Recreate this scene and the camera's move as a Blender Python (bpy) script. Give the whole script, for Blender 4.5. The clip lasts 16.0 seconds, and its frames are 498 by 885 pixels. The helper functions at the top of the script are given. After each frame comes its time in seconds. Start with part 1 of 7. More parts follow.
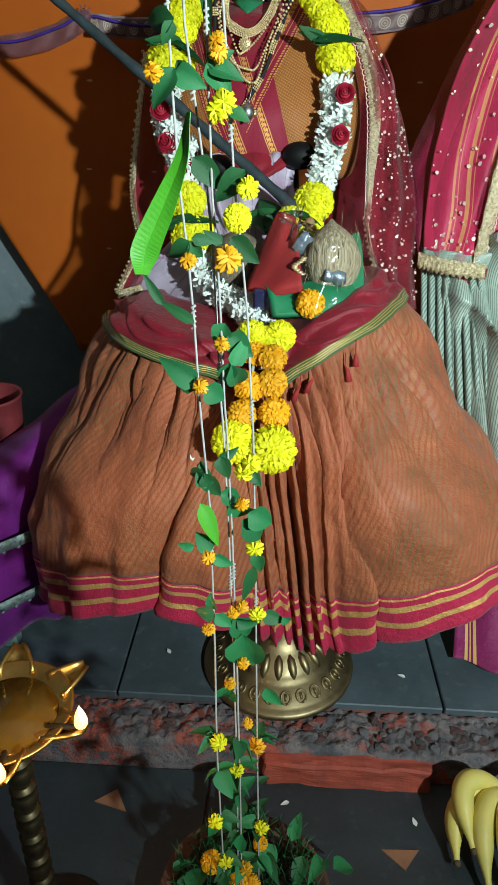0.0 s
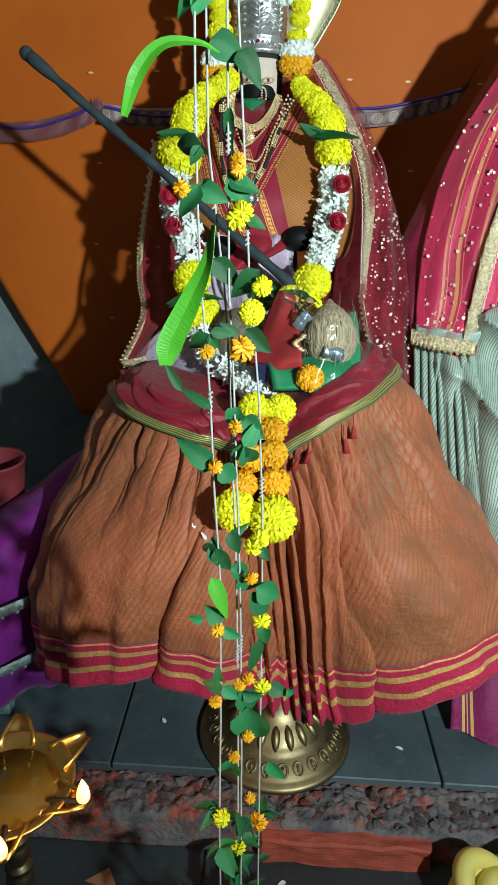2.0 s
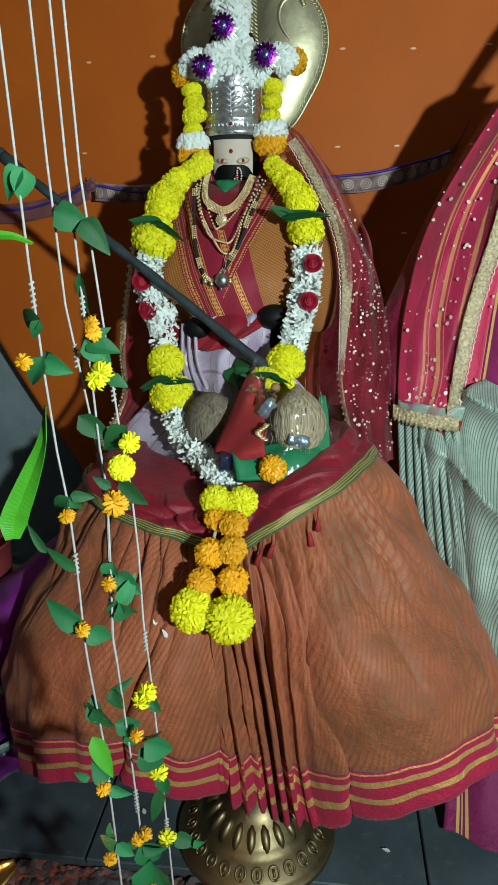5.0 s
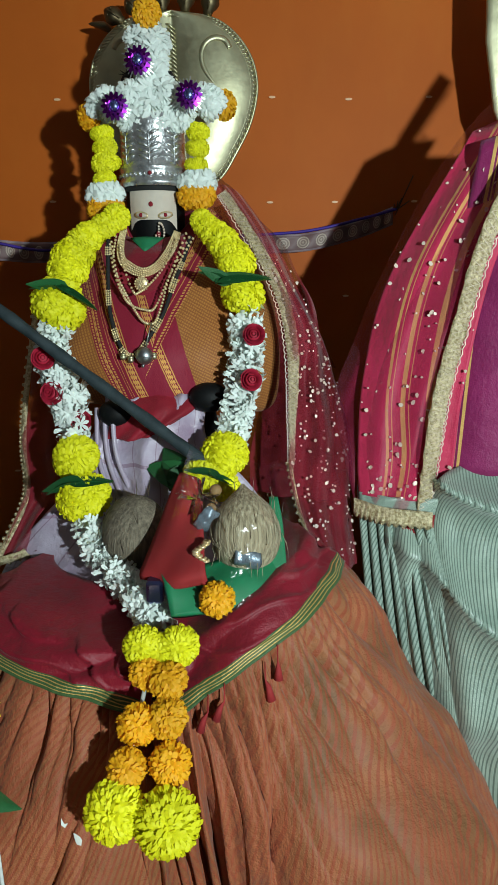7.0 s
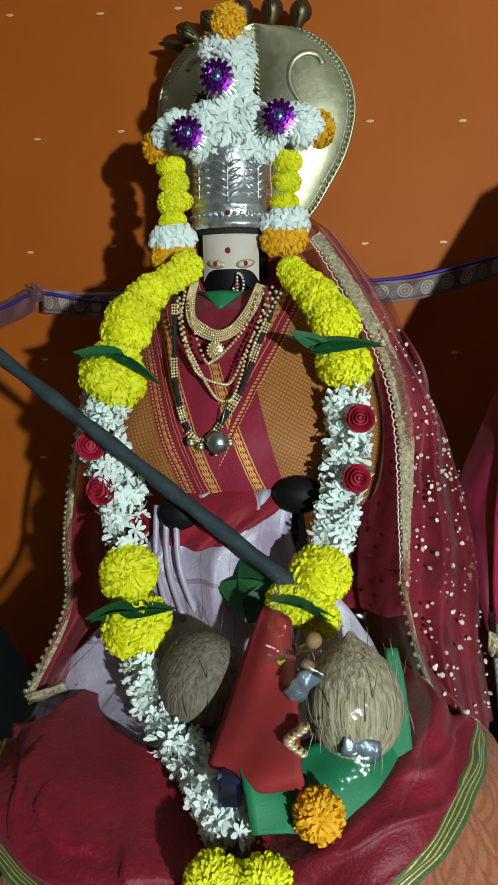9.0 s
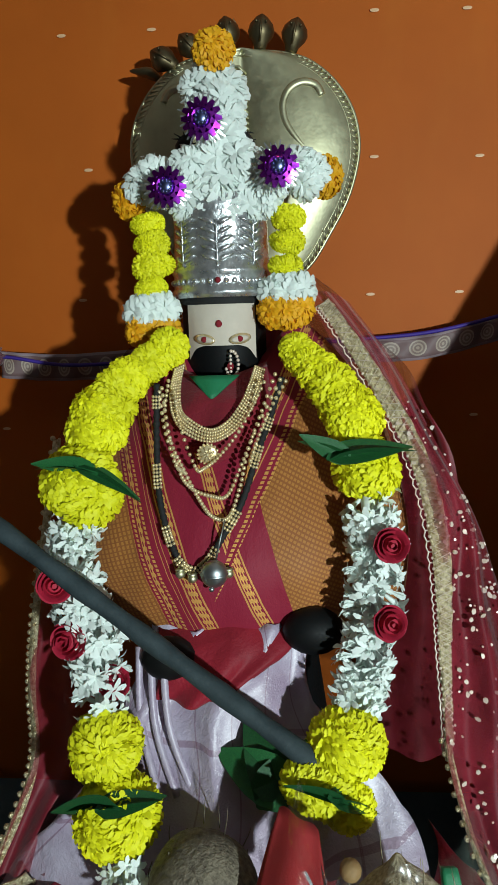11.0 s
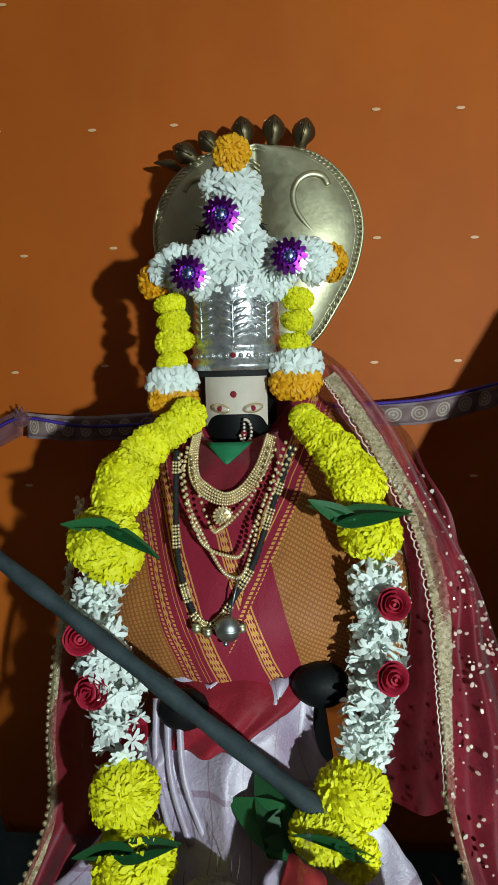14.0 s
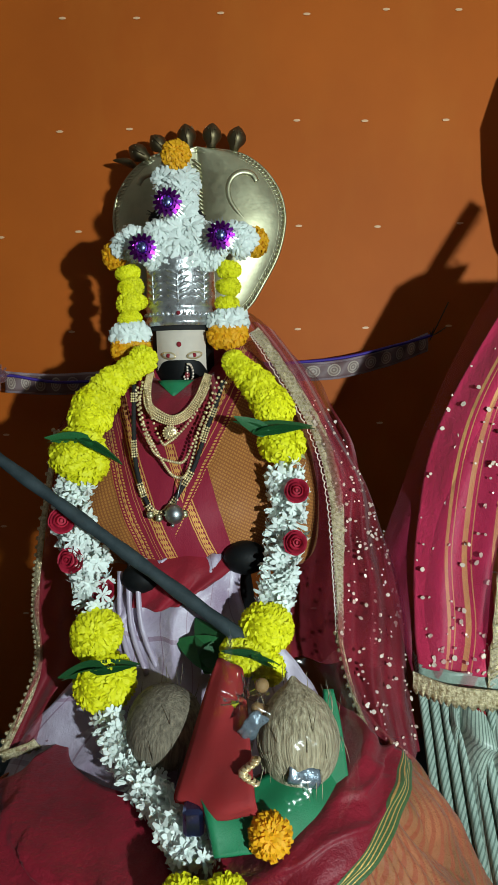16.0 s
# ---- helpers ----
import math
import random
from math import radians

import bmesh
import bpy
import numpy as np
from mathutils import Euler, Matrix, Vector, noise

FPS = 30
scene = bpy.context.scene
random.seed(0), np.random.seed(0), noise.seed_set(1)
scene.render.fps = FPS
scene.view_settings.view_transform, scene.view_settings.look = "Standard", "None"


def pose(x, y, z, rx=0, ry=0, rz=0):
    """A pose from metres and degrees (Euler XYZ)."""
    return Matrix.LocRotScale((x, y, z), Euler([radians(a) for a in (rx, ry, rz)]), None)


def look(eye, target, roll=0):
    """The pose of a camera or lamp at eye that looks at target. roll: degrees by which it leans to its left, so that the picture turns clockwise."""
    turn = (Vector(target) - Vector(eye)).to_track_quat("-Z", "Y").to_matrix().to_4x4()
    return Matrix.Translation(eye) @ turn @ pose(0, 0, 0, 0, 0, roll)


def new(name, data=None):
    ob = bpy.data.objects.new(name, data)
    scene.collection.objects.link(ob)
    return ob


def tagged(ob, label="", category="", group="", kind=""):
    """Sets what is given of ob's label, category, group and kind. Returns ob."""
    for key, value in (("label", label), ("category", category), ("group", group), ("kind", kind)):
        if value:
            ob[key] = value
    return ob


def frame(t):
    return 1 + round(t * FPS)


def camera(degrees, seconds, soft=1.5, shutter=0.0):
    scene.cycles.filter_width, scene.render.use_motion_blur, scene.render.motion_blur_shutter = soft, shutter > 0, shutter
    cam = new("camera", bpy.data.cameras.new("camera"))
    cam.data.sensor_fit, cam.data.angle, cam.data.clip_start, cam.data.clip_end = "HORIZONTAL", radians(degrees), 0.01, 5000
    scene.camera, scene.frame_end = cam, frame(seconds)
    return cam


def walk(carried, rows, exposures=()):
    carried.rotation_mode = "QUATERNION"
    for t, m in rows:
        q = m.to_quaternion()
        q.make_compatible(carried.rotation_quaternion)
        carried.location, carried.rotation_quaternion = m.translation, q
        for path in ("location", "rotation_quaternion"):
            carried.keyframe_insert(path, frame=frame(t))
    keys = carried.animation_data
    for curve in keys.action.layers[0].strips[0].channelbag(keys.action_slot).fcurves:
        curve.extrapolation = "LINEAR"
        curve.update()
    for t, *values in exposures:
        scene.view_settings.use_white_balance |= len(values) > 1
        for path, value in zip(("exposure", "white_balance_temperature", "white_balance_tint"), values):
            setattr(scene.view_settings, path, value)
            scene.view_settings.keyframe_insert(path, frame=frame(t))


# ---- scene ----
cam = camera(41.7, 16.0)
PATH = [
    (0, (0.074, 0.163, 1.051), (-0.008, 1.949, 0.155), 1.0),
    (0.5, (0.07, 0.149, 1.062), (-0.052, 1.984, 0.277), 1.2),
    (1, (0.07, 0.14, 1.067), (-0.042, 2.012, 0.371), 1.1),
    (1.5, (0.063, 0.145, 1.074), (-0.01, 2.033, 0.419), 1.8),
    (2, (0.057, 0.141, 1.078), (-0.003, 2.002, 0.348), 2.0),
    (2.5, (0.063, 0.132, 1.059), (-0.048, 1.992, 0.331), 2.1),
    (3, (0.075, 0.141, 1.054), (-0.04, 2.007, 0.345), 1.0),
    (3.2, (0.08, 0.151, 1.061), (0.011, 2.021, 0.354), 0.9),
    (5.3, (0.205, 0.239, 1.176), (-0.048, 2.122, 0.551), -0.1),
    (5.5, (0.198, 0.27, 1.164), (-0.059, 2.166, 0.583), 0.6),
    (6, (0.179, 0.33, 1.176), (0.062, 2.256, 0.649), 0.4),
    (6.5, (0.166, 0.363, 1.181), (0.134, 2.3, 0.682), 0.4),
    (7, (0.161, 0.448, 1.181), (0.164, 2.383, 0.678), -0.6),
    (7.5, (0.151, 0.538, 1.194), (0.142, 2.478, 0.707), -0.9),
    (8, (0.128, 0.605, 1.197), (0.102, 2.545, 0.711), -0.2),
    (8.5, (0.116, 0.664, 1.2), (0.026, 2.605, 0.726), -0.4),
    (9, (0.109, 0.697, 1.221), (-0.068, 2.646, 0.811), -0.9),
    (9.2, (0.103, 0.71, 1.232), (-0.084, 2.659, 0.824), -0.6),
    (11.3, (0.07, 0.88, 1.318), (-0.037, 2.838, 0.927), -2.0),
    (11.5, (0.067, 0.877, 1.321), (-0.035, 2.84, 0.949), -2.0),
    (12, (0.068, 0.875, 1.337), (-0.041, 2.845, 1.012), -1.7),
    (12.5, (0.069, 0.871, 1.352), (-0.04, 2.848, 1.074), -1.4),
    (13, (0.066, 0.858, 1.361), (-0.042, 2.839, 1.108), -1.3),
    (13.5, (0.063, 0.839, 1.358), (-0.088, 2.822, 1.141), -1.4),
    (14, (0.073, 0.818, 1.339), (-0.065, 2.798, 1.092), -1.5),
    (14.5, (0.075, 0.777, 1.329), (-0.022, 2.763, 1.112), -1.2),
    (15, (0.088, 0.727, 1.306), (0.057, 2.716, 1.092), -0.1),
    (15.5, (0.105, 0.67, 1.295), (0.131, 2.657, 1.067), -0.8),
    (16, (0.11, 0.577, 1.272), (0.104, 2.56, 1.017), -1.4),
]
walk(cam, [(t, look(eye, target, roll)) for t, eye, target, roll in PATH],
     exposures=[(0, 0.06), (3.2, 0.08), (5.3, -0.38), (8, -0.40), (9.2, -0.34), (12.5, -0.34), (16, -0.32)])

# ---- light: one spot lamp to the right of the camera, the oil lamp's flames ----
world = bpy.data.worlds.new("world")
scene.world = world
world.use_nodes = True
world.node_tree.nodes["Background"].inputs[0].default_value = (0.75, 0.85, 1.0, 1)
world.node_tree.nodes["Background"].inputs[1].default_value = 0.075


def lamp(name, place, watts, colour, size, kind="POINT"):
    d = bpy.data.lights.new(name, kind)
    d.energy, d.color, d.shadow_soft_size = watts, colour, size
    ob = new(name, d)
    ob.location = place
    return ob


spot = lamp("room_lamp", (0.95, -0.42, 1.28), 236, (0.835, 1.0, 1.0), 0.028, "SPOT")
spot.data.spot_size, spot.data.spot_blend = math.radians(128), 1.0
spot.matrix_world = look((0.95, -0.42, 1.28), (0.52, 1.50, 1.44))


# ---- materials ----
def nodes_of(name):
    m = bpy.data.materials.new(name)
    m.use_nodes = True
    nt = m.node_tree
    return m, nt, nt.nodes["Principled BSDF"]


def link(nt, a, b):
    nt.links.new(a, b)


def node(nt, kind, **inputs):
    n = nt.nodes.new(kind)
    for k, v in inputs.items():
        n.inputs[k].default_value = v
    return n


def math_node(nt, op, a, b=None, c=None):
    n = nt.nodes.new("ShaderNodeMath")
    n.operation = op
    for i, v in enumerate((a, b, c)):
        if v is None:
            continue
        if isinstance(v, (int, float)):
            n.inputs[i].default_value = v
        else:
            link(nt, v, n.inputs[i])
    return n.outputs[0]


def mix_colour(nt, fac, a, b):
    n = nt.nodes.new("ShaderNodeMix")
    n.data_type = "RGBA"
    for sock, v in ((n.inputs[0], fac), (n.inputs[6], a), (n.inputs[7], b)):
        if isinstance(v, (int, float)):
            sock.default_value = v
        elif isinstance(v, tuple):
            sock.default_value = (*v[:3], 1)
        else:
            link(nt, v, sock)
    return n.outputs[2]


def noise_out(nt, scale, detail=4, coord="Object", rough=0.6, stretch=None):
    tc = nt.nodes.new("ShaderNodeTexCoord")
    n = node(nt, "ShaderNodeTexNoise", Scale=scale, Detail=detail, Roughness=rough)
    if stretch:
        mp = nt.nodes.new("ShaderNodeMapping")
        mp.inputs["Scale"].default_value = stretch
        link(nt, tc.outputs[coord], mp.inputs[0])
        link(nt, mp.outputs[0], n.inputs["Vector"])
    else:
        link(nt, tc.outputs[coord], n.inputs["Vector"])
    return n.outputs[0]


def ramp(nt, fac, stops):
    r = nt.nodes.new("ShaderNodeValToRGB")
    el = r.color_ramp.elements
    while len(el) < len(stops):
        el.new(0.5)
    for e, (p, c) in zip(el, stops):
        e.position, e.color = p, (*c[:3], 1) if isinstance(c, tuple) else (c, c, c, 1)
    link(nt, fac, r.inputs[0])
    return r.outputs[0]


def bump(nt, bsdf, height, strength=0.3, distance=0.002):
    b = node(nt, "ShaderNodeBump", Strength=strength, Distance=distance)
    link(nt, height, b.inputs["Height"])
    link(nt, b.outputs[0], bsdf.inputs["Normal"])


def surface(name, a, b=None, scale=30, fine=300, rough=0.6, metal=0.0, relief=0.2, depth=0.002, random_amount=0.0, sheen=0.0, sub=0.0, coat=0.0):
    """A plain material: two tones in broad noise, fine grain in the relief and roughness."""
    m, nt, p = nodes_of(name)
    b = b or tuple(0.7 * c for c in a)
    col = mix_colour(nt, ramp(nt, noise_out(nt, scale), [(0.3, 0.0), (0.7, 1.0)]), a, b)
    if random_amount:
        info = nt.nodes.new("ShaderNodeObjectInfo")
        h = nt.nodes.new("ShaderNodeHueSaturation")
        link(nt, math_node(nt, "MULTIPLY_ADD", info.outputs["Random"], 2 * random_amount, 1 - random_amount), h.inputs["Value"])
        link(nt, col, h.inputs["Color"])
        col = h.outputs[0]
    link(nt, col, p.inputs["Base Color"])
    f = noise_out(nt, fine, 3)
    link(nt, math_node(nt, "MULTIPLY_ADD", f, 0.3, rough - 0.15), p.inputs["Roughness"])
    p.inputs["Metallic"].default_value = metal
    p.inputs["Sheen Weight"].default_value = sheen
    p.inputs["Coat Weight"].default_value = coat
    if sub:
        p.inputs["Subsurface Weight"].default_value = sub
        p.inputs["Subsurface Scale"].default_value = 0.004
    if relief:
        bump(nt, p, f, relief, depth)
    return m


def let_light_through(m, share):
    """Thin petals and leaves: part of the light falls through them."""
    nt = m.node_tree
    p = nt.nodes["Principled BSDF"]
    soft, mix = nt.nodes.new("ShaderNodeBsdfTranslucent"), nt.nodes.new("ShaderNodeMixShader")
    link(nt, p.inputs["Base Color"].links[0].from_socket, soft.inputs["Color"])
    mix.inputs[0].default_value = share
    link(nt, p.outputs[0], mix.inputs[1])
    link(nt, soft.outputs[0], mix.inputs[2])
    link(nt, mix.outputs[0], nt.nodes["Material Output"].inputs["Surface"])


def uv_of(nt):
    tc = nt.nodes.new("ShaderNodeTexCoord")
    s = nt.nodes.new("ShaderNodeSeparateXYZ")
    link(nt, tc.outputs["UV"], s.inputs[0])
    return s.outputs[0], s.outputs[1]


def band(nt, x, lo, hi):
    """1 between lo and hi."""
    return math_node(nt, "MULTIPLY", math_node(nt, "GREATER_THAN", x, lo), math_node(nt, "LESS_THAN", x, hi))


def sine(nt, x, times):
    return math_node(nt, "MULTIPLY_ADD", math_node(nt, "SINE", math_node(nt, "MULTIPLY", x, times * 2 * math.pi)), 0.5, 0.5)


def cloth(name, base, second, stripes=(), pin=0, pin_colour=None, check=0, rough=0.75, sheen=0.2, weave=0.35, along="v", satin=0.0, pin_share=0.35, crush=1.0, slant=0, blotch=None, pin_mix=0.75):
    """Woven cloth in its own UV: stripes (lo, hi, colour) across one way, pinstripes or checks of thread."""
    m, nt, p = nodes_of(name)
    u, v = uv_of(nt)
    big = ramp(nt, noise_out(nt, 9), [(0.35, 0.0), (0.65, 1.0)])
    col = mix_colour(nt, big, base, second)
    if pin:
        across = math_node(nt, "MULTIPLY_ADD", v, slant / pin, u) if slant else u
        s = math_node(nt, "GREATER_THAN", sine(nt, across, pin), 1 - pin_share)
        col = mix_colour(nt, math_node(nt, "MULTIPLY", s, pin_mix), col, pin_colour)
    # streaky blotches of a third colour, drawn out upright by noise
    if blotch:
        s = ramp(nt, noise_out(nt, 6, 5, stretch=(1.3, 1.3, 0.4)), [(0.46, 0.0), (0.62, 1.0)])
        col = mix_colour(nt, math_node(nt, "MULTIPLY", s, 0.45), col, blotch)
    if check:
        s = math_node(nt, "GREATER_THAN", sine(nt, v, check), 0.990)
        col = mix_colour(nt, math_node(nt, "MULTIPLY", s, 0.5), col, pin_colour)
    x = v if along == "v" else u
    metal = None
    for lo, hi, c, shiny in stripes:
        b = band(nt, x, lo, hi)
        if shiny:
            b = math_node(nt, "MULTIPLY", b, math_node(nt, "MULTIPLY_ADD", noise_out(nt, 700, 2), 0.5, 0.65))
            metal = b if metal is None else math_node(nt, "MAXIMUM", metal, b)
        col = mix_colour(nt, b, col, c)
    link(nt, col, p.inputs["Base Color"])
    grain = noise_out(nt, 500, 3)
    link(nt, math_node(nt, "MULTIPLY_ADD", grain, 0.25, rough - 0.12), p.inputs["Roughness"])
    if metal is not None:
        link(nt, math_node(nt, "MULTIPLY", metal, 0.6), p.inputs["Metallic"])
    p.inputs["Specular IOR Level"].default_value = 0.28
    p.inputs["Sheen Weight"].default_value = sheen
    p.inputs["Coat Weight"].default_value = satin
    p.inputs["Coat Roughness"].default_value = 0.4
    folds = math_node(nt, "ADD", math_node(nt, "MULTIPLY", noise_out(nt, 15, 5, rough=0.65), 7.0 * crush), math_node(nt, "MULTIPLY", noise_out(nt, 55, 4), 2.5 * crush))
    bump(nt, p, math_node(nt, "ADD", grain, folds), weave, 0.003)
    return m


def net(name, colour, cover, gloss=0.5):
    """Fine see-through netting: threads that cover a share of the view."""
    m, nt, p = nodes_of(name)
    col = mix_colour(nt, ramp(nt, noise_out(nt, 14), [(0.35, 0.0), (0.65, 1.0)]), colour, tuple(0.6 * c for c in colour))
    link(nt, col, p.inputs["Base Color"])
    p.inputs["Roughness"].default_value = gloss
    p.inputs["Sheen Weight"].default_value = 0.3
    share = math_node(nt, "MULTIPLY_ADD", noise_out(nt, 60, 4, stretch=(1, 1, 0.25)), 0.5, cover - 0.25)
    link(nt, share, p.inputs["Alpha"])
    return m


def orange_backdrop(name):
    m, nt, p = nodes_of(name)
    broad = ramp(nt, noise_out(nt, 2.2, 5), [(0.3, 0.0), (0.7, 1.0)])
    col = mix_colour(nt, broad, (0.52, 0.116, 0.008), (0.42, 0.089, 0.006))
    worn = ramp(nt, noise_out(nt, 7, 6, stretch=(1, 1, 0.4)), [(0.52, 0.0), (0.75, 1.0)])
    col = mix_colour(nt, math_node(nt, "MULTIPLY", worn, 0.35), col, (0.52, 0.15, 0.015))
    link(nt, col, p.inputs["Base Color"])
    p.inputs["Roughness"].default_value = 0.62
    p.inputs["Specular IOR Level"].default_value = 0.25
    h = math_node(nt, "ADD", math_node(nt, "MULTIPLY", noise_out(nt, 900, 2), 0.25), noise_out(nt, 12, 4))
    bump(nt, p, h, 0.18, 0.004)
    return m


def slate(name, a, b, dust, gloss=0.2):
    m, nt, p = nodes_of(name)
    col = mix_colour(nt, ramp(nt, noise_out(nt, 6, 6), [(0.35, 0.0), (0.65, 1.0)]), a, b)
    spots = ramp(nt, noise_out(nt, 38, 6), [(0.58, 0.0), (0.72, 1.0)])
    col = mix_colour(nt, math_node(nt, "MULTIPLY", spots, 0.5), col, dust)
    link(nt, col, p.inputs["Base Color"])
    link(nt, math_node(nt, "MULTIPLY_ADD", noise_out(nt, 15, 5), 0.5 - 0.4 * (gloss > 0.5), gloss), p.inputs["Roughness"])
    bump(nt, p, math_node(nt, "ADD", noise_out(nt, 120, 4), noise_out(nt, 20, 3)), 0.25, 0.003)
    return m


def rubble(name):
    """Broken brick bedding: grey cement, flaked red paint and dark hollows."""
    m, nt, p = nodes_of(name)
    col = mix_colour(nt, ramp(nt, noise_out(nt, 30, 6), [(0.42, 0.0), (0.58, 1.0)]), (0.19, 0.165, 0.165), (0.085, 0.085, 0.095))
    red = ramp(nt, noise_out(nt, 9, 6, stretch=(1, 2, 1)), [(0.47, 0.0), (0.57, 1.0)])
    flake = ramp(nt, noise_out(nt, 70, 5), [(0.42, 0.0), (0.52, 1.0)])
    col = mix_colour(nt, math_node(nt, "MULTIPLY", red, flake), col, (0.36, 0.085, 0.055))
    pits = ramp(nt, noise_out(nt, 120, 5), [(0.30, 1.0), (0.42, 0.0)])
    col = mix_colour(nt, math_node(nt, "MULTIPLY", pits, 0.8), col, (0.03, 0.028, 0.03))
    link(nt, col, p.inputs["Base Color"])
    p.inputs["Roughness"].default_value = 0.9
    bump(nt, p, math_node(nt, "ADD", noise_out(nt, 120, 5), noise_out(nt, 40, 4)), 0.9, 0.006)
    return m


def worked_metal(name, colour, rough, tarnish, engraved=0):
    m, nt, p = nodes_of(name)
    t = ramp(nt, noise_out(nt, 22, 5), [(0.4, 0.0), (0.75, 1.0)])
    link(nt, mix_colour(nt, math_node(nt, "MULTIPLY", t, 0.6), colour, tarnish), p.inputs["Base Color"])
    p.inputs["Metallic"].default_value = 1
    link(nt, math_node(nt, "MULTIPLY_ADD", noise_out(nt, 60, 4), 0.3, rough - 0.1), p.inputs["Roughness"])
    h = noise_out(nt, 30, 3)
    if engraved:
        v = node(nt, "ShaderNodeTexVoronoi", Scale=engraved)
        tc = nt.nodes.new("ShaderNodeTexCoord")
        link(nt, tc.outputs["Object"], v.inputs["Vector"])
        h = math_node(nt, "ADD", h, math_node(nt, "MULTIPLY", v.outputs[0], 1.5))
    bump(nt, p, h, 0.25, 0.003)
    return m


def clear_plastic(name):
    m, nt, p = nodes_of(name)
    clear, shine = nt.nodes.new("ShaderNodeBsdfTransparent"), node(nt, "ShaderNodeBsdfGlossy", Roughness=0.15)
    mix, fr = nt.nodes.new("ShaderNodeMixShader"), node(nt, "ShaderNodeFresnel", IOR=1.32)
    b = node(nt, "ShaderNodeBump", Strength=0.7, Distance=0.01)
    link(nt, noise_out(nt, 20, 3), b.inputs["Height"])
    link(nt, b.outputs[0], shine.inputs["Normal"])
    link(nt, fr.outputs[0], mix.inputs[0])
    link(nt, clear.outputs[0], mix.inputs[1])
    link(nt, shine.outputs[0], mix.inputs[2])
    link(nt, mix.outputs[0], nt.nodes["Material Output"].inputs["Surface"])
    return m


def glow(name, colour, strength):
    m, nt, p = nodes_of(name)
    p.inputs["Base Color"].default_value = (*colour, 1)
    p.inputs["Emission Color"].default_value = (*colour, 1)
    p.inputs["Emission Strength"].default_value = strength
    return m


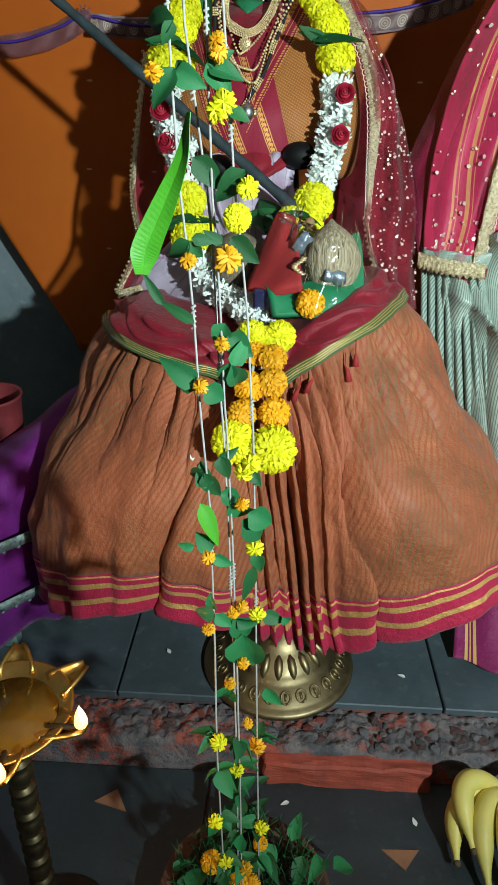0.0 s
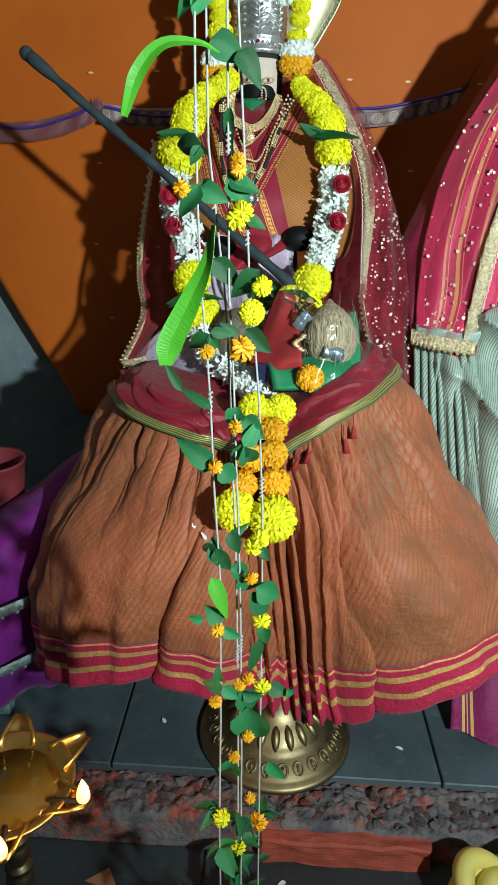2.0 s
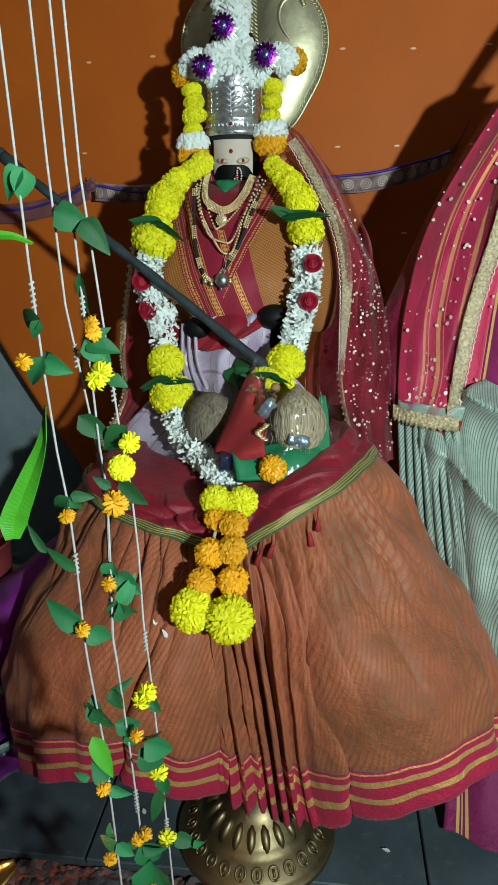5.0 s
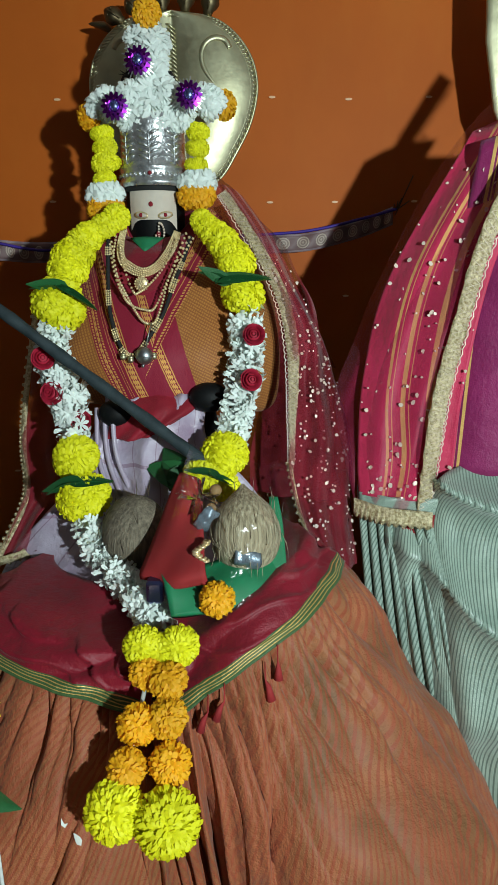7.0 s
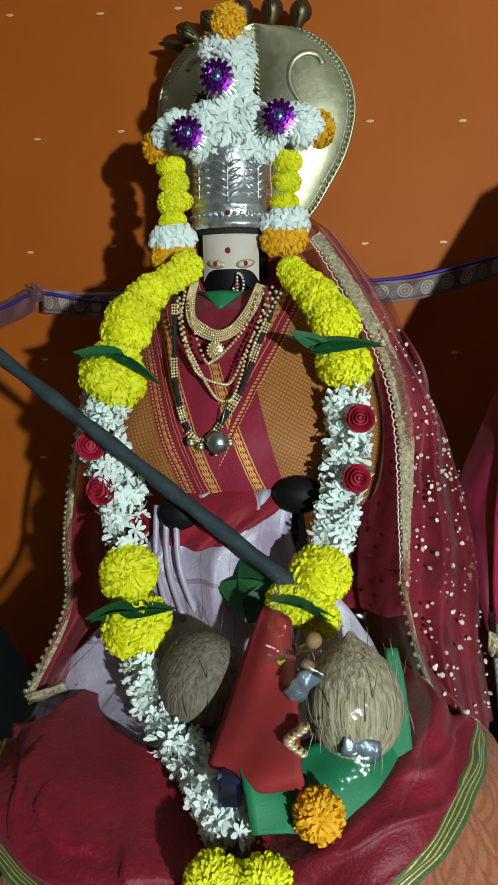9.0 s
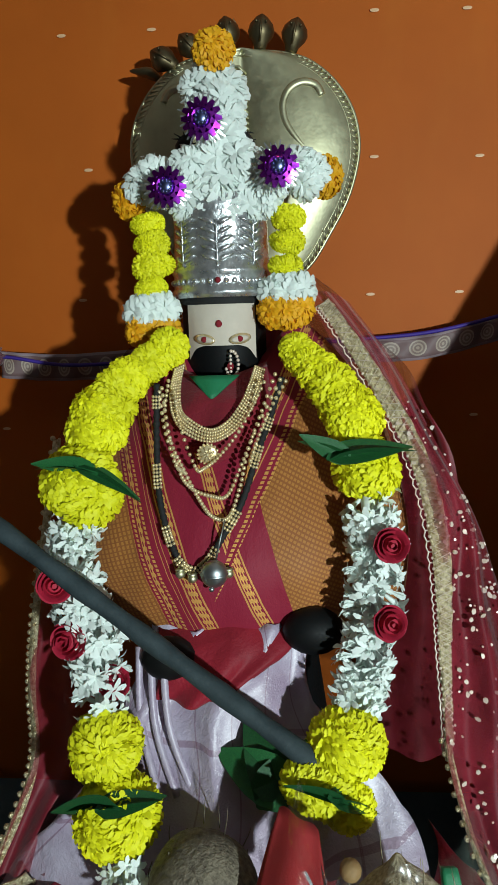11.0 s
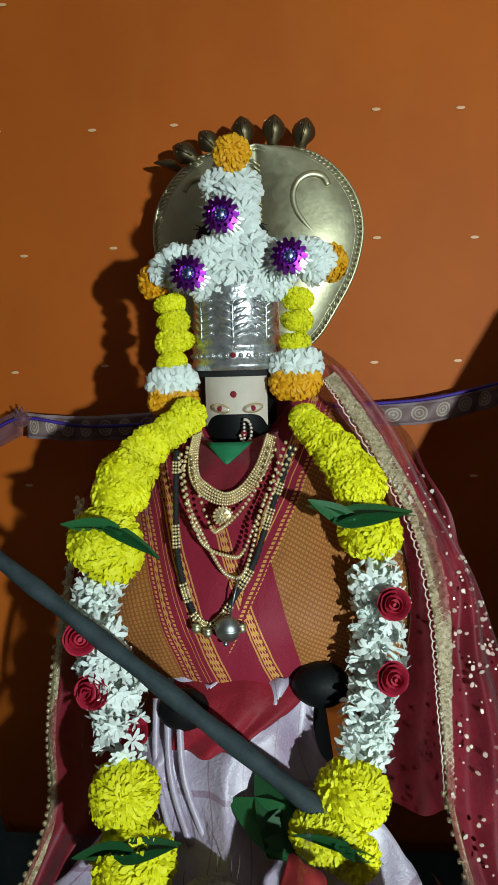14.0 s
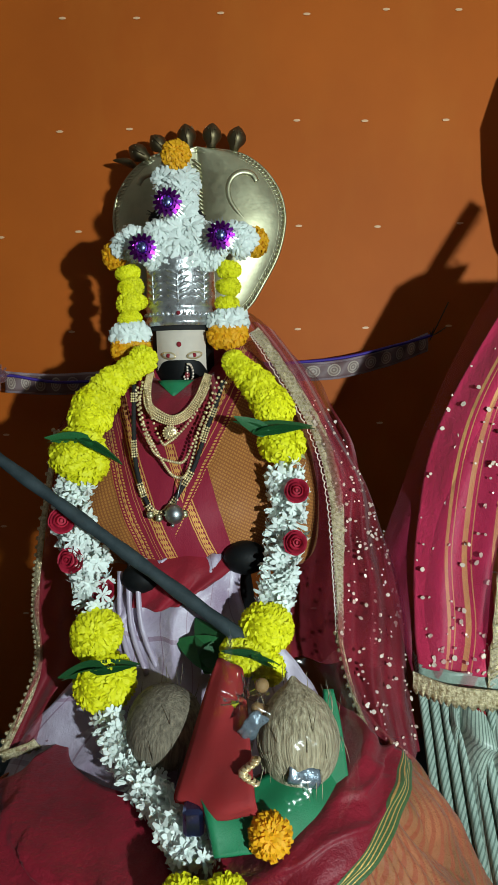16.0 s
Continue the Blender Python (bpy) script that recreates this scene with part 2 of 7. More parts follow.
GOLD = (0.72, 0.45, 0.14)
M = {
    "backdrop": orange_backdrop("orange_cloth"),
    "plaster": slate("grey_plaster", (0.23, 0.29, 0.31), (0.16, 0.21, 0.23), (0.34, 0.40, 0.41)),
    "room": surface("room_paint", (0.78, 0.79, 0.77), scale=3, relief=0.1),
    # one slate in two tones: floor's shade and ledge's light put into colour
    "slate": slate("dark_slate", (0.034, 0.048, 0.056), (0.022, 0.030, 0.034), (0.07, 0.085, 0.09)),
    "slate_ledge": slate("blue_grey_slate", (0.082, 0.116, 0.136), (0.052, 0.074, 0.086), (0.14, 0.17, 0.18), 0.3),
    "mortar": slate("broken_mortar", (0.22, 0.085, 0.065), (0.06, 0.055, 0.058), (0.42, 0.15, 0.11), 0.85),
    "patched": rubble("patched_rubble"),
    "greystone": surface("grey_rubble", (0.09, 0.09, 0.095), (0.16, 0.15, 0.15), scale=40, fine=150, rough=0.9, relief=0.6, random_amount=0.5),
    "rubble": surface("brick_rubble", (0.30, 0.06, 0.04), (0.14, 0.05, 0.045), scale=25, fine=150, rough=0.9, relief=0.6, random_amount=0.4),
    "redbrick": surface("red_painted_brick", (0.42, 0.075, 0.04), (0.25, 0.05, 0.035), scale=18, rough=0.75, relief=0.5),
    "darkclay": surface("dark_clay", (0.14, 0.065, 0.04), (0.07, 0.04, 0.03), scale=30, rough=0.85, relief=0.4),
    "terracotta": surface("terracotta", (0.36, 0.17, 0.09), scale=20, rough=0.85, relief=0.3),
    "skirt": cloth("handloom_skirt", (0.39, 0.136, 0.054), (0.18, 0.079, 0.028),
                   stripes=((0.855, 2, (0.42, 0.014, 0.055), 0), (0.862, 0.868, GOLD, 1), (0.886, 0.903, GOLD, 1), (0.936, 0.954, GOLD, 1)),
                   pin=150, slant=20, pin_mix=0.78, blotch=(0.40, 0.095, 0.042), pin_colour=(0.30, 0.060, 0.025), pin_share=0.36, rough=0.58, sheen=0.1, weave=0.5, satin=0.08, crush=1.2),
    "sari": None,
    "maroon": cloth("maroon_silk", (0.24, 0.009, 0.022), (0.17, 0.007, 0.017), rough=0.75, sheen=0.1),
    "waistred": cloth("crimson_silk", (0.28, 0.008, 0.022), (0.19, 0.006, 0.015), rough=0.65, sheen=0.1, satin=0.05, weave=0.3),
    "lapcloth": cloth("red_silk_with_green_edge", (0.27, 0.007, 0.023), (0.17, 0.005, 0.015),
                      stripes=((0.78, 2, (0.05, 0.11, 0.035), 0), (0.80, 0.815, GOLD, 1), (0.845, 0.86, GOLD, 1), (0.89, 0.905, GOLD, 1), (0.94, 0.955, GOLD, 1)), rough=0.50, sheen=0.08, satin=0.12, crush=1.3, weave=0.32),
    "lavender": cloth("lavender_silk", (0.50, 0.44, 0.55), (0.32, 0.23, 0.33), pin=6, check=4, pin_colour=(0.16, 0.05, 0.10), pin_share=0.004, pin_mix=0.5, rough=0.22, sheen=0.1, satin=1.0, crush=1.0),
    "redcotton": surface("red_cotton", (0.36, 0.02, 0.022), scale=20, fine=600, rough=0.8, relief=0.2),
    "greencloth": surface("green_cloth", (0.008, 0.21, 0.085), (0.008, 0.14, 0.055), scale=25, fine=500, rough=0.6, relief=0.2),
    "purple": cloth("purple_cloth", (0.19, 0.009, 0.21), (0.12, 0.006, 0.15), rough=0.6, sheen=0.1),
    "greengrey": cloth("grey_green_sari", (0.40, 0.50, 0.42), (0.25, 0.34, 0.28), pin=120, slant=40, pin_colour=(0.07, 0.11, 0.09), rough=0.38, sheen=0.3, satin=0.6, pin_share=0.3),
    "greengrey_plain": cloth("grey_green_silk", (0.34, 0.44, 0.37), (0.22, 0.30, 0.25), pin=30, slant=60, pin_colour=(0.06, 0.10, 0.08), rough=0.5, sheen=0.1, satin=0.2),
    "magenta": cloth("magenta_silk", (0.60, 0.026, 0.098), (0.46, 0.018, 0.066),
                     stripes=((0.26, 0.29, (0.74, 0.36, 0.13), 0), (0.32, 0.33, (0.74, 0.36, 0.13), 0), (0.42, 0.47, (0.74, 0.36, 0.13), 0), (0.50, 0.51, (0.74, 0.36, 0.13), 0), (0.66, 0.72, (0.74, 0.36, 0.13), 0)), along="u", rough=0.5, satin=0.1),
    "plum": cloth("plum_silk", (0.26, 0.014, 0.105), (0.19, 0.010, 0.075), stripes=((0.10, 0.125, GOLD, 0), (0.14, 0.15, GOLD, 0), (0.17, 0.195, GOLD, 0)), along="u", rough=0.5),
    "veil": net("maroon_net", (0.38, 0.016, 0.04), 0.50),
    "veil_dense": net("magenta_net", (0.60, 0.03, 0.12), 0.27),
    "ribbon_sheer": net("mauve_net", (0.26, 0.10, 0.12), 0.5),
    "pewter": worked_metal("dull_silver", (0.42, 0.45, 0.46), 0.36, (0.22, 0.24, 0.25)),
    "gold_lace": surface("gold_lace", (0.98, 0.88, 0.60), (0.34, 0.23, 0.08), scale=210, fine=450, rough=0.34, metal=0.65, relief=1.0, depth=0.003),
    "sequin": surface("sequin_foil", (0.88, 0.78, 0.66), (0.70, 0.56, 0.45), scale=90, rough=0.4, metal=0.25, relief=0.1),
    "sachet": surface("grey_blue_foil", (0.30, 0.36, 0.42), (0.12, 0.16, 0.20), scale=60, rough=0.3, metal=0.5, relief=0.4),
    "zari": surface("silver_green_zari", (0.40, 0.52, 0.47), (0.05, 0.06, 0.09), scale=90, fine=600, rough=0.5, metal=0.3, relief=0.6),
    "gold": surface("gold_beads", (0.88, 0.74, 0.46), (0.66, 0.50, 0.25), scale=90, rough=0.34, metal=0.6, relief=0.1),
    "silver": surface("beaten_silver", (0.74, 0.76, 0.77), (0.42, 0.43, 0.44), scale=70, fine=110, rough=0.30, metal=0.85, relief=0.35, depth=0.004),
    "brass": worked_metal("old_brass", (0.32, 0.26, 0.14), 0.42, (0.20, 0.155, 0.08)),
    "brass_lamp": worked_metal("oily_brass", (0.58, 0.39, 0.12), 0.33, (0.28, 0.19, 0.07)),
    "dark_brass": worked_metal("tarnished_brass", (0.17, 0.135, 0.075), 0.42, (0.08, 0.06, 0.035)),
    "hood": worked_metal("hood_brass", (0.62, 0.60, 0.40), 0.42, (0.38, 0.35, 0.21)),
    "stone": surface("polished_black_stone", (0.004, 0.0045, 0.005), scale=20, rough=0.6, relief=0.05),
    "paste": surface("sandalwood_paste", (0.62, 0.55, 0.46), (0.55, 0.48, 0.40), scale=40, rough=0.7, relief=0.1),
    "kumkum": surface("red_powder", (0.25, 0.01, 0.02), rough=0.9),
    "yellow": surface("yellow_petals", (0.90, 0.86, 0.010), (0.80, 0.80, 0.008), scale=120, fine=400, rough=0.65, relief=0.1, random_amount=0.10),
    "orange": surface("orange_petals", (0.90, 0.48, 0.006), (0.82, 0.38, 0.004), scale=120, fine=400, rough=0.65, relief=0.1, random_amount=0.12),
    "white": surface("white_petals", (0.86, 0.92, 0.88), (0.80, 0.88, 0.83), scale=150, fine=400, rough=0.6, relief=0.05, random_amount=0.06),
    "rose": surface("rose_petals", (0.46, 0.010, 0.042), (0.32, 0.006, 0.026), scale=120, rough=0.7, relief=0.1, random_amount=0.15),
    "leaf": surface("dark_leaf", (0.022, 0.15, 0.040), (0.012, 0.085, 0.028), scale=60, fine=250, rough=0.5, relief=0.25, random_amount=0.3),
    "leaf_blue": surface("bel_leaf", (0.030, 0.26, 0.085), (0.018, 0.15, 0.05), scale=60, fine=250, rough=0.55, relief=0.25, random_amount=0.35),
    "blade": surface("bright_blade", (0.10, 0.50, 0.030), (0.07, 0.38, 0.022), scale=40, rough=0.45, relief=0.15),
    "thread": surface("cotton_thread", (0.46, 0.47, 0.45), scale=200, rough=0.9, relief=0.3),
    "nut": surface("dried_nut", (0.30, 0.18, 0.07), (0.18, 0.10, 0.04), scale=60, rough=0.7, relief=0.4),
    "foil_purple": worked_metal("purple_foil", (0.30, 0.03, 0.55), 0.2, (0.45, 0.05, 0.40)),
    "foil_blue": worked_metal("blue_foil", (0.08, 0.10, 0.35), 0.25, (0.35, 0.40, 0.55)),
    "black_wood": surface("black_staff", (0.016, 0.026, 0.030), (0.036, 0.052, 0.058), scale=40, rough=0.75, relief=0.3),
    "black_thread": surface("black_thread", (0.01, 0.01, 0.01), rough=0.8),
    "bag": clear_plastic("clear_bag"),
    "banana": surface("banana_skin", (0.74, 0.62, 0.15), (0.64, 0.56, 0.15), scale=25, fine=120, rough=0.5, relief=0.1, random_amount=0.08, sub=0.05),
    "banana_end": surface("banana_end", (0.10, 0.07, 0.03), rough=0.8),
    "soil": surface("wet_soil", (0.035, 0.025, 0.018), scale=60, fine=200, rough=0.9, relief=0.8, depth=0.006),
    "greenpaint": surface("worn_green_paint", (0.03, 0.16, 0.14), (0.32, 0.38, 0.36), scale=35, rough=0.6, relief=0.4),
    "redclay": surface("red_painted_pot", (0.22, 0.03, 0.035), (0.16, 0.02, 0.025), scale=20, rough=0.6, relief=0.2),
    "blue": surface("violet_cord", (0.05, 0.02, 0.30), rough=0.6),
    "brocade": None,
    "flame": glow("flame", (1.0, 0.60, 0.20), 2.0),
    "wick": surface("burnt_wick", (0.02, 0.015, 0.01), rough=0.9),
    "oil": surface("lamp_oil", (0.10, 0.06, 0.01), rough=0.1, relief=0.02),
    "tinsel": surface("woven_motif", (0.82, 0.52, 0.30), (0.7, 0.4, 0.2), rough=0.45),
}


def sari_material():
    """Ochre checks, maroon bands edged with gold, drawn in the garment's own x and z."""
    m, nt, p = nodes_of("ochre_checked_sari")
    tc = nt.nodes.new("ShaderNodeTexCoord")
    s = nt.nodes.new("ShaderNodeSeparateXYZ")
    link(nt, tc.outputs["Object"], s.inputs[0])
    x, z = s.outputs[0], s.outputs[2]
    sway = math_node(nt, "MULTIPLY_ADD", noise_out(nt, 9, 2), 0.010, -0.005)
    left = math_node(nt, "ADD", math_node(nt, "MULTIPLY_ADD", z, 0.40, x), sway)       # constant along the left fold
    right = math_node(nt, "ADD", math_node(nt, "MULTIPLY_ADD", z, -0.50, x), sway)     # constant along the right fold
    edge = math_node(nt, "MULTIPLY_ADD", z, 0.29, x)
    maroon, dark = (0.25, 0.010, 0.032), (0.19, 0.045, 0.015)
    tone = ramp(nt, noise_out(nt, 8), [(0.3, 0.0), (0.7, 1.0)])
    ochre = mix_colour(nt, tone, (0.46, 0.195, 0.045), (0.37, 0.145, 0.032))
    warp_l = math_node(nt, "GREATER_THAN", sine(nt, left, 175), 0.58)
    weft_l = math_node(nt, "GREATER_THAN", sine(nt, math_node(nt, "MULTIPLY_ADD", x, -0.30, z), 215), 0.80)
    warp_r = math_node(nt, "GREATER_THAN", sine(nt, math_node(nt, "MULTIPLY_ADD", x, 0.55, z), 190), 0.58)
    weft_r = math_node(nt, "GREATER_THAN", sine(nt, right, 215), 0.80)
    check_l = mix_colour(nt, math_node(nt, "MULTIPLY", math_node(nt, "MAXIMUM", warp_l, weft_l), 0.62), ochre, dark)
    check_r = mix_colour(nt, math_node(nt, "MULTIPLY", math_node(nt, "MAXIMUM", warp_r, weft_r), 0.62), ochre, dark)
    along = sine(nt, z, 230)
    knots = math_node(nt, "GREATER_THAN", along, 0.30)
    weave = math_node(nt, "MULTIPLY_ADD", noise_out(nt, 650, 2), 0.7, 0.5)
    dotted = math_node(nt, "MULTIPLY", knots, weave)
    figured = math_node(nt, "MULTIPLY", math_node(nt, "GREATER_THAN", math_node(nt, "ADD", sine(nt, left, 330), sine(nt, z, 120)), 0.62), weave)
    figured_r = math_node(nt, "MULTIPLY", math_node(nt, "GREATER_THAN", math_node(nt, "ADD", sine(nt, right, 330), sine(nt, z, 120)), 0.62), weave)
    col = mix_colour(nt, math_node(nt, "GREATER_THAN", left, 0.341), check_l, maroon)
    gold_l = (0.78, 0.42, 0.11)
    metal = None
    for lo, hi, how in ((0.3435, 0.3465, dotted), (0.3490, 0.3540, figured), (0.3560, 0.3590, dotted), (0.3660, 0.3668, None), (0.3705, 0.3713, None), (0.3770, 0.3790, None), (0.3805, 0.3905, figured), (0.3920, 0.3940, None),
                        (0.4360, 0.4380, None), (0.4395, 0.4485, figured), (0.4500, 0.4520, None)):
        b = band(nt, left, lo, hi)
        b = math_node(nt, "MULTIPLY", b, how if how is not None else 0.75)
        metal = b if metal is None else math_node(nt, "MAXIMUM", metal, b)
        col = mix_colour(nt, b, col, gold_l)
    # the end thrown over from the other shoulder
    over = math_node(nt, "MULTIPLY", math_node(nt, "GREATER_THAN", right, -0.512), math_node(nt, "GREATER_THAN", edge, 0.3676))
    upper = math_node(nt, "MULTIPLY", math_node(nt, "LESS_THAN", right, -0.512), math_node(nt, "GREATER_THAN", math_node(nt, "MULTIPLY_ADD", z, -0.26, x), -0.268))
    col = mix_colour(nt, upper, col, maroon)
    col = mix_colour(nt, over, col, check_r)
    for lo, hi, how in ((-0.600, -0.594, None), (-0.590, -0.578, figured_r), (-0.5500, -0.5480, None), (-0.5460, -0.5360, figured_r), (-0.5300, -0.5285, None), (-0.5205, -0.5165, dotted), (-0.5135, -0.5105, dotted)):
        b = math_node(nt, "MULTIPLY", band(nt, right, lo, hi), math_node(nt, "MAXIMUM", upper, over))
        b = math_node(nt, "MULTIPLY", b, how if how is not None else 0.75)
        metal = math_node(nt, "MAXIMUM", metal, b)
        col = mix_colour(nt, b, col, gold_l)
    link(nt, col, p.inputs["Base Color"])
    p.inputs["Roughness"].default_value = 0.62
    link(nt, math_node(nt, "MULTIPLY", metal, 0.5), p.inputs["Metallic"])
    p.inputs["Specular IOR Level"].default_value = 0.3
    p.inputs["Sheen Weight"].default_value = 0.08
    wrinkle = math_node(nt, "MULTIPLY", noise_out(nt, 26, 4, stretch=(1.4, 1, 0.6)), 5.0)
    bump(nt, p, math_node(nt, "ADD", wrinkle, math_node(nt, "ADD", noise_out(nt, 500, 2), math_node(nt, "MULTIPLY", metal, 1.5))), 0.3, 0.0015)
    return m


def coconut_material(name, tones):
    m, nt, p = nodes_of(name)
    f = noise_out(nt, 45, 5, stretch=(5, 5, 0.16))
    col = ramp(nt, f, list(zip((0.3, 0.5, 0.72), tones)))
    link(nt, col, p.inputs["Base Color"])
    p.inputs["Roughness"].default_value = 0.85
    bump(nt, p, f, 0.8, 0.006)
    return m


def brocade_material():
    m, nt, p = nodes_of("grey_brocade")
    u, v = uv_of(nt)
    cu = math_node(nt, "SUBTRACT", math_node(nt, "FRACT", math_node(nt, "MULTIPLY", u, 10)), 0.5)
    cv = math_node(nt, "MULTIPLY", math_node(nt, "SUBTRACT", v, 0.5), 1.0)
    d = math_node(nt, "SQRT", math_node(nt, "ADD", math_node(nt, "MULTIPLY", cu, cu), math_node(nt, "MULTIPLY", cv, cv)))
    ring = math_node(nt, "LESS_THAN", d, 0.33)
    col = mix_colour(nt, ring, (0.17, 0.10, 0.10), (0.24, 0.17, 0.145))
    rim = math_node(nt, "MULTIPLY", ring, math_node(nt, "GREATER_THAN", math_node(nt, "SINE", math_node(nt, "MULTIPLY", d, 48)), 0.1))
    col = mix_colour(nt, rim, col, (0.42, 0.33, 0.27))
    edge = math_node(nt, "GREATER_THAN", math_node(nt, "ABSOLUTE", cv), 0.40)
    col = mix_colour(nt, edge, col, (0.30, 0.22, 0.24))
    link(nt, col, p.inputs["Base Color"])
    p.inputs["Roughness"].default_value = 0.55
    bump(nt, p, math_node(nt, "ADD", ring, noise_out(nt, 600, 2)), 0.3, 0.001)
    return m


for key, share in (("yellow", 0.14), ("orange", 0.12), ("white", 0.14), ("leaf", 0.18), ("leaf_blue", 0.18), ("blade", 0.3)):
    let_light_through(M[key], share)
M["stone"].node_tree.nodes["Principled BSDF"].inputs["Specular IOR Level"].default_value = 0.2
M["black_wood"].node_tree.nodes["Principled BSDF"].inputs["Specular IOR Level"].default_value = 0.3
M["sari"], M["brocade"] = sari_material(), brocade_material()
M["coconut"] = coconut_material("pale_coconut_fibre", ((0.16, 0.125, 0.075), (0.36, 0.30, 0.19), (0.60, 0.53, 0.37)))
M["brown_coconut"] = coconut_material("brown_coconut_husk", ((0.085, 0.068, 0.046), (0.165, 0.138, 0.098), (0.26, 0.22, 0.155)))


# ---- building helpers ----
def part(name, bm, material, parent=None, label="", smooth=True):
    me = bpy.data.meshes.new(name)
    bm.to_mesh(me)
    bm.free()
    for m in (material if isinstance(material, (list, tuple)) else [material]):
        me.materials.append(M[m])
    if smooth:
        me.polygons.foreach_set("use_smooth", [True] * len(me.polygons))
    ob = new(name, me)
    ob.parent = parent
    if label:
        ob["label"] = label
    return ob


def again(ob, m, parent):
    """Another piece on the same mesh."""
    o = new(ob.name.split(".")[0], ob.data)
    o.parent, o.matrix_local = parent, m
    return o


def thing(name, label, category, at=(0, 0, 0), group="", kind=""):
    ob = new(name)
    ob.empty_display_size = 0.02
    ob.location = at
    return tagged(ob, label, category, group, kind)


def spline(pts, n):
    """Catmull-Rom through pts, n samples."""
    pts = [Vector(p) for p in pts]
    P = [2 * pts[0] - pts[1], *pts, 2 * pts[-1] - pts[-2]]
    out = []
    for i in range(n):
        s = i / (n - 1) * (len(pts) - 1)
        k = min(int(s), len(pts) - 2)
        t = s - k
        a, b, c, d = P[k:k + 4]
        out.append(0.5 * (2 * b + (c - a) * t + (2 * a - 5 * b + 4 * c - d) * t * t + (3 * b - a - 3 * c + d) * t ** 3))
    return out


def sheet(rows, nu, nv, warp=None):
    """A cloth through rows of control points (top to bottom), with UV in 0..1. warp(u, v, p) -> p."""
    bm = bmesh.new()
    lines = [spline(r, nu) for r in rows]
    cols = [spline([l[i] for l in lines], nv) for i in range(nu)]
    uv = bm.loops.layers.uv.new("UVMap")
    vs = [[bm.verts.new(warp(i / (nu - 1), j / (nv - 1), cols[i][j]) if warp else cols[i][j]) for j in range(nv)] for i in range(nu)]
    for i in range(nu - 1):
        for j in range(nv - 1):
            f = bm.faces.new((vs[i][j], vs[i][j + 1], vs[i + 1][j + 1], vs[i + 1][j]))
            for lo, (a, b) in zip(f.loops, ((i, j), (i, j + 1), (i + 1, j + 1), (i + 1, j))):
                lo[uv].uv = (a / (nu - 1), b / (nv - 1))
    return bm


def thick(ob, t):
    m = ob.modifiers.new("thickness", "SOLIDIFY")
    m.thickness, m.offset = t, 0
    return ob


def lathe(bm, profile, seg=48, at=(0, 0, 0), sx=1.0, sy=1.0, shape=None):
    """Turns (radius, height) pairs round a vertical axis."""
    at = Vector(at)
    rings = []
    for r, z in profile:
        if r < 1e-5:
            rings.append([bm.verts.new(at + Vector((0, 0, z)))])
        else:
            ring = []
            for k in range(seg):
                a = 2 * math.pi * k / seg
                q = r * (shape(a, z) if shape else 1)
                ring.append(bm.verts.new(at + Vector((q * math.cos(a) * sx, q * math.sin(a) * sy, z))))
            rings.append(ring)
    for A, B in zip(rings, rings[1:]):
        for k in range(seg):
            l = (k + 1) % seg
            if len(A) == 1 and len(B) == 1:
                continue
            if len(A) == 1:
                bm.faces.new((A[0], B[l], B[k]))
            elif len(B) == 1:
                bm.faces.new((A[k], A[l], B[0]))
            else:
                bm.faces.new((A[k], A[l], B[l], B[k]))
    return bm


def tube(bm, pts, radius, seg=8):
    pts = [Vector(p) for p in pts]
    n = len(pts)
    rr = radius if isinstance(radius, (list, tuple)) else [radius] * n
    side = None
    rings = []
    for i, p in enumerate(pts):
        d = (pts[min(i + 1, n - 1)] - pts[max(i - 1, 0)]).normalized()
        if side is None:
            side = d.orthogonal().normalized()
        side = (side - d * side.dot(d)).normalized()
        up = d.cross(side)
        rings.append([bm.verts.new(p + rr[i] * (math.cos(2 * math.pi * k / seg) * side + math.sin(2 * math.pi * k / seg) * up)) for k in range(seg)])
    for A, B in zip(rings, rings[1:]):
        for k in range(seg):
            bm.faces.new((A[k], A[(k + 1) % seg], B[(k + 1) % seg], B[k]))
    bm.faces.new(rings[0][::-1])
    bm.faces.new(rings[-1])
    return bm


def ball(bm, at, r, sx=1.0, sy=1.0, sz=1.0, u=16, v=10, turn=None, mat=0):
    m = Matrix.Translation(at) @ (turn or Matrix()) @ Matrix.Diagonal((r * sx, r * sy, r * sz, 1))
    made = bmesh.ops.create_uvsphere(bm, u_segments=u, v_segments=v, radius=1, matrix=m)
    if mat:
        for f in {f for w in made["verts"] for f in w.link_faces}:
            f.material_index = mat
    return bm


def box(bm, lo, hi, bevel=0.0):
    lo, hi = Vector(lo), Vector(hi)
    made = bmesh.ops.create_cube(bm, size=1, matrix=Matrix.Translation((lo + hi) / 2) @ Matrix.Diagonal((*(hi - lo), 1)))
    if bevel:
        bmesh.ops.bevel(bm, geom=[e for e in bm.edges if e.verts[0] in made["verts"]], offset=bevel, segments=1, affect="EDGES")
    return bm


def facing(at, normal, spin=0.0, scale=1.0):
    """Pose with local z along normal."""
    q = Vector(normal).to_track_quat("Z", "Y")
    return Matrix.Translation(at) @ q.to_matrix().to_4x4() @ Matrix.Rotation(spin, 4, "Z") @ Matrix.Scale(scale, 4)


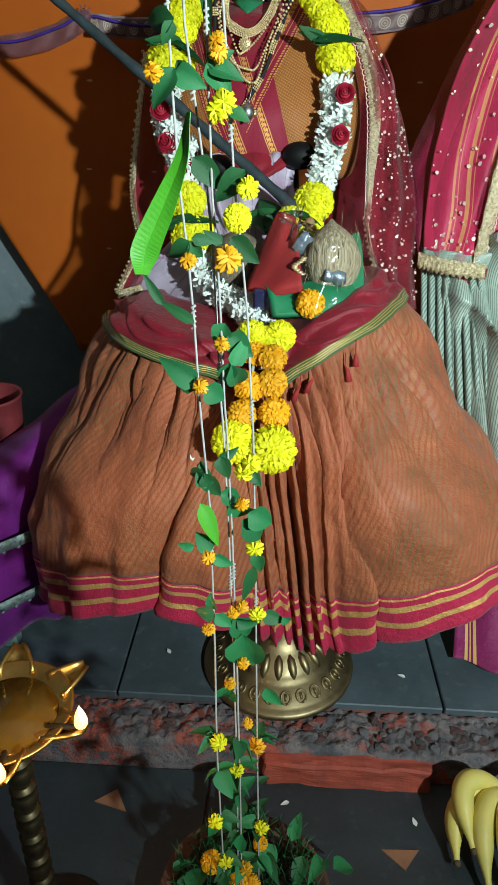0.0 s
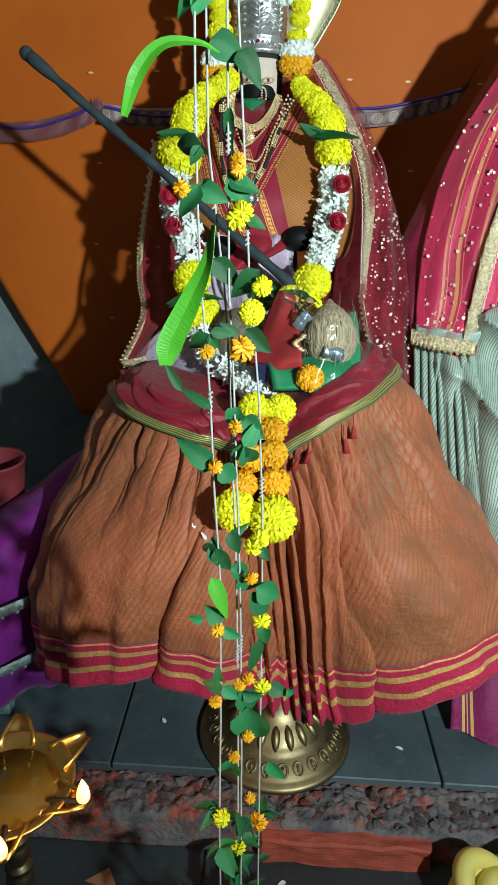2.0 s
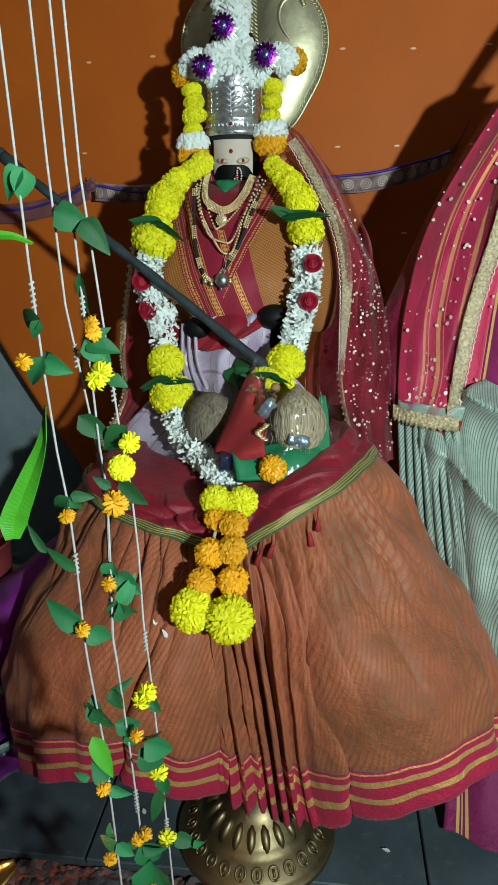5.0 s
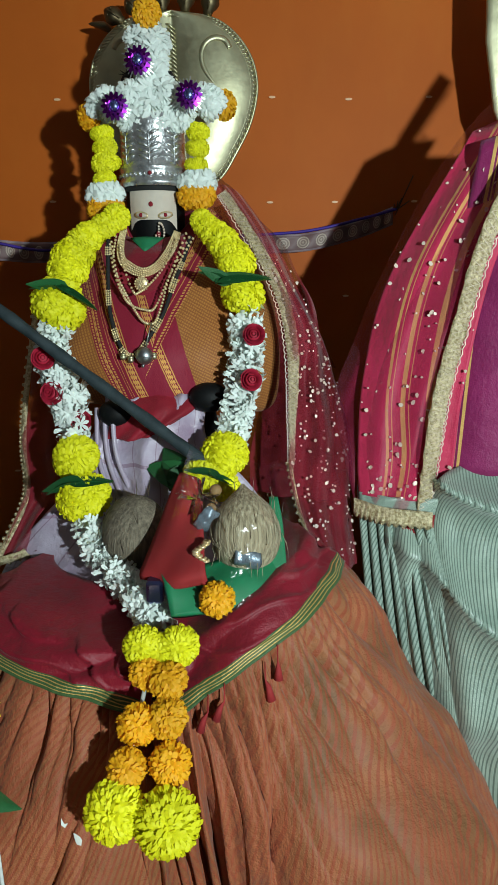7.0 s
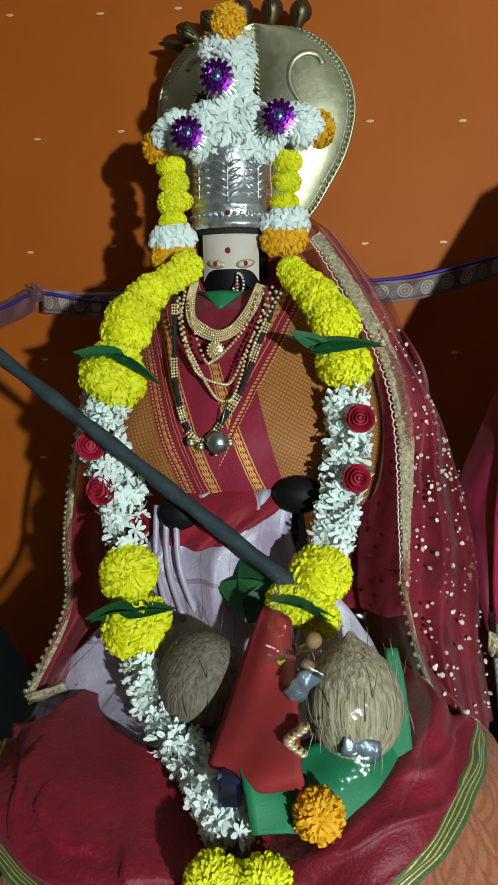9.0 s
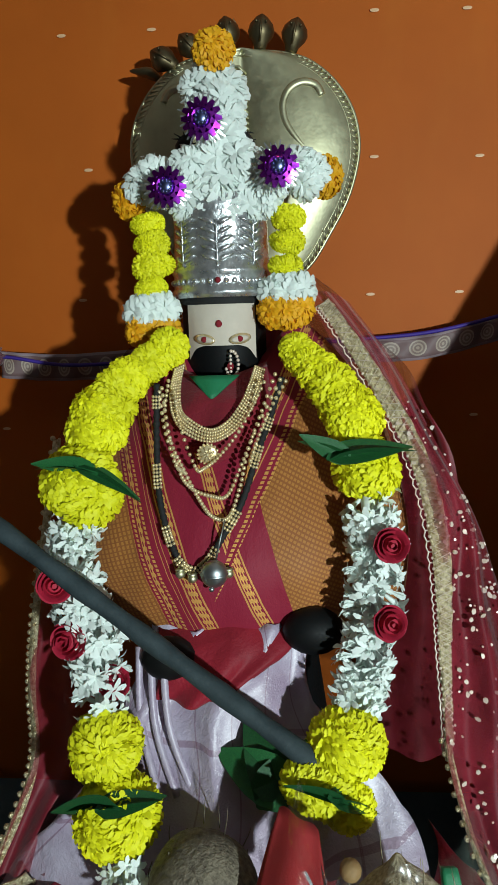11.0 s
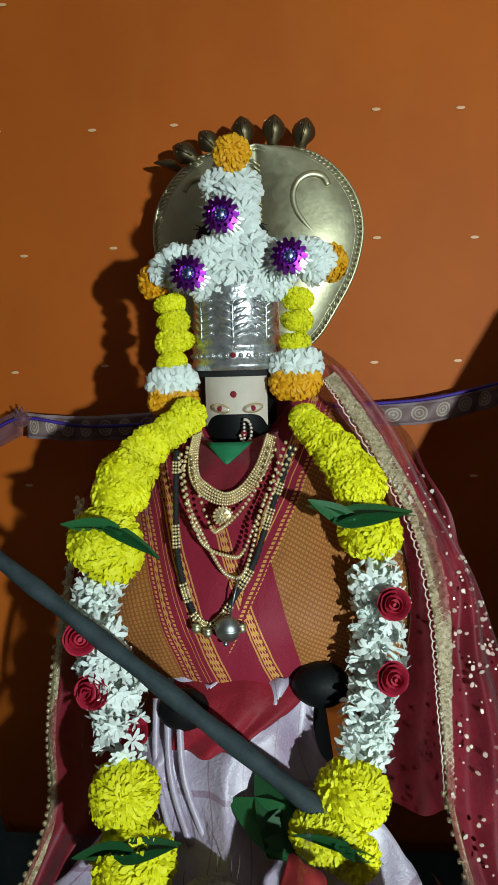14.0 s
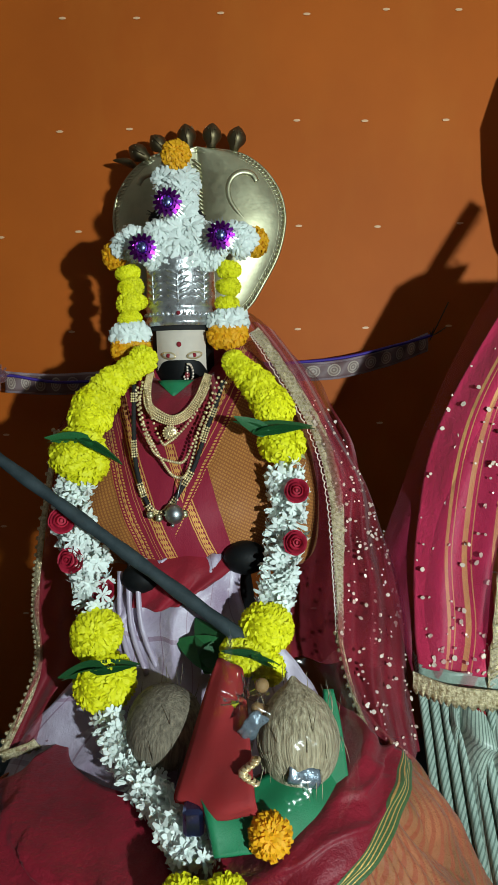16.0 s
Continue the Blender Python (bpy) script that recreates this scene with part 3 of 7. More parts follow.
# ---- flowers and leaves, built once as meshes ----
def petal(bm, base, tip, wide, lift):
    d = tip - base
    s = d.cross(lift)
    s = s.normalized() * wide / 2 if s.length > 1e-6 else Vector((wide / 2, 0, 0))
    mid = base + d * 0.6 + lift * 0.15 * d.length
    a, b = bm.verts.new(base - s * 0.4), bm.verts.new(base + s * 0.4)
    c, e = bm.verts.new(mid + s), bm.verts.new(mid - s)
    g, h = bm.verts.new(tip + s * 0.45), bm.verts.new(tip - s * 0.45)
    bm.faces.new((a, b, c, e))
    bm.faces.new((e, c, g, h))


def flower_mesh(kind, rng):
    """A full bloom, 1 across: a core closely covered with short ruffled petals."""
    bm = bmesh.new()
    n, wide, reach, core = {"mum": (640, 0.080, 0.090, 0.45), "white": (150, 0.14, 0.23, 0.36), "marigold": (330, 0.115, 0.10, 0.44), "ragged": (64, 0.15, 0.30, 0.26)}[kind]
    ball(bm, (0, 0, 0.0), core, sz=0.80, u=14, v=9)
    for i in range(n):
        h = 1 - 1.25 * (i + 0.5) / n
        a = i * 2.39996 + rng.uniform(-0.2, 0.2)
        r = math.sqrt(max(0, 1 - h * h))
        d = Vector((r * math.cos(a), r * math.sin(a), h * 0.80))
        # each petal lies over the next like a scale, its tip curled up a little
        b = a + rng.uniform(-0.9, 0.9)
        along = Vector((math.cos(b), math.sin(b), -0.9 * r))
        along = (along - d * along.dot(d) / d.length_squared).normalized()
        base = d * (core + 0.005) - along * 0.35 * reach
        tip = d * rng.uniform(0.46, 0.57) + along * reach * rng.uniform(0.5, 1.2)
        lift = (d.normalized() + Vector((rng.uniform(-0.85, 0.85), rng.uniform(-0.85, 0.85), rng.uniform(-0.6, 0.7)))).normalized()
        petal(bm, base, tip, wide * rng.uniform(0.8, 1.25), lift)
    return bm


def bud_cluster(rng):
    """Tuberose florets round a thread along local z, 1 across: slim tubes that open in six pointed petals."""
    bm = bmesh.new()
    tube(bm, [(0, 0, -0.3), (0, 0, 0.3)], 0.15, 6)
    for i in range(13):
        a = i * 2.39996 + rng.uniform(-0.3, 0.3)
        rad = Vector((math.cos(a), math.sin(a), 0))
        d = (rad * rng.uniform(0.7, 1.0) + Vector((-rad.y, rad.x, 0)) * rng.uniform(-0.5, 0.5) + Vector((0, 0, rng.choice((-1, 1, 1)) * rng.uniform(0.1, 0.7)))).normalized()
        base = rad * 0.10 + Vector((0, 0, rng.uniform(-0.28, 0.24)))
        mouth = base + d * rng.uniform(0.20, 0.30)
        tube(bm, [base, mouth], [0.030, 0.050], 5)
        s = d.orthogonal().normalized()
        u = d.cross(s)
        bud = rng.random() < 0.25
        for k in range(6):
            b = k * math.pi / 3 + rng.uniform(-0.2, 0.2)
            e = math.cos(b) * s + math.sin(b) * u
            w = (d * (1.0 if bud else rng.uniform(0.25, 0.6)) + e * (0.18 if bud else 1.0)).normalized()
            petal(bm, mouth + e * 0.02, mouth + w * rng.uniform(0.19, 0.27), rng.uniform(0.085, 0.12), d)
    return bm


def rose_mesh(rng):
    """A half-opened rose, 1 across: curved petals wrapped round one another."""
    bm = bmesh.new()
    ball(bm, (0, 0, 0.05), 0.34, sz=0.7, u=12, v=8)
    for n, r, top, flare in ((2, 0.10, 0.46, 0.00), (3, 0.19, 0.45, 0.03), (4, 0.29, 0.40, 0.06), (5, 0.39, 0.31, 0.09), (6, 0.46, 0.18, 0.10)):
        for i in range(n):
            a0 = 2 * math.pi * i / n + 0.9 * r * 10 + rng.uniform(-0.2, 0.2)
            span = 2 * math.pi / n * 1.35
            grid = []
            for q in range(4):
                line = []
                for k in range(8):
                    u = k / 7 - 0.5
                    rr = r * (0.62 + 0.38 * math.sin(1.4 * q / 3 + 0.2)) + flare * (q / 3) ** 2 + 0.025 * u
                    z = -0.10 + (top + 0.10 - 0.16 * (2 * abs(u)) ** 3) * q / 3 - (0.05 if q == 3 and flare > 0.05 else 0)
                    line.append(bm.verts.new((rr * math.cos(a0 + span * u), rr * math.sin(a0 + span * u), z)))
                grid.append(line)
            for A, B in zip(grid, grid[1:]):
                for k in range(7):
                    bm.faces.new((A[k], A[k + 1], B[k + 1], B[k]))
    return bm


def leaf_mesh(long, wide, fold=0.25, curl=0.2, seg=6, tip=1.6):
    """A leaf from its stalk along local y, folded at the midrib."""
    bm = bmesh.new()
    rows = []
    for j in range(seg + 1):
        t = j / seg
        w = wide / 2 * math.sin(math.pi * min(1, t ** (1 / tip) * 0.97 + 0.03)) ** 0.8 if 0 < j < seg else wide * 0.03
        z = -curl * long * t * t
        rows.append([bm.verts.new((s * w, long * t, z + abs(s) * w * fold)) for s in (-1, -0.5, 0, 0.5, 1)])
    for A, B in zip(rows, rows[1:]):
        for k in range(4):
            bm.faces.new((A[k], A[k + 1], B[k + 1], B[k]))
    return bm


rng = random.Random(5)


def stock(name, bm, material):
    me = bpy.data.meshes.new(name)
    bm.to_mesh(me)
    bm.free()
    me.materials.append(M[material])
    me.polygons.foreach_set("use_smooth", [True] * len(me.polygons))
    return me


MUM = [stock("mum", flower_mesh("mum", rng), "yellow") for _ in range(3)]
WHITE_MUM = [stock("white_mum", flower_mesh("white", rng), "white") for _ in range(2)]
MARI = [stock("marigold", flower_mesh("marigold", rng), "orange") for _ in range(3)]
RAGGED = [stock("ragged_flower", flower_mesh("ragged", rng), c) for c in ("orange", "yellow", "orange")]
BUDS = [stock("buds", bud_cluster(rng), "white") for _ in range(3)]
ROSE = stock("rose", rose_mesh(rng), "rose")
LEAF = [stock("leaf", leaf_mesh(1, 0.55, 0.35, 0.30), "leaf"), stock("leaf", leaf_mesh(1, 0.66, 0.4, 0.25), "leaf_blue"), stock("leaf", leaf_mesh(1, 0.52, 0.5, 0.45), "leaf_blue")]
BRIGHT_LEAF = stock("bright_leaf", leaf_mesh(1, 0.36, 0.3, 0.10, 8), "blade")
LONG_LEAF = stock("long_leaf", leaf_mesh(1, 0.28, 0.3, 0.15, 8), "leaf")


def put(name, me, m, parent):
    o = new(name, me)
    o.parent, o.matrix_local = parent, m
    return o


FRONT = Vector((0.05, -1, 0.25))


def strand(parent, path, plan, size=1.0):
    """Threads flowers on a path. plan: (from, to, kind, width) along 0..1."""
    n = 200
    pts = spline(path, n)
    core = bmesh.new()
    tube(core, pts[::4], 0.003, 5)
    part("thread", core, "thread", parent)
    length = [0]
    for a, b in zip(pts, pts[1:]):
        length.append(length[-1] + (b - a).length)
    total = length[-1]
    for lo, hi, kind, width in plan:
        step = {"mum": 0.34, "marigold": 0.93, "white_mum": 0.5, "buds": 0.24}[kind] * width
        count = max(1, round((hi - lo) * total / step))
        for c in range(count):
            s = (lo + (hi - lo) * (c + 0.5) / count) * (n - 1)
            k = min(int(s), n - 2)
            p = pts[k].lerp(pts[k + 1], s - k)
            d = (pts[k + 1] - pts[k]).normalized()
            out = (FRONT - d * FRONT.dot(d)).normalized()
            side = d.cross(out)
            if kind == "buds":
                m = Matrix.Translation(p) @ d.to_track_quat("Z", "Y").to_matrix().to_4x4() @ Matrix.Rotation(rng.uniform(0, 6.3), 4, "Z") @ Matrix.Scale(width * rng.uniform(0.95, 1.15), 4)
                put("bud_tuft", rng.choice(BUDS), m, parent)
            else:
                me, name = {"mum": (MUM, "chrysanthemum"), "marigold": (MARI, "marigold"), "white_mum": (WHITE_MUM, "white_flower")}[kind]
                spread = (-0.85, 0.0, 0.85) if width > 0.05 else (0.0,)
                for a in spread:
                    a += rng.uniform(-0.15, 0.15)
                    o = (math.cos(a) * out + math.sin(a) * side + d * rng.uniform(-0.35, 0.35)).normalized()
                    f = (0.76 if len(spread) > 1 else 1.0) * width
                    put(name, rng.choice(me), facing(p + o * width * 0.16 + d * rng.uniform(-0.1, 0.1) * width, o, rng.uniform(0, 6), f * rng.uniform(0.92, 1.1)), parent)


# ---- setting ----
def plain(name, lo, hi, material, bevel=0.0):
    return tagged(part(name, box(bmesh.new(), lo, hi, bevel), material, smooth=False), kind="structure")


plain("floor", (-2.2, -2.0, -0.12), (2.4, 2.2, -0.012), "mortar")
tagged(plain("wall_back", (-2.2, 2.08, -0.012), (2.4, 2.2, 2.8), "plaster"), "bare grey cement wall behind the orange backdrop", "wall")
# added unseen shell: pale sides and top bounce light, open front admits ambient
plain("wall_left", (-2.3, -2.0, -0.012), (-2.2, 2.2, 2.8), "room")
plain("wall_right", (2.4, -2.0, -0.012), (2.5, 2.2, 2.8), "room")
plain("wall_front", (-2.2, -2.1, -0.012), (-1.3, -2.0, 2.8), "room")
plain("wall_front", (1.5, -2.1, -0.012), (2.4, -2.0, 2.8), "room")
plain("lintel", (-1.3, -2.1, 2.35), (1.5, -2.0, 2.8), "room")
plain("ceiling", (-2.3, -2.1, 2.8), (2.5, 2.2, 2.9), "room")
tagged(bpy.data.objects["floor"], "dark slate floor with shade in its colour and mortar beds", "floor")
LEDGE = plain("ledge", (-2.2, 1.04, -0.012), (2.4, 2.08, 0.072), "mortar")
tagged(LEDGE, "low ledge paved with dark slate slabs, lightened as lit", "ledge")


def backdrop_cloth():
    """Orange cloth hung on the wall, its lower corner gathered away to the side."""
    t = thing("backdrop_cloth", "orange cloth backdrop with small woven dots hung behind the idols", "backdrop", kind="structure")
    rows = [[(-1.5, 1.985, 2.75), (-0.5, 1.985, 2.75), (0.5, 1.985, 2.75), (1.6, 1.985, 2.75)],
            [(-1.2, 1.985, 1.9), (-0.4, 1.988, 1.9), (0.5, 1.988, 1.9), (1.6, 1.985, 1.9)],
            [(-0.90, 1.985, 1.25), (-0.4, 1.99, 1.2), (0.5, 1.99, 1.2), (1.6, 1.985, 1.2)],
            [(-0.74, 1.98, 0.86), (-0.40, 1.99, 0.8), (0.5, 1.99, 0.8), (1.6, 1.985, 0.8)],
            [(-0.50, 1.975, 0.425), (-0.43, 1.98, 0.42), (0.4, 1.98, 0.4), (1.6, 1.985, 0.4)]]

    def waves(u, v, p):
        w = 0.003 * math.sin(5 * u + 3 * v) * math.sin(3.1 * v) + 0.003 * noise.noise(Vector((p.x * 3, 2, p.z * 1.3)))
        return p + Vector((0, w, 0))
    c = thick(part("cloth", sheet(rows, 60, 60, waves), "backdrop", t), 0.003)
    motif = None
    r = random.Random(3)
    for row in range(9):
        for col in range(-9, 10):
            x, z = 0.060 + col * 0.160 + (0.012 if row % 2 else -0.012) + r.uniform(-0.012, 0.012), 0.505 + row * 0.207 + r.uniform(-0.006, 0.006)
            if x < -0.55 + 0.0 * z or abs(x) > 1.3:
                continue
            if motif is None:
                bm = bmesh.new()
                ball(bm, (0, 0, 0), 0.0032, 2.4, 0.12, 0.8, 10, 6)
                motif = part("motif", bm, "tinsel", t, smooth=False)
                motif.location = (x, 1.9835, z)
            else:
                again(motif, Matrix.Translation((x, 1.9835, z)), t)
    return t


backdrop_cloth()


def wall_ribbon():
    t = thing("wall_ribbon", "grey and mauve brocade ribbon with violet cord tied along the backdrop", "ribbon")

    def strip(path, half, name, material, n=60):
        rows = [[Vector(p) + Vector((0, 0, half * s)) for p in path] for s in (1, 0, -1)]
        thick(part(name, sheet(rows, n, 5, lambda u, v, p: p + Vector((0, 0.004 * math.sin(40 * u + 3 * v) - 0.003, 0))), material, t), 0.0015)
    strip([(0.12, 1.955, 1.245), (0.28, 1.95, 1.243), (0.40, 1.948, 1.268), (0.48, 1.945, 1.297)], 0.019, "brocade_band", "brocade")
    strip([(-0.40, 1.945, 1.236), (-0.30, 1.95, 1.228), (-0.18, 1.955, 1.232), (-0.05, 1.955, 1.24)], 0.022, "brocade_band", "brocade")
    strip([(-0.95, 1.94, 1.27), (-0.80, 1.94, 1.20), (-0.64, 1.945, 1.185), (-0.50, 1.945, 1.205), (-0.405, 1.94, 1.243)], 0.024, "net_band", "ribbon_sheer")
    bm = bmesh.new()
    tube(bm, spline([(-0.95, 1.93, 1.26), (-0.78, 1.93, 1.215), (-0.60, 1.932, 1.195), (-0.47, 1.93, 1.225), (-0.40, 1.93, 1.25), (-0.28, 1.94, 1.232), (-0.1, 1.945, 1.24), (0.15, 1.945, 1.258), (0.3, 1.94, 1.268), (0.42, 1.935, 1.293), (0.485, 1.93, 1.31)], 60), 0.0032, 6)
    part("cord", bm, "blue", t)
    bm = bmesh.new()
    ball(bm, (-0.402, 1.93, 1.248), 0.014, sy=0.8)
    for k in range(5):
        a = 0.7 * k
        tube(bm, [(-0.402, 1.93, 1.248), (-0.402 + 0.018 * math.cos(a), 1.925, 1.252 + 0.02 * math.sin(a))], 0.0022, 5)
    part("knot", bm, "ribbon_sheer", t)
    bm = bmesh.new()
    for k in range(5):
        tube(bm, [(0.485, 1.935, 1.308), (0.475 + 0.008 * k, 1.91, 1.318 + 0.006 * (k % 3))], 0.0012, 4)
    tube(bm, [(0.49, 1.965, 1.30), (0.515, 1.92, 1.375)], 0.0014, 4)
    part("nail_twig", bm, "banana_end", t)


wall_ribbon()


# ---- the dressed idol ----
def idol():
    """Black stone figure, one plain mesh: core, head, two round hands."""
    bm = bmesh.new()
    lathe(bm, [(0, 0.086), (0.12, 0.086), (0.15, 0.6), (0.12, 0.8), (0.10, 0.95), (0.09, 1.05), (0.06, 1.13), (0.045, 1.190), (0.040, 1.212), (0.044, 1.226), (0.049, 1.240), (0.0515, 1.262), (0.0515, 1.30), (0.052, 1.33), (0.048, 1.42), (0.03, 1.47), (0, 1.475)], 40, (-0.001, 1.702, 0), 1, 1.0)
    for v in bm.verts:
        if v.co.z < 1.19:
            v.co.y -= 0.05
    ball(bm, (-0.052, 1.486, 0.962), 0.024, 1.2, 0.9, 0.95)
    ball(bm, (0.098, 1.502, 0.984), 0.026, 1.25, 0.9, 0.95)
    # pale paste on the brow, running down at the temples, set just proud of the stone
    def skin(a, z):
        return Vector((-0.001 + 0.0532 * math.sin(a), 1.702 - 0.0532 * math.cos(a), z))
    rows = []
    for lo in (0.0, 0.25, 0.5, 0.75, 1.0):
        row = []
        for k in range(9):
            a = -0.86 + 1.72 * k / 8
            low = 1.272 - 0.017 * min(1.0, abs(a / 0.80)) ** 6
            row.append(skin(a, 1.325 + (low - 1.325) * lo))
        rows.append(row)
    made = sheet(rows, 40, 16)
    tmp = bpy.data.meshes.new("tmp")
    made.to_mesh(tmp)
    made.free()
    start = len(bm.faces)
    bm.from_mesh(tmp)
    bpy.data.meshes.remove(tmp)
    bm.faces.ensure_lookup_table()
    for f in bm.faces[start:]:
        f.material_index = 1
    for x, y in ((-0.0205, 1.651), (0.0215, 1.652)):
        s = 1 if x > 0 else -1
        tilt = Matrix.Rotation(-0.16 * s, 4, "Y") @ Matrix.Rotation(0.42 * s, 4, "Z")
        ball(bm, (x, y, 1.2795), 0.0140, 1.0, 0.22, 0.46, 18, 8, turn=tilt, mat=3)
        ball(bm, (x, y - 0.0022, 1.2795), 0.0112, 1.0, 0.22, 0.36, 14, 8, turn=tilt, mat=1)
        ball(bm, (x, y - 0.0046, 1.2795), 0.0036, 1, 0.4, 1, 8, 6, mat=2)
    ball(bm, (-0.003, 1.648, 1.2975), 0.0040, 1, 0.4, 1.1, 8, 6, mat=2)
    ob = part("idol", bm, ["stone", "paste", "kumkum", "gold"])
    return tagged(ob, "black stone temple idol with a pale painted brow", "statue")


idol()


def crown():
    t = thing("crown", "embossed silver crown on the idol's head", "crown", (-0.001, 1.702, 1.332))
    bm = lathe(bmesh.new(), [(0.060, -0.004), (0.0625, 0.0), (0.0625, 0.004), (0.060, 0.007), (0.0595, 0.022), (0.0615, 0.025), (0.0605, 0.029), (0.0585, 0.032), (0.0565, 0.085), (0.058, 0.089), (0.057, 0.11), (0.045, 0.14), (0.02, 0.16), (0, 0.162)], 64)
    part("body", bm, "silver", t)
    bm = bmesh.new()
    for k in range(40):
        a = 2 * math.pi * k / 40
        ball(bm, (0.0605 * math.cos(a), 0.0605 * math.sin(a), 0.0145), 0.0034, u=8, v=5)
    part("beading", bm, "silver", t)["kind"] = "stuff"
    # leaf sprays in relief on the front
    for a0 in (-1.57, -2.35, -0.8):
        for j in range(5):
            z = 0.036 + 0.010 * j
            for s in (-1, 1):
                pts = [(0.0592 * math.cos(a0 + s * q * 0.32), 0.0592 * math.sin(a0 + s * q * 0.32), z + 0.012 * q - 0.004 * q * q) for q in (0, 0.35, 0.7, 1.0)]
                bm = bmesh.new()
                tube(bm, pts, [0.0012, 0.0030, 0.0028, 0.0006], 5)
                part("relief_leaf", bm, "silver", t)
        bm = bmesh.new()
        tube(bm, [(0.0595 * math.cos(a0), 0.0595 * math.sin(a0), 0.032 + 0.0055 * q) for q in range(10)], 0.0016, 5)
        part("relief_stem", bm, "silver", t)
    bm = bmesh.new()
    ball(bm, (0, -0.0625, 0.015), 0.0035, u=8, v=6)
    part("stud", bm, "kumkum", t, "small red stone")
    bm = lathe(bmesh.new(), [(0.056, -0.012), (0.0575, -0.009), (0.056, -0.004)], 48)
    part("head_band", bm, "black_thread", t)


crown()


def hood():
    """Brass five-headed serpent hood standing behind the head, two domed halves and a corded spine."""
    t = thing("serpent_hood", "brass five-headed serpent hood plate behind the crown", "hood", (0.020, 1.900, 1.36))
    half = [(0.0, -0.03), (0.045, -0.02), (0.07, -0.005), (0.098, 0.02), (0.122, 0.057), (0.148, 0.103), (0.162, 0.145), (0.167, 0.185), (0.159, 0.226), (0.138, 0.262), (0.108, 0.29), (0.07, 0.307), (0.0, 0.316)]
    edge = spline([(x, 0, z) for x, z in half], 60)
    bm = bmesh.new()
    cols = 40
    grid = []

    def dome(s, z):
        q = abs(s)
        return -0.026 * (4 * q * (1 - q)) ** 0.8 * math.sin(math.pi * min(1, max(0, (z + 0.05) / 0.40))) - 0.004 * (1 - q)
    for p in edge:
        line = []
        for c in range(cols + 1):
            s = -1 + 2 * c / cols
            line.append(bm.verts.new((p.x * s, dome(s, p.z), p.z)))
        grid.append(line)
    for A, B in zip(grid, grid[1:]):
        for c in range(cols):
            bm.faces.new((A[c], A[c + 1], B[c + 1], B[c]))
    bmesh.ops.remove_doubles(bm, verts=bm.verts, dist=0.0002)
    thick(part("plate", bm, "hood", t), 0.003)
    # plaited rim: a cord with slanting strokes inside it
    bm = bmesh.new()
    for s in (-1, 1):
        tube(bm, [Vector((s * p.x, -0.002, p.z)) for p in edge], 0.0030, 6)
        tube(bm, [Vector((s * p.x * 0.925, -0.010, 0.14 + (p.z - 0.14) * 0.945)) for p in edge[3:]], 0.0012, 5)
        for p, q in zip(edge[3:], edge[4:]):
            a, b = Vector((s * p.x * 0.985, -0.004, p.z)), Vector((s * q.x * 0.935, -0.009, 0.14 + (q.z - 0.14) * 0.95))
            tube(bm, [a, b], [0.0024, 0.0014], 5)
    part("plaited_rim", bm, "hood", t)
    for j in range(27):
        z = 0.085 + j * 0.0078
        c = 0.012 - 0.0006 * j
        bm = bmesh.new()
        tube(bm, [(c - 0.011, -0.007, z + 0.006), (c, -0.014, z + 0.002), (c + 0.011, -0.007, z - 0.006)], [0.0016, 0.0028, 0.0016], 5)
        part("spine_rib", bm, "hood", t)
    for s in (-1, 1):
        bm = bmesh.new()
        curve = spline([(s * 0.113, 0, 0.247), (s * 0.104, 0, 0.261), (s * 0.085, 0, 0.265), (s * 0.067, 0, 0.256), (s * 0.058, 0, 0.236), (s * 0.062, 0, 0.211), (s * 0.079, 0, 0.186), (s * 0.100, 0, 0.165)], 36)
        tube(bm, [Vector((p.x, dome(p.x / 0.15, p.z) + 0.0022, p.z)) for p in curve], [0.0066 - 0.003 * (k / 35) ** 4 for k in range(36)], 10)
        part("scroll", bm, "hood", t, "raised scroll")
        bm = bmesh.new()
        curl = [(s * (0.098 + (0.016 - 0.0011 * k) * math.cos(0.7 * k)), -0.012, 0.062 + (0.016 - 0.0011 * k) * math.sin(0.7 * k)) for k in range(12)]
        tube(bm, spline(curl, 40), 0.0014, 5)
        part("spiral", bm, "hood", t, "embossed spiral")
    for x, z, lean, k in ((-0.096, 0.300, -1.05, 0.95), (-0.062, 0.312, -0.75, 0.9), (-0.017, 0.318, -0.12, 1.0), (0.027, 0.318, 0.10, 1.0), (0.071, 0.312, 0.25, 1.0)):
        turn = Matrix.Translation((x, -0.004, z)) @ Matrix.Rotation(lean, 4, "Y") @ Matrix.Scale(k, 4)
        bm = bmesh.new()
        lathe(bm, [(0, -0.004), (0.0085, -0.002), (0.010, 0.004), (0.0165, 0.013), (0.0190, 0.021), (0.0165, 0.030), (0.0085, 0.038), (0.0015, 0.0425), (0, 0.043)], 24, sy=0.42)
        for v in bm.verts:
            v.co.y += 0.010 * (v.co.x / 0.019) ** 2 - 0.006 * math.sin(math.pi * max(0, min(1, v.co.z / 0.043)))
        bm.transform(turn)
        h = part("serpent_head", bm, "dark_brass", t)
        bm = bmesh.new()
        for e in (-1, 1):
            ball(bm, turn @ Vector((e * 0.0070, -0.0125, 0.029)), 0.0020, u=8, v=5)
        tube(bm, [turn @ Vector((0, -0.0105, 0.004)), turn @ Vector((0, -0.0150, 0.020)), turn @ Vector((0, -0.0105, 0.038))], [0.0010, 0.0022, 0.0010], 6)
        part("eye_ridge", bm, "dark_brass", h)
    bm = bmesh.new()
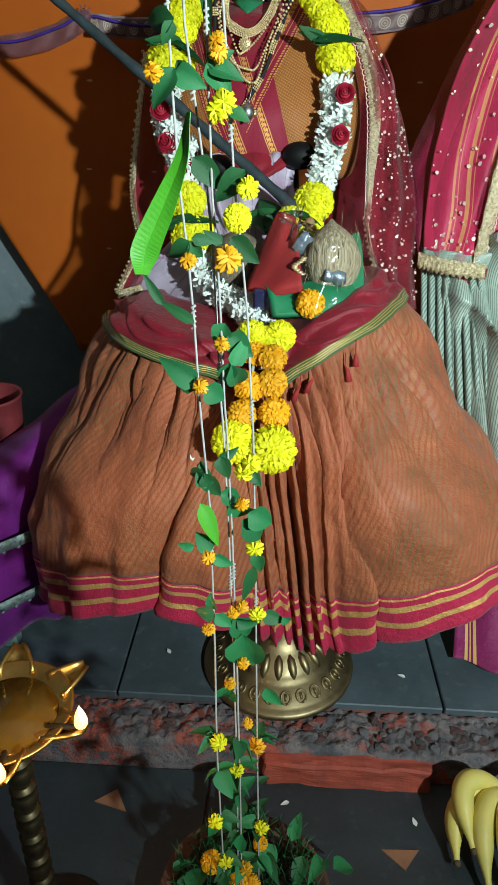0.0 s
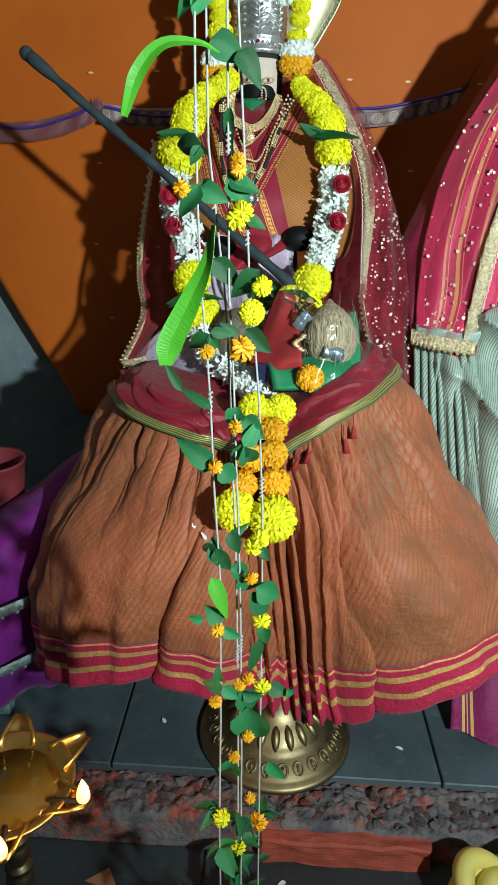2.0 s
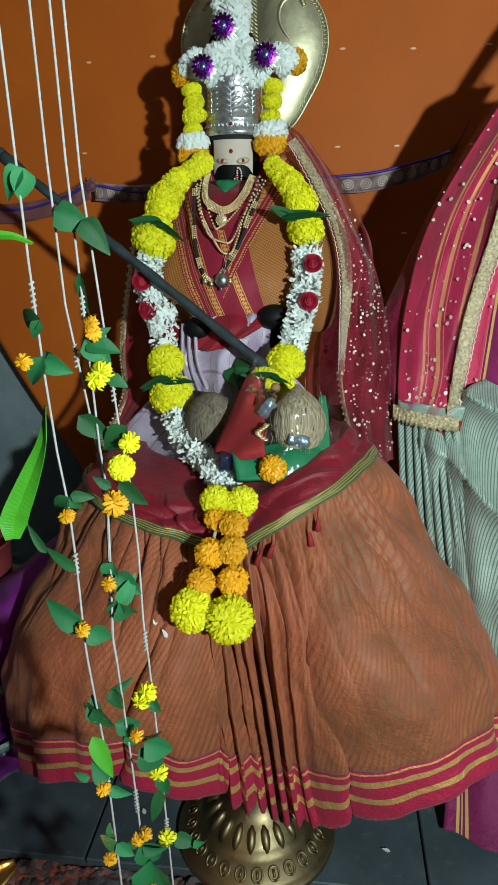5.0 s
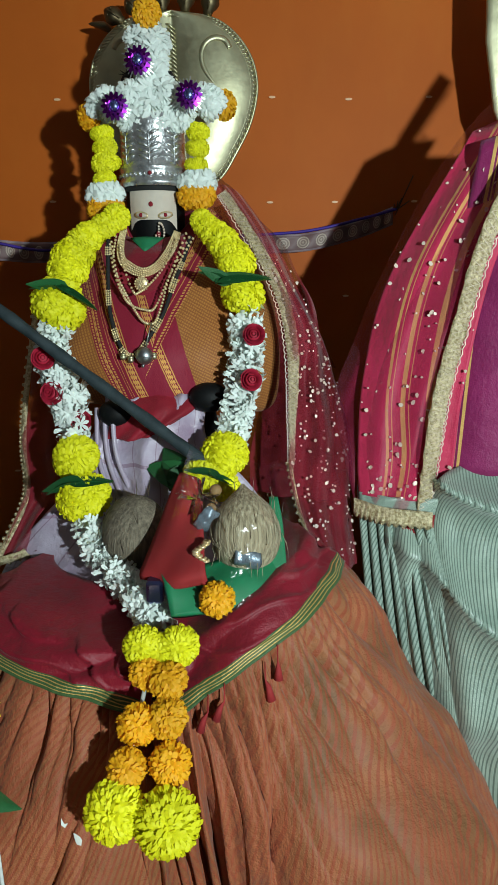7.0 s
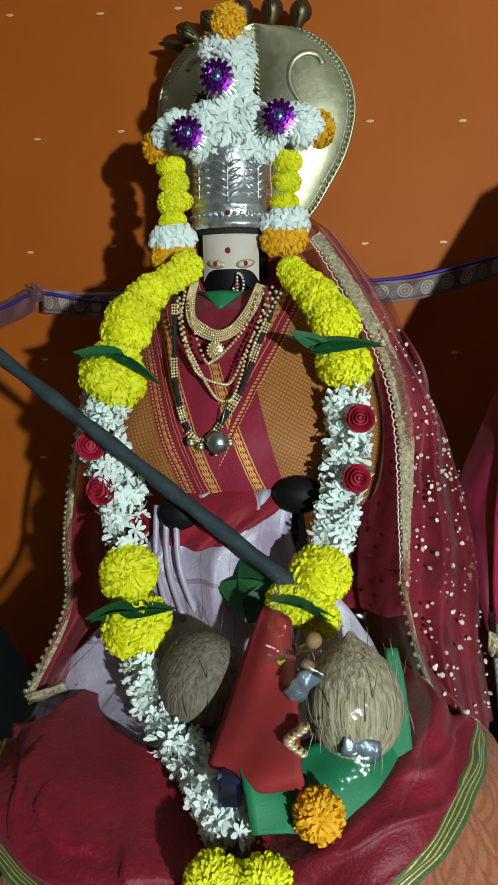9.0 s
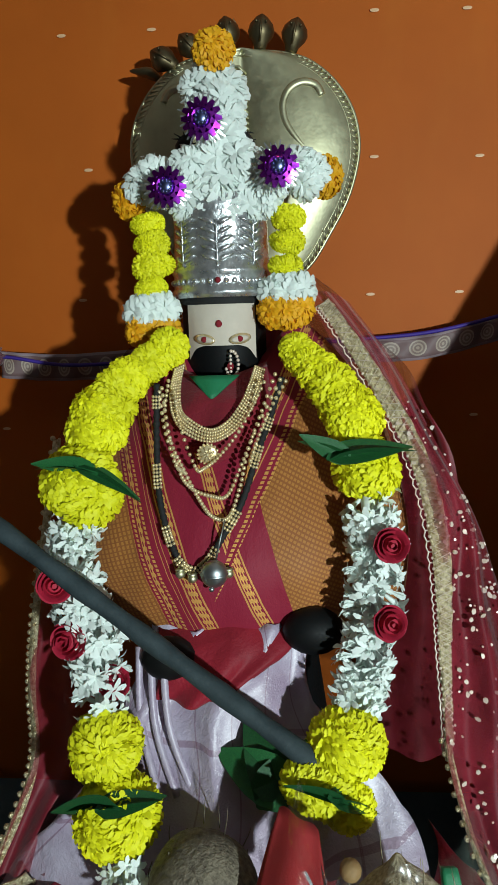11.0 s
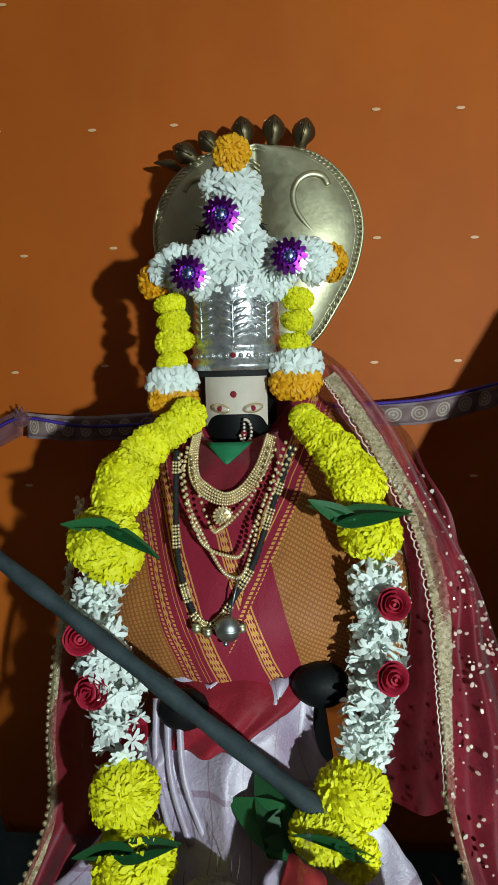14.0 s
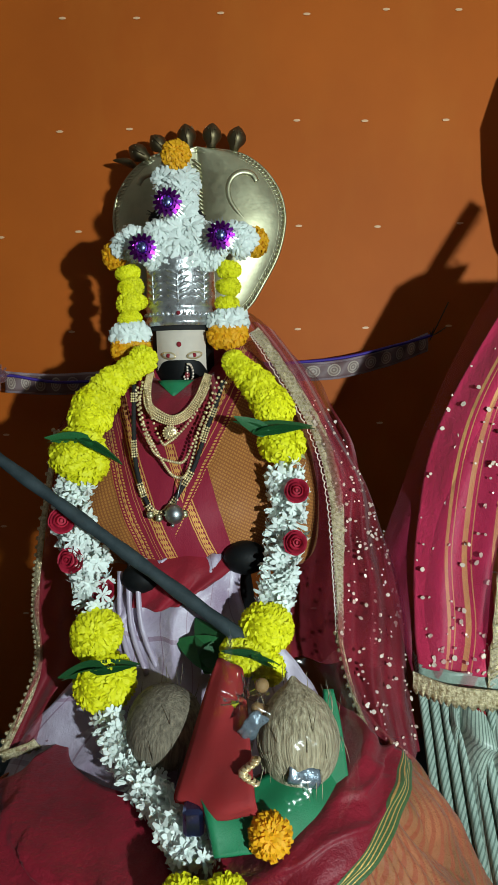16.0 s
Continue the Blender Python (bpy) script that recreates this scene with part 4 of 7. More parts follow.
    lathe(bm, [(0.006, 0), (0.008, 0.006), (0.004, 0.012), (0.006, 0.017), (0, 0.026)], 12, (-0.010, 0.004, 0.334))
    part("finial", bm, "hood", t)
    bm = bmesh.new()
    leafy = [(-0.120, 0.006, 0.285), (-0.135, 0.010, 0.296), (-0.152, 0.012, 0.300), (-0.166, 0.014, 0.302)]
    tube(bm, spline(leafy, 10), [0.004, 0.006, 0.0075, 0.008, 0.0075, 0.0065, 0.005, 0.004, 0.003, 0.001], 8)
    part("side_tongue", bm, "dark_brass", t, "small dark metal tongue")


hood()


def sari():
    """Ochre sari wrapped over the shoulders, folded across the chest, leaning back toward the neck."""
    t = thing("sari_bodice", "ochre checked sari with maroon and gold bands wrapped round the idol", "sari", (0, 1.667, 0))
    prof = [(0.05, 0.972), (0.135, 0.966), (0.182, 0.966), (0.205, 0.984), (0.213, 1.04), (0.209, 1.09), (0.202, 1.13), (0.186, 1.175), (0.166, 1.215), (0.138, 1.25), (0.110, 1.28), (0.086, 1.297), (0.070, 1.29), (0.050, 1.24)]
    rr = spline([(r, 0, z) for r, z in prof], 70)

    def folds(a, z):
        f = 1 + 0.010 * math.sin(9 * a + 22 * z) * (0.4 + 0.6 * abs(math.cos(a))) + 0.006 * math.sin(23 * a - 15 * z)
        return f

    def lean(z):
        q = max(0.0, min(1.0, (z - 1.03) / 0.19))
        return 0.070 * q * q * (3 - 2 * q)
    bm = lathe(bmesh.new(), [(max(p.x, 0.001), p.z) for p in rr], 120, (0.008, 0, 0), 1.0, 0.80, folds)
    for v in bm.verts:
        x, y, z = v.co
        if z > 1.18 and y < 0:
            front = min(1.0, -y / (0.001 + math.hypot(x, y)))
            v.co.z -= 0.62 * (z - 1.18) * front ** 2
        if z < 1.06:
            v.co.z -= 0.025 * max(0.0, min(1.0, (x - 0.09) / 0.10)) * (1.06 - z) / 0.07
        v.co.y += lean(z)
        # the thrown end lies a cloth's thickness above the rest
        if y < 0 and v.co.x + 0.29 * v.co.z > 0.3676 and v.co.x - 0.5 * v.co.z > -0.512:
            v.co.y -= 0.0035
    part("wrap", bm, "sari", t)
    # maroon cloth at the throat, with a scrap of green
    bm = sheet([[(-0.062, 0.000, 1.250), (-0.025, -0.038, 1.238), (0.010, -0.038, 1.238), (0.052, 0.000, 1.250)],
                [(-0.060, -0.070, 1.205), (-0.02, -0.090, 1.205), (0.01, -0.090, 1.205), (0.056, -0.070, 1.205)],
                [(-0.055, -0.098, 1.15), (-0.02, -0.106, 1.14), (0.010, -0.106, 1.14), (0.045, -0.098, 1.15)]], 20, 16, lambda u, v, p: p + Vector((0, 0.004 * math.sin(10 * u + 7 * v) + 0.005 * noise.noise(p * 40), 0)))
    thick(part("throat_cloth", bm, "maroon", t), 0.002)
    bm = sheet([[(-0.036, -0.050, 1.240), (-0.008, -0.062, 1.241), (0.022, -0.050, 1.240)], [(-0.012, -0.078, 1.219), (-0.008, -0.080, 1.217), (-0.004, -0.078, 1.219)]], 8, 5)
    thick(part("green_scrap", bm, "greencloth", t), 0.002)
    # tied red waist cloth
    bm = sheet([[(-0.070, -0.140, 0.992), (-0.01, -0.156, 0.992), (0.03, -0.158, 0.992), (0.085, -0.140, 0.992)],
                [(-0.066, -0.165, 0.972), (-0.01, -0.182, 0.970), (0.03, -0.184, 0.968), (0.078, -0.160, 0.970)],
                [(-0.062, -0.180, 0.950), (-0.015, -0.196, 0.948), (0.02, -0.196, 0.948), (0.060, -0.180, 0.956)],
                [(-0.066, -0.192, 0.922), (-0.030, -0.206, 0.922), (0.000, -0.206, 0.928), (0.035, -0.192, 0.944)]], 44, 24,
               lambda u, v, p: p + Vector((0, 0.005 * math.sin(17 * u + 5 * v) * v + 0.008 * noise.noise(p * 24), 0.004 * noise.noise(p * 15))))
    thick(part("waist_cloth", bm, "waistred", t), 0.003)


sari()


def lower_garments():
    t = thing("lavender_dhoti", "lavender silk lower cloth gathered over the idol's lap", "cloth", (0, 0.05, 0))

    def crease(u, v, p):
        return p + Vector((0.004 * math.sin(17 * v), -0.006 * math.sin(13 * u + 3 * v) * (0.35 + v) + 0.010 * noise.noise(p * 14) - 0.012 * (1 - abs(math.sin(9 * u + 6 * v + 2 * noise.noise(p * 8)))) ** 2, 0.004 * math.sin(19 * u)))
    rows = [[(-0.075, 1.47, 0.985), (-0.02, 1.455, 0.985), (0.04, 1.455, 0.985), (0.09, 1.47, 0.99)],
            [(-0.090, 1.45, 0.93), (-0.03, 1.43, 0.92), (0.04, 1.43, 0.92), (0.09, 1.45, 0.93)],
            [(-0.125, 1.43, 0.86), (-0.03, 1.385, 0.85), (0.05, 1.38, 0.85), (0.14, 1.42, 0.87)],
            [(-0.185, 1.42, 0.785), (-0.06, 1.34, 0.775), (0.05, 1.32, 0.775), (0.20, 1.38, 0.80)],
            [(-0.245, 1.40, 0.715), (-0.10, 1.30, 0.725), (0.02, 1.23, 0.72), (0.20, 1.27, 0.75)],
            [(-0.255, 1.30, 0.665), (-0.11, 1.17, 0.672), (0.02, 1.12, 0.672), (0.20, 1.17, 0.70)]]
    thick(part("cloth", sheet(rows, 60, 50, crease), "lavender", t), 0.003)
    bm = bmesh.new()
    for k in range(3):
        tube(bm, spline([(-0.085 + 0.014 * k, 1.445 - 0.008 * k, 0.97), (-0.082 + 0.016 * k, 1.42 - 0.006 * k, 0.90), (-0.06 + 0.018 * k, 1.385, 0.84)], 12), 0.0042, 6)
    part("pleat", bm, "lavender", t)

    # the skirt hangs from the lap over two knees: rows from the waist to the hem
    rows = [[(-0.20, 1.50, 0.70), (-0.250, 1.37, 0.708), (-0.185, 1.225, 0.702), (-0.080, 1.168, 0.682), (0.0, 1.155, 0.672), (0.05, 1.145, 0.668), (0.10, 1.155, 0.690), (0.168, 1.178, 0.732), (0.245, 1.235, 0.762), (0.278, 1.34, 0.772), (0.26, 1.50, 0.75)],
            [(-0.30, 1.42, 0.58), (-0.305, 1.28, 0.585), (-0.22, 1.17, 0.595), (-0.10, 1.11, 0.60), (0.0, 1.095, 0.59), (0.065, 1.105, 0.57), (0.13, 1.105, 0.58), (0.22, 1.115, 0.60), (0.33, 1.18, 0.61), (0.40, 1.33, 0.60), (0.40, 1.48, 0.58)],
            [(-0.36, 1.33, 0.43), (-0.352, 1.16, 0.445), (-0.265, 1.06, 0.465), (-0.13, 1.03, 0.47), (-0.01, 1.035, 0.45), (0.085, 1.085, 0.42), (0.155, 1.075, 0.42), (0.26, 1.04, 0.46), (0.40, 1.08, 0.47), (0.50, 1.22, 0.44), (0.50, 1.40, 0.42)],
            [(-0.36, 1.30, 0.16), (-0.350, 1.12, 0.225), (-0.27, 1.035, 0.262), (-0.15, 1.02, 0.275), (-0.02, 1.03, 0.268), (0.105, 1.075, 0.180), (0.18, 1.065, 0.172), (0.285, 1.03, 0.240), (0.43, 1.045, 0.305), (0.545, 1.18, 0.28), (0.54, 1.38, 0.24)]]
    nu, nv = 540, 76
    lines = [spline(r, nu + 1) for r in rows]
    base = [spline([l[i] for l in lines], nv + 1) for i in range(nu + 1)]

    def skirt(u, v, gather=1.0):
        fu, fv = min(max(u, 0.0), 1.0) * nu, min(max(v, 0.0), 1.0) * nv
        i, j = min(int(fu), nu - 1), min(int(fv), nv - 1)
        p = base[i][j].lerp(base[i + 1][j], fu - i).lerp(base[i][j + 1].lerp(base[i + 1][j + 1], fu - i), fv - j)
        th = math.radians(-125 + 250 * u)
        wob = noise.noise(Vector((th * 2.5, v * 1.2, 3)))
        soft = lambda q: abs(math.sin(q)) ** 0.6 - 0.7
        mid = math.exp(-((u - 0.525 - 0.02 * v) / 0.085) ** 4)
        amp = 0.7 + 1.1 * abs(noise.noise(Vector((th * 3.7, 7, 0))))
        # small gathers at the waist that fade, each of its own depth
        f = gather * 0.030 * amp * min(1, 7 * v) * (1 - v) ** 1.6 * soft(70 * u * (1 - 0.1 * v) + 3.0 * wob)
        f += gather * 0.012 * min(1, 9 * v) * max(0, 1 - 1.9 * v) * soft(170 * u + 5 * wob)
        # long soft folds that fan out to the hem
        f += gather * 0.034 * (0.25 + v) * (1 - 0.8 * mid) * (0.4 + amp * 0.6) * soft(17 * u + 0.9 * v + 3.5 * wob)
        # crisp creases that run down from the waist and die away at their own lengths
        long = 0.35 + 0.65 * abs(noise.noise(Vector((u * 23, 4, 2))))
        q = 44 * u * (1 - 0.06 * v) + 2.2 * noise.noise(Vector((u * 5, v * 0.8, 1)))
        f -= gather * 0.030 * amp * (1 - abs(math.sin(q))) ** 4 * min(1, 6 * v) * max(0.0, 1 - v / long)
        f += gather * 0.034 * abs(noise.noise(Vector((u * 7, v * 2, 9)))) * math.sin(math.pi * min(1, v + 0.08)) * soft(16 * u - 3.0 * v * math.copysign(1, 0.5 - u) + 2.0 * wob)
        # deep narrow pleats that hang between the knees
        q = 112 * (u - 0.525) + 1.4 * math.sin(3 * v) + 1.6 * wob
        f += gather * mid * min(1, 1.8 * v) * (0.046 * (0.7 + 0.45 * math.sin(57 * u + 1)) * soft(q) - 0.010)
        g = gather * 0.008 * mid * min(1, 1.8 * v) * math.sin(2 * q)
        f += 0.014 * noise.noise(p * 9) + 0.005 * noise.noise(p * 26)
        dz = gather * v ** 3 * (0.010 * math.sin(23 * u + 1) - 0.016 * mid * soft(q))
        s, c = math.sin(th), math.cos(th)
        return p + Vector((s * f + c * g, -c * f + s * g, dz))
    t2 = thing("idol_skirt", "ochre handloom skirt with magenta border spread round the idol", "skirt")
    bm = bmesh.new()
    uv = bm.loops.layers.uv.new("UVMap")
    vs = [[bm.verts.new(skirt(i / nu, j / nv)) for j in range(nv + 1)] for i in range(nu + 1)]
    for i in range(nu):
        for j in range(nv):
            f = bm.faces.new((vs[i][j], vs[i][j + 1], vs[i + 1][j + 1], vs[i + 1][j]))
            for lo, (a, b) in zip(f.loops, ((i, j), (i, j + 1), (i + 1, j + 1), (i + 1, j))):
                lo[uv].uv = (a / nu, b / nv)
    hem = bmesh.new()
    huv = hem.loops.layers.uv.new("UVMap")
    for f in bm.faces:
        if f.calc_center_median() and min(l[uv].uv.y for l in f.loops) > 0.845:
            g = hem.faces.new([hem.verts.new(v.co) for v in f.verts])
            for a, b in zip(g.loops, f.loops):
                a[huv].uv = b[uv].uv
            f.tag = True
    bmesh.ops.remove_doubles(hem, verts=hem.verts, dist=1e-5)
    bmesh.ops.delete(bm, geom=[f for f in bm.faces if f.tag], context="FACES")
    thick(part("gathered_cloth", bm, "skirt", t2), 0.003)
    thick(part("hem_border", hem, "skirt", t2, "magenta border with gold stripes"), 0.003)
    # lap cloth, two swags with green edges, tassels on the right
    t3 = thing("lap_cloth", "red silk lap cloth with green gold-lined border in two swags", "cloth")
    def lap(deg, w):
        """Point of the lap cloth: w runs from the lap over the skirt's top to the cloth's edge."""
        th = math.radians(deg)
        u = (deg + 125) / 250
        edge = 0.025 + 0.055 * math.exp(-((deg + 4) / 28) ** 2)
        if w < 0.3:
            p = Vector((0.03 + 0.18 * math.sin(th), 1.44 - 0.13 * math.cos(th), 0.742 + 0.05 * max(0, math.sin(th)))).lerp(skirt(u, 0.0, 0.0) + Vector((-0.05 * math.sin(th), 0.05 * math.cos(th), 0.028)), w / 0.3)
            k = 0.3 + 0.7 * w / 0.3
        else:
            k = 1
            q = (w - 0.3) / 0.7
            p = (skirt(u, 0.0, 0.0) + Vector((-0.05 * math.sin(th), 0.05 * math.cos(th), 0.028))).lerp(skirt(u, edge, 0.0), q ** 0.9)
        sag = 0.012 * abs(math.sin(5.5 * w + 0.07 * deg + 2 * noise.noise(p * 7))) ** 1.5 + 0.014 * noise.noise(p * 12) + 0.008 * (1 - abs(math.sin(9 * w - 0.11 * deg + 4 * noise.noise(p * 10)))) ** 3
        lift = k * (0.014 + sag * math.sin(math.pi * min(1, w * 1.05)))
        return p + Vector((math.sin(th) * lift, -math.cos(th) * lift, 0.5 * lift))

    flat = [[(0, 0, 0), (1, 0, 0)], [(0, 1, 0), (1, 1, 0)]]
    for lo, hi in ((-100, -7.0), (7.0, 100)):
        thick(part("swag", sheet(flat, 90, 46, lambda u, v, p: lap(lo + (hi - lo) * u, v)), "lapcloth", t3), 0.0025)
    tr = random.Random(4)
    for deg in (24, 31, 47, 52):
        p = lap(deg, 1.0) + Vector((0.004, -0.010, -0.010 - tr.uniform(0, 0.016)))
        sway = tr.uniform(-0.006, 0.006)
        bm = bmesh.new()
        tube(bm, [p + Vector((0, 0.01, 0.018)), p, p + Vector((sway, -0.004, -0.006)), p + Vector((2 * sway, -0.006, -0.008 - tr.uniform(0.010, 0.018)))], [0.0007, 0.0010, 0.0036, 0.0060], 7)
        part("tassel", bm, "redcotton", t3, "small red tassel")



lower_garments()


def trim_strip(parent, path, half, name, material, n=80, scallop=0.0, out=(0, -1, 0)):
    """Lace laid along a path, with a scalloped edge of little loops."""
    pts = spline(path, n)
    bm = bmesh.new()
    o = Vector(out)
    left, right = [], []
    for i, p in enumerate(pts):
        d = (pts[min(i + 1, n - 1)] - pts[max(i - 1, 0)]).normalized()
        s = d.cross(o).normalized()
        w = 0.004 * math.sin(i * 0.9)
        left.append(bm.verts.new(p + s * half + o * 0.002))
        right.append(bm.verts.new(p - s * half + o * (0.004 + 0.1 * w)))
        if scallop and i % 2 == 0:
            ball(bm, p + s * (half + scallop * 0.6), scallop, u=7, v=4)
            ball(bm, p - s * half * 0.55 + o * 0.003, scallop * 0.55, u=6, v=4)
    for i in range(n - 1):
        bm.faces.new((left[i], left[i + 1], right[i + 1], right[i]))
    return thick(part(name, bm, material, parent), 0.002)


def woven_lace(parent, path, wide, side=-1):
    """Gold braid of uneven width with a silver edge of looped arches along one side."""
    n = 150
    pts = spline(path, n)
    half = [v.x for v in spline([(w, 0, 0) for w in wide], n)]
    out = Vector((0.15, -1, 0.1))
    sides = []
    bm = bmesh.new()
    rows = []
    for i, p in enumerate(pts):
        d = (pts[min(i + 1, n - 1)] - pts[max(i - 1, 0)]).normalized()
        s = d.cross(out).normalized()
        sides.append(s)
        rows.append([bm.verts.new(p + s * half[i] * q + out * (0.0030 + 0.0016 * math.sin(0.8 * i + 5 * q) + 0.0035 * noise.noise(p * 60 + Vector((q, 0, 0))))) for q in (-1, -0.6, -0.2, 0.2, 0.6, 1)])
    for A, B in zip(rows, rows[1:]):
        for k in range(5):
            bm.faces.new((A[k], A[k + 1], B[k + 1], B[k]))
    thick(part("gold_lace", bm, "gold_lace", parent), 0.0016)
    flip = side if sides[n // 2].x > 0 else -side
    i = 0
    bm = bmesh.new()
    while i < n - 4:
        a, b = pts[i] + sides[i] * flip * half[i] * 0.9, pts[i + 3] + sides[i + 3] * flip * half[i + 3] * 0.9
        o = sides[i + 1] * flip * min(0.006, 0.45 * half[i])
        tube(bm, [a - 0.5 * o, a + 0.8 * o, a.lerp(b, 0.5) + 1.25 * o, b + 0.8 * o, b - 0.5 * o], 0.0010, 5)
        ball(bm, a.lerp(b, 0.5) + 0.2 * o + 0.003 * out, 0.0019, u=6, v=4)
        i += 3
    # crossing threads worked over the braid
    for phase in (0, 2):
        zig = [pts[k] + sides[k] * half[k] * 0.82 * (1 if ((k + phase) // 2) % 2 else -1) + 0.0062 * out for k in range(0, n, 2)]
        tube(bm, zig, 0.0007, 4)
    ob = part("silver_scallop", bm, "sequin", parent, "silver looped edge")
    ob["kind"] = "stuff"


def sequins(parent, rows, count, size, seed, name="sequin_spray"):
    """Many little foil flakes stuck over a cloth that runs through the rows."""
    r = random.Random(seed)
    lines = [spline(q, 30) for q in rows]
    bm = bmesh.new()
    for _ in range(count):
        u, v = r.random(), r.random()
        col = spline([l[int(u * 29)] for l in lines], 40)
        p = col[int(v * 39)] + Vector((r.uniform(-0.004, 0.004), -0.007, r.uniform(-0.006, 0.006)))
        k = size * r.choice((0.5, 0.6, 0.8, 1.0, 1.25))
        q = facing(p, (r.uniform(-0.7, 0.7), -1, r.uniform(-0.5, 0.8)), r.uniform(0, 6))
        ring = [bm.verts.new(q @ Vector((k * math.cos(a) * r.uniform(0.7, 1.1), k * math.sin(a) * r.uniform(0.7, 1.1), 0))) for a in (0, 1.05, 2.1, 3.14, 4.2, 5.2)]
        bm.faces.new(ring)
        back = [bm.verts.new(w.co + Vector((0, 0.0012, 0))) for w in ring]
        bm.faces.new(back[::-1])
        for i in range(6):
            bm.faces.new((ring[i], back[i], back[(i + 1) % 6], ring[(i + 1) % 6]))
    ob = part(name, bm, "sequin", parent, "gold sequins", smooth=False)
    ob["kind"] = "stuff"


def veils():
    t = thing("idol_veil", "sheer maroon net veil with sequins and gold lace over the idol", "veil")
    rows = [[(0.109, 1.68, 1.332), (0.13, 1.69, 1.33), (0.155, 1.72, 1.319)],
            [(0.184, 1.64, 1.22), (0.215, 1.64, 1.20), (0.249, 1.70, 1.173)],
            [(0.226, 1.57, 1.098), (0.268, 1.585, 1.08), (0.300, 1.66, 1.05)],
            [(0.235, 1.55, 0.992), (0.285, 1.54, 0.97), (0.333, 1.60, 0.95)],
            [(0.228, 1.47, 0.880), (0.285, 1.46, 0.85), (0.340, 1.51, 0.82)],
            [(0.262, 1.36, 0.764), (0.295, 1.385, 0.735), (0.335, 1.43, 0.715)]]
    fold = lambda u, v, p: p + Vector((0.004 * math.sin(20 * v), 0.010 * math.sin(15 * u + 6 * v), 0))
    part("net", sheet(rows, 30, 60, fold), "veil", t)
    # inner layer that closes the dark space behind the arm
    inner = [[(0.10, 1.74, 1.30), (0.15, 1.75, 1.31)], [(0.18, 1.74, 1.1), (0.28, 1.76, 1.1)], [(0.18, 1.68, 0.95), (0.32, 1.70, 0.95)], [(0.16, 1.56, 0.80), (0.33, 1.56, 0.78)]]
    part("net", sheet(inner, 16, 30, fold), "veil", t)
    lace = [(0.120, 1.676, 1.318), (0.1365, 1.668, 1.296), (0.175, 1.640, 1.233), (0.210, 1.612, 1.169), (0.230, 1.588, 1.112), (0.238, 1.560, 1.052), (0.238, 1.535, 0.995), (0.235, 1.515, 0.955), (0.233, 1.490, 0.907), (0.230, 1.465, 0.862)]
    wide = [0.0080, 0.0088, 0.0098, 0.0105, 0.0108, 0.0104, 0.0088, 0.0068, 0.0050, 0.0040]
    woven_lace(t, lace, wide)
    trim_strip(t, [rows[4][0], (0.24, 1.42, 0.82), rows[5][0], (0.275, 1.33, 0.735)], 0.003, "gold_lace", "gold_lace", 40, 0.0022)
    sequins(t, rows[1:], 240, 0.0028, 4)
    left = [[(-0.10, 1.71, 1.30), (-0.06, 1.73, 1.32)], [(-0.215, 1.67, 1.16), (-0.14, 1.73, 1.15)], [(-0.236, 1.61, 0.974), (-0.15, 1.66, 0.97)], [(-0.232, 1.56, 0.888), (-0.14, 1.58, 0.89)],
            [(-0.215, 1.50, 0.818), (-0.12, 1.50, 0.81)], [(-0.245, 1.42, 0.735), (-0.17, 1.45, 0.75)]]
    part("net", sheet(left, 20, 50, fold), "veil", t)
    trim_strip(t, [r[0] for r in left[1:]], 0.005, "gold_lace", "gold_lace", 90, 0.0026)
    trim_strip(t, [(-0.245, 1.42, 0.735), (-0.21, 1.43, 0.742), (-0.200, 1.435, 0.746)], 0.007, "gold_lace", "gold_lace", 10, 0.0020)
    over = [[(0.02, 1.84, 1.40), (0.10, 1.78, 1.36), (0.13, 1.74, 1.34)], [(0.10, 1.86, 1.25), (0.20, 1.80, 1.24), (0.25, 1.74, 1.20)], [(0.15, 1.86, 1.0), (0.28, 1.78, 1.0), (0.33, 1.70, 1.0)]]
    part("net", sheet(over, 20, 30, fold), "veil", t)


veils()


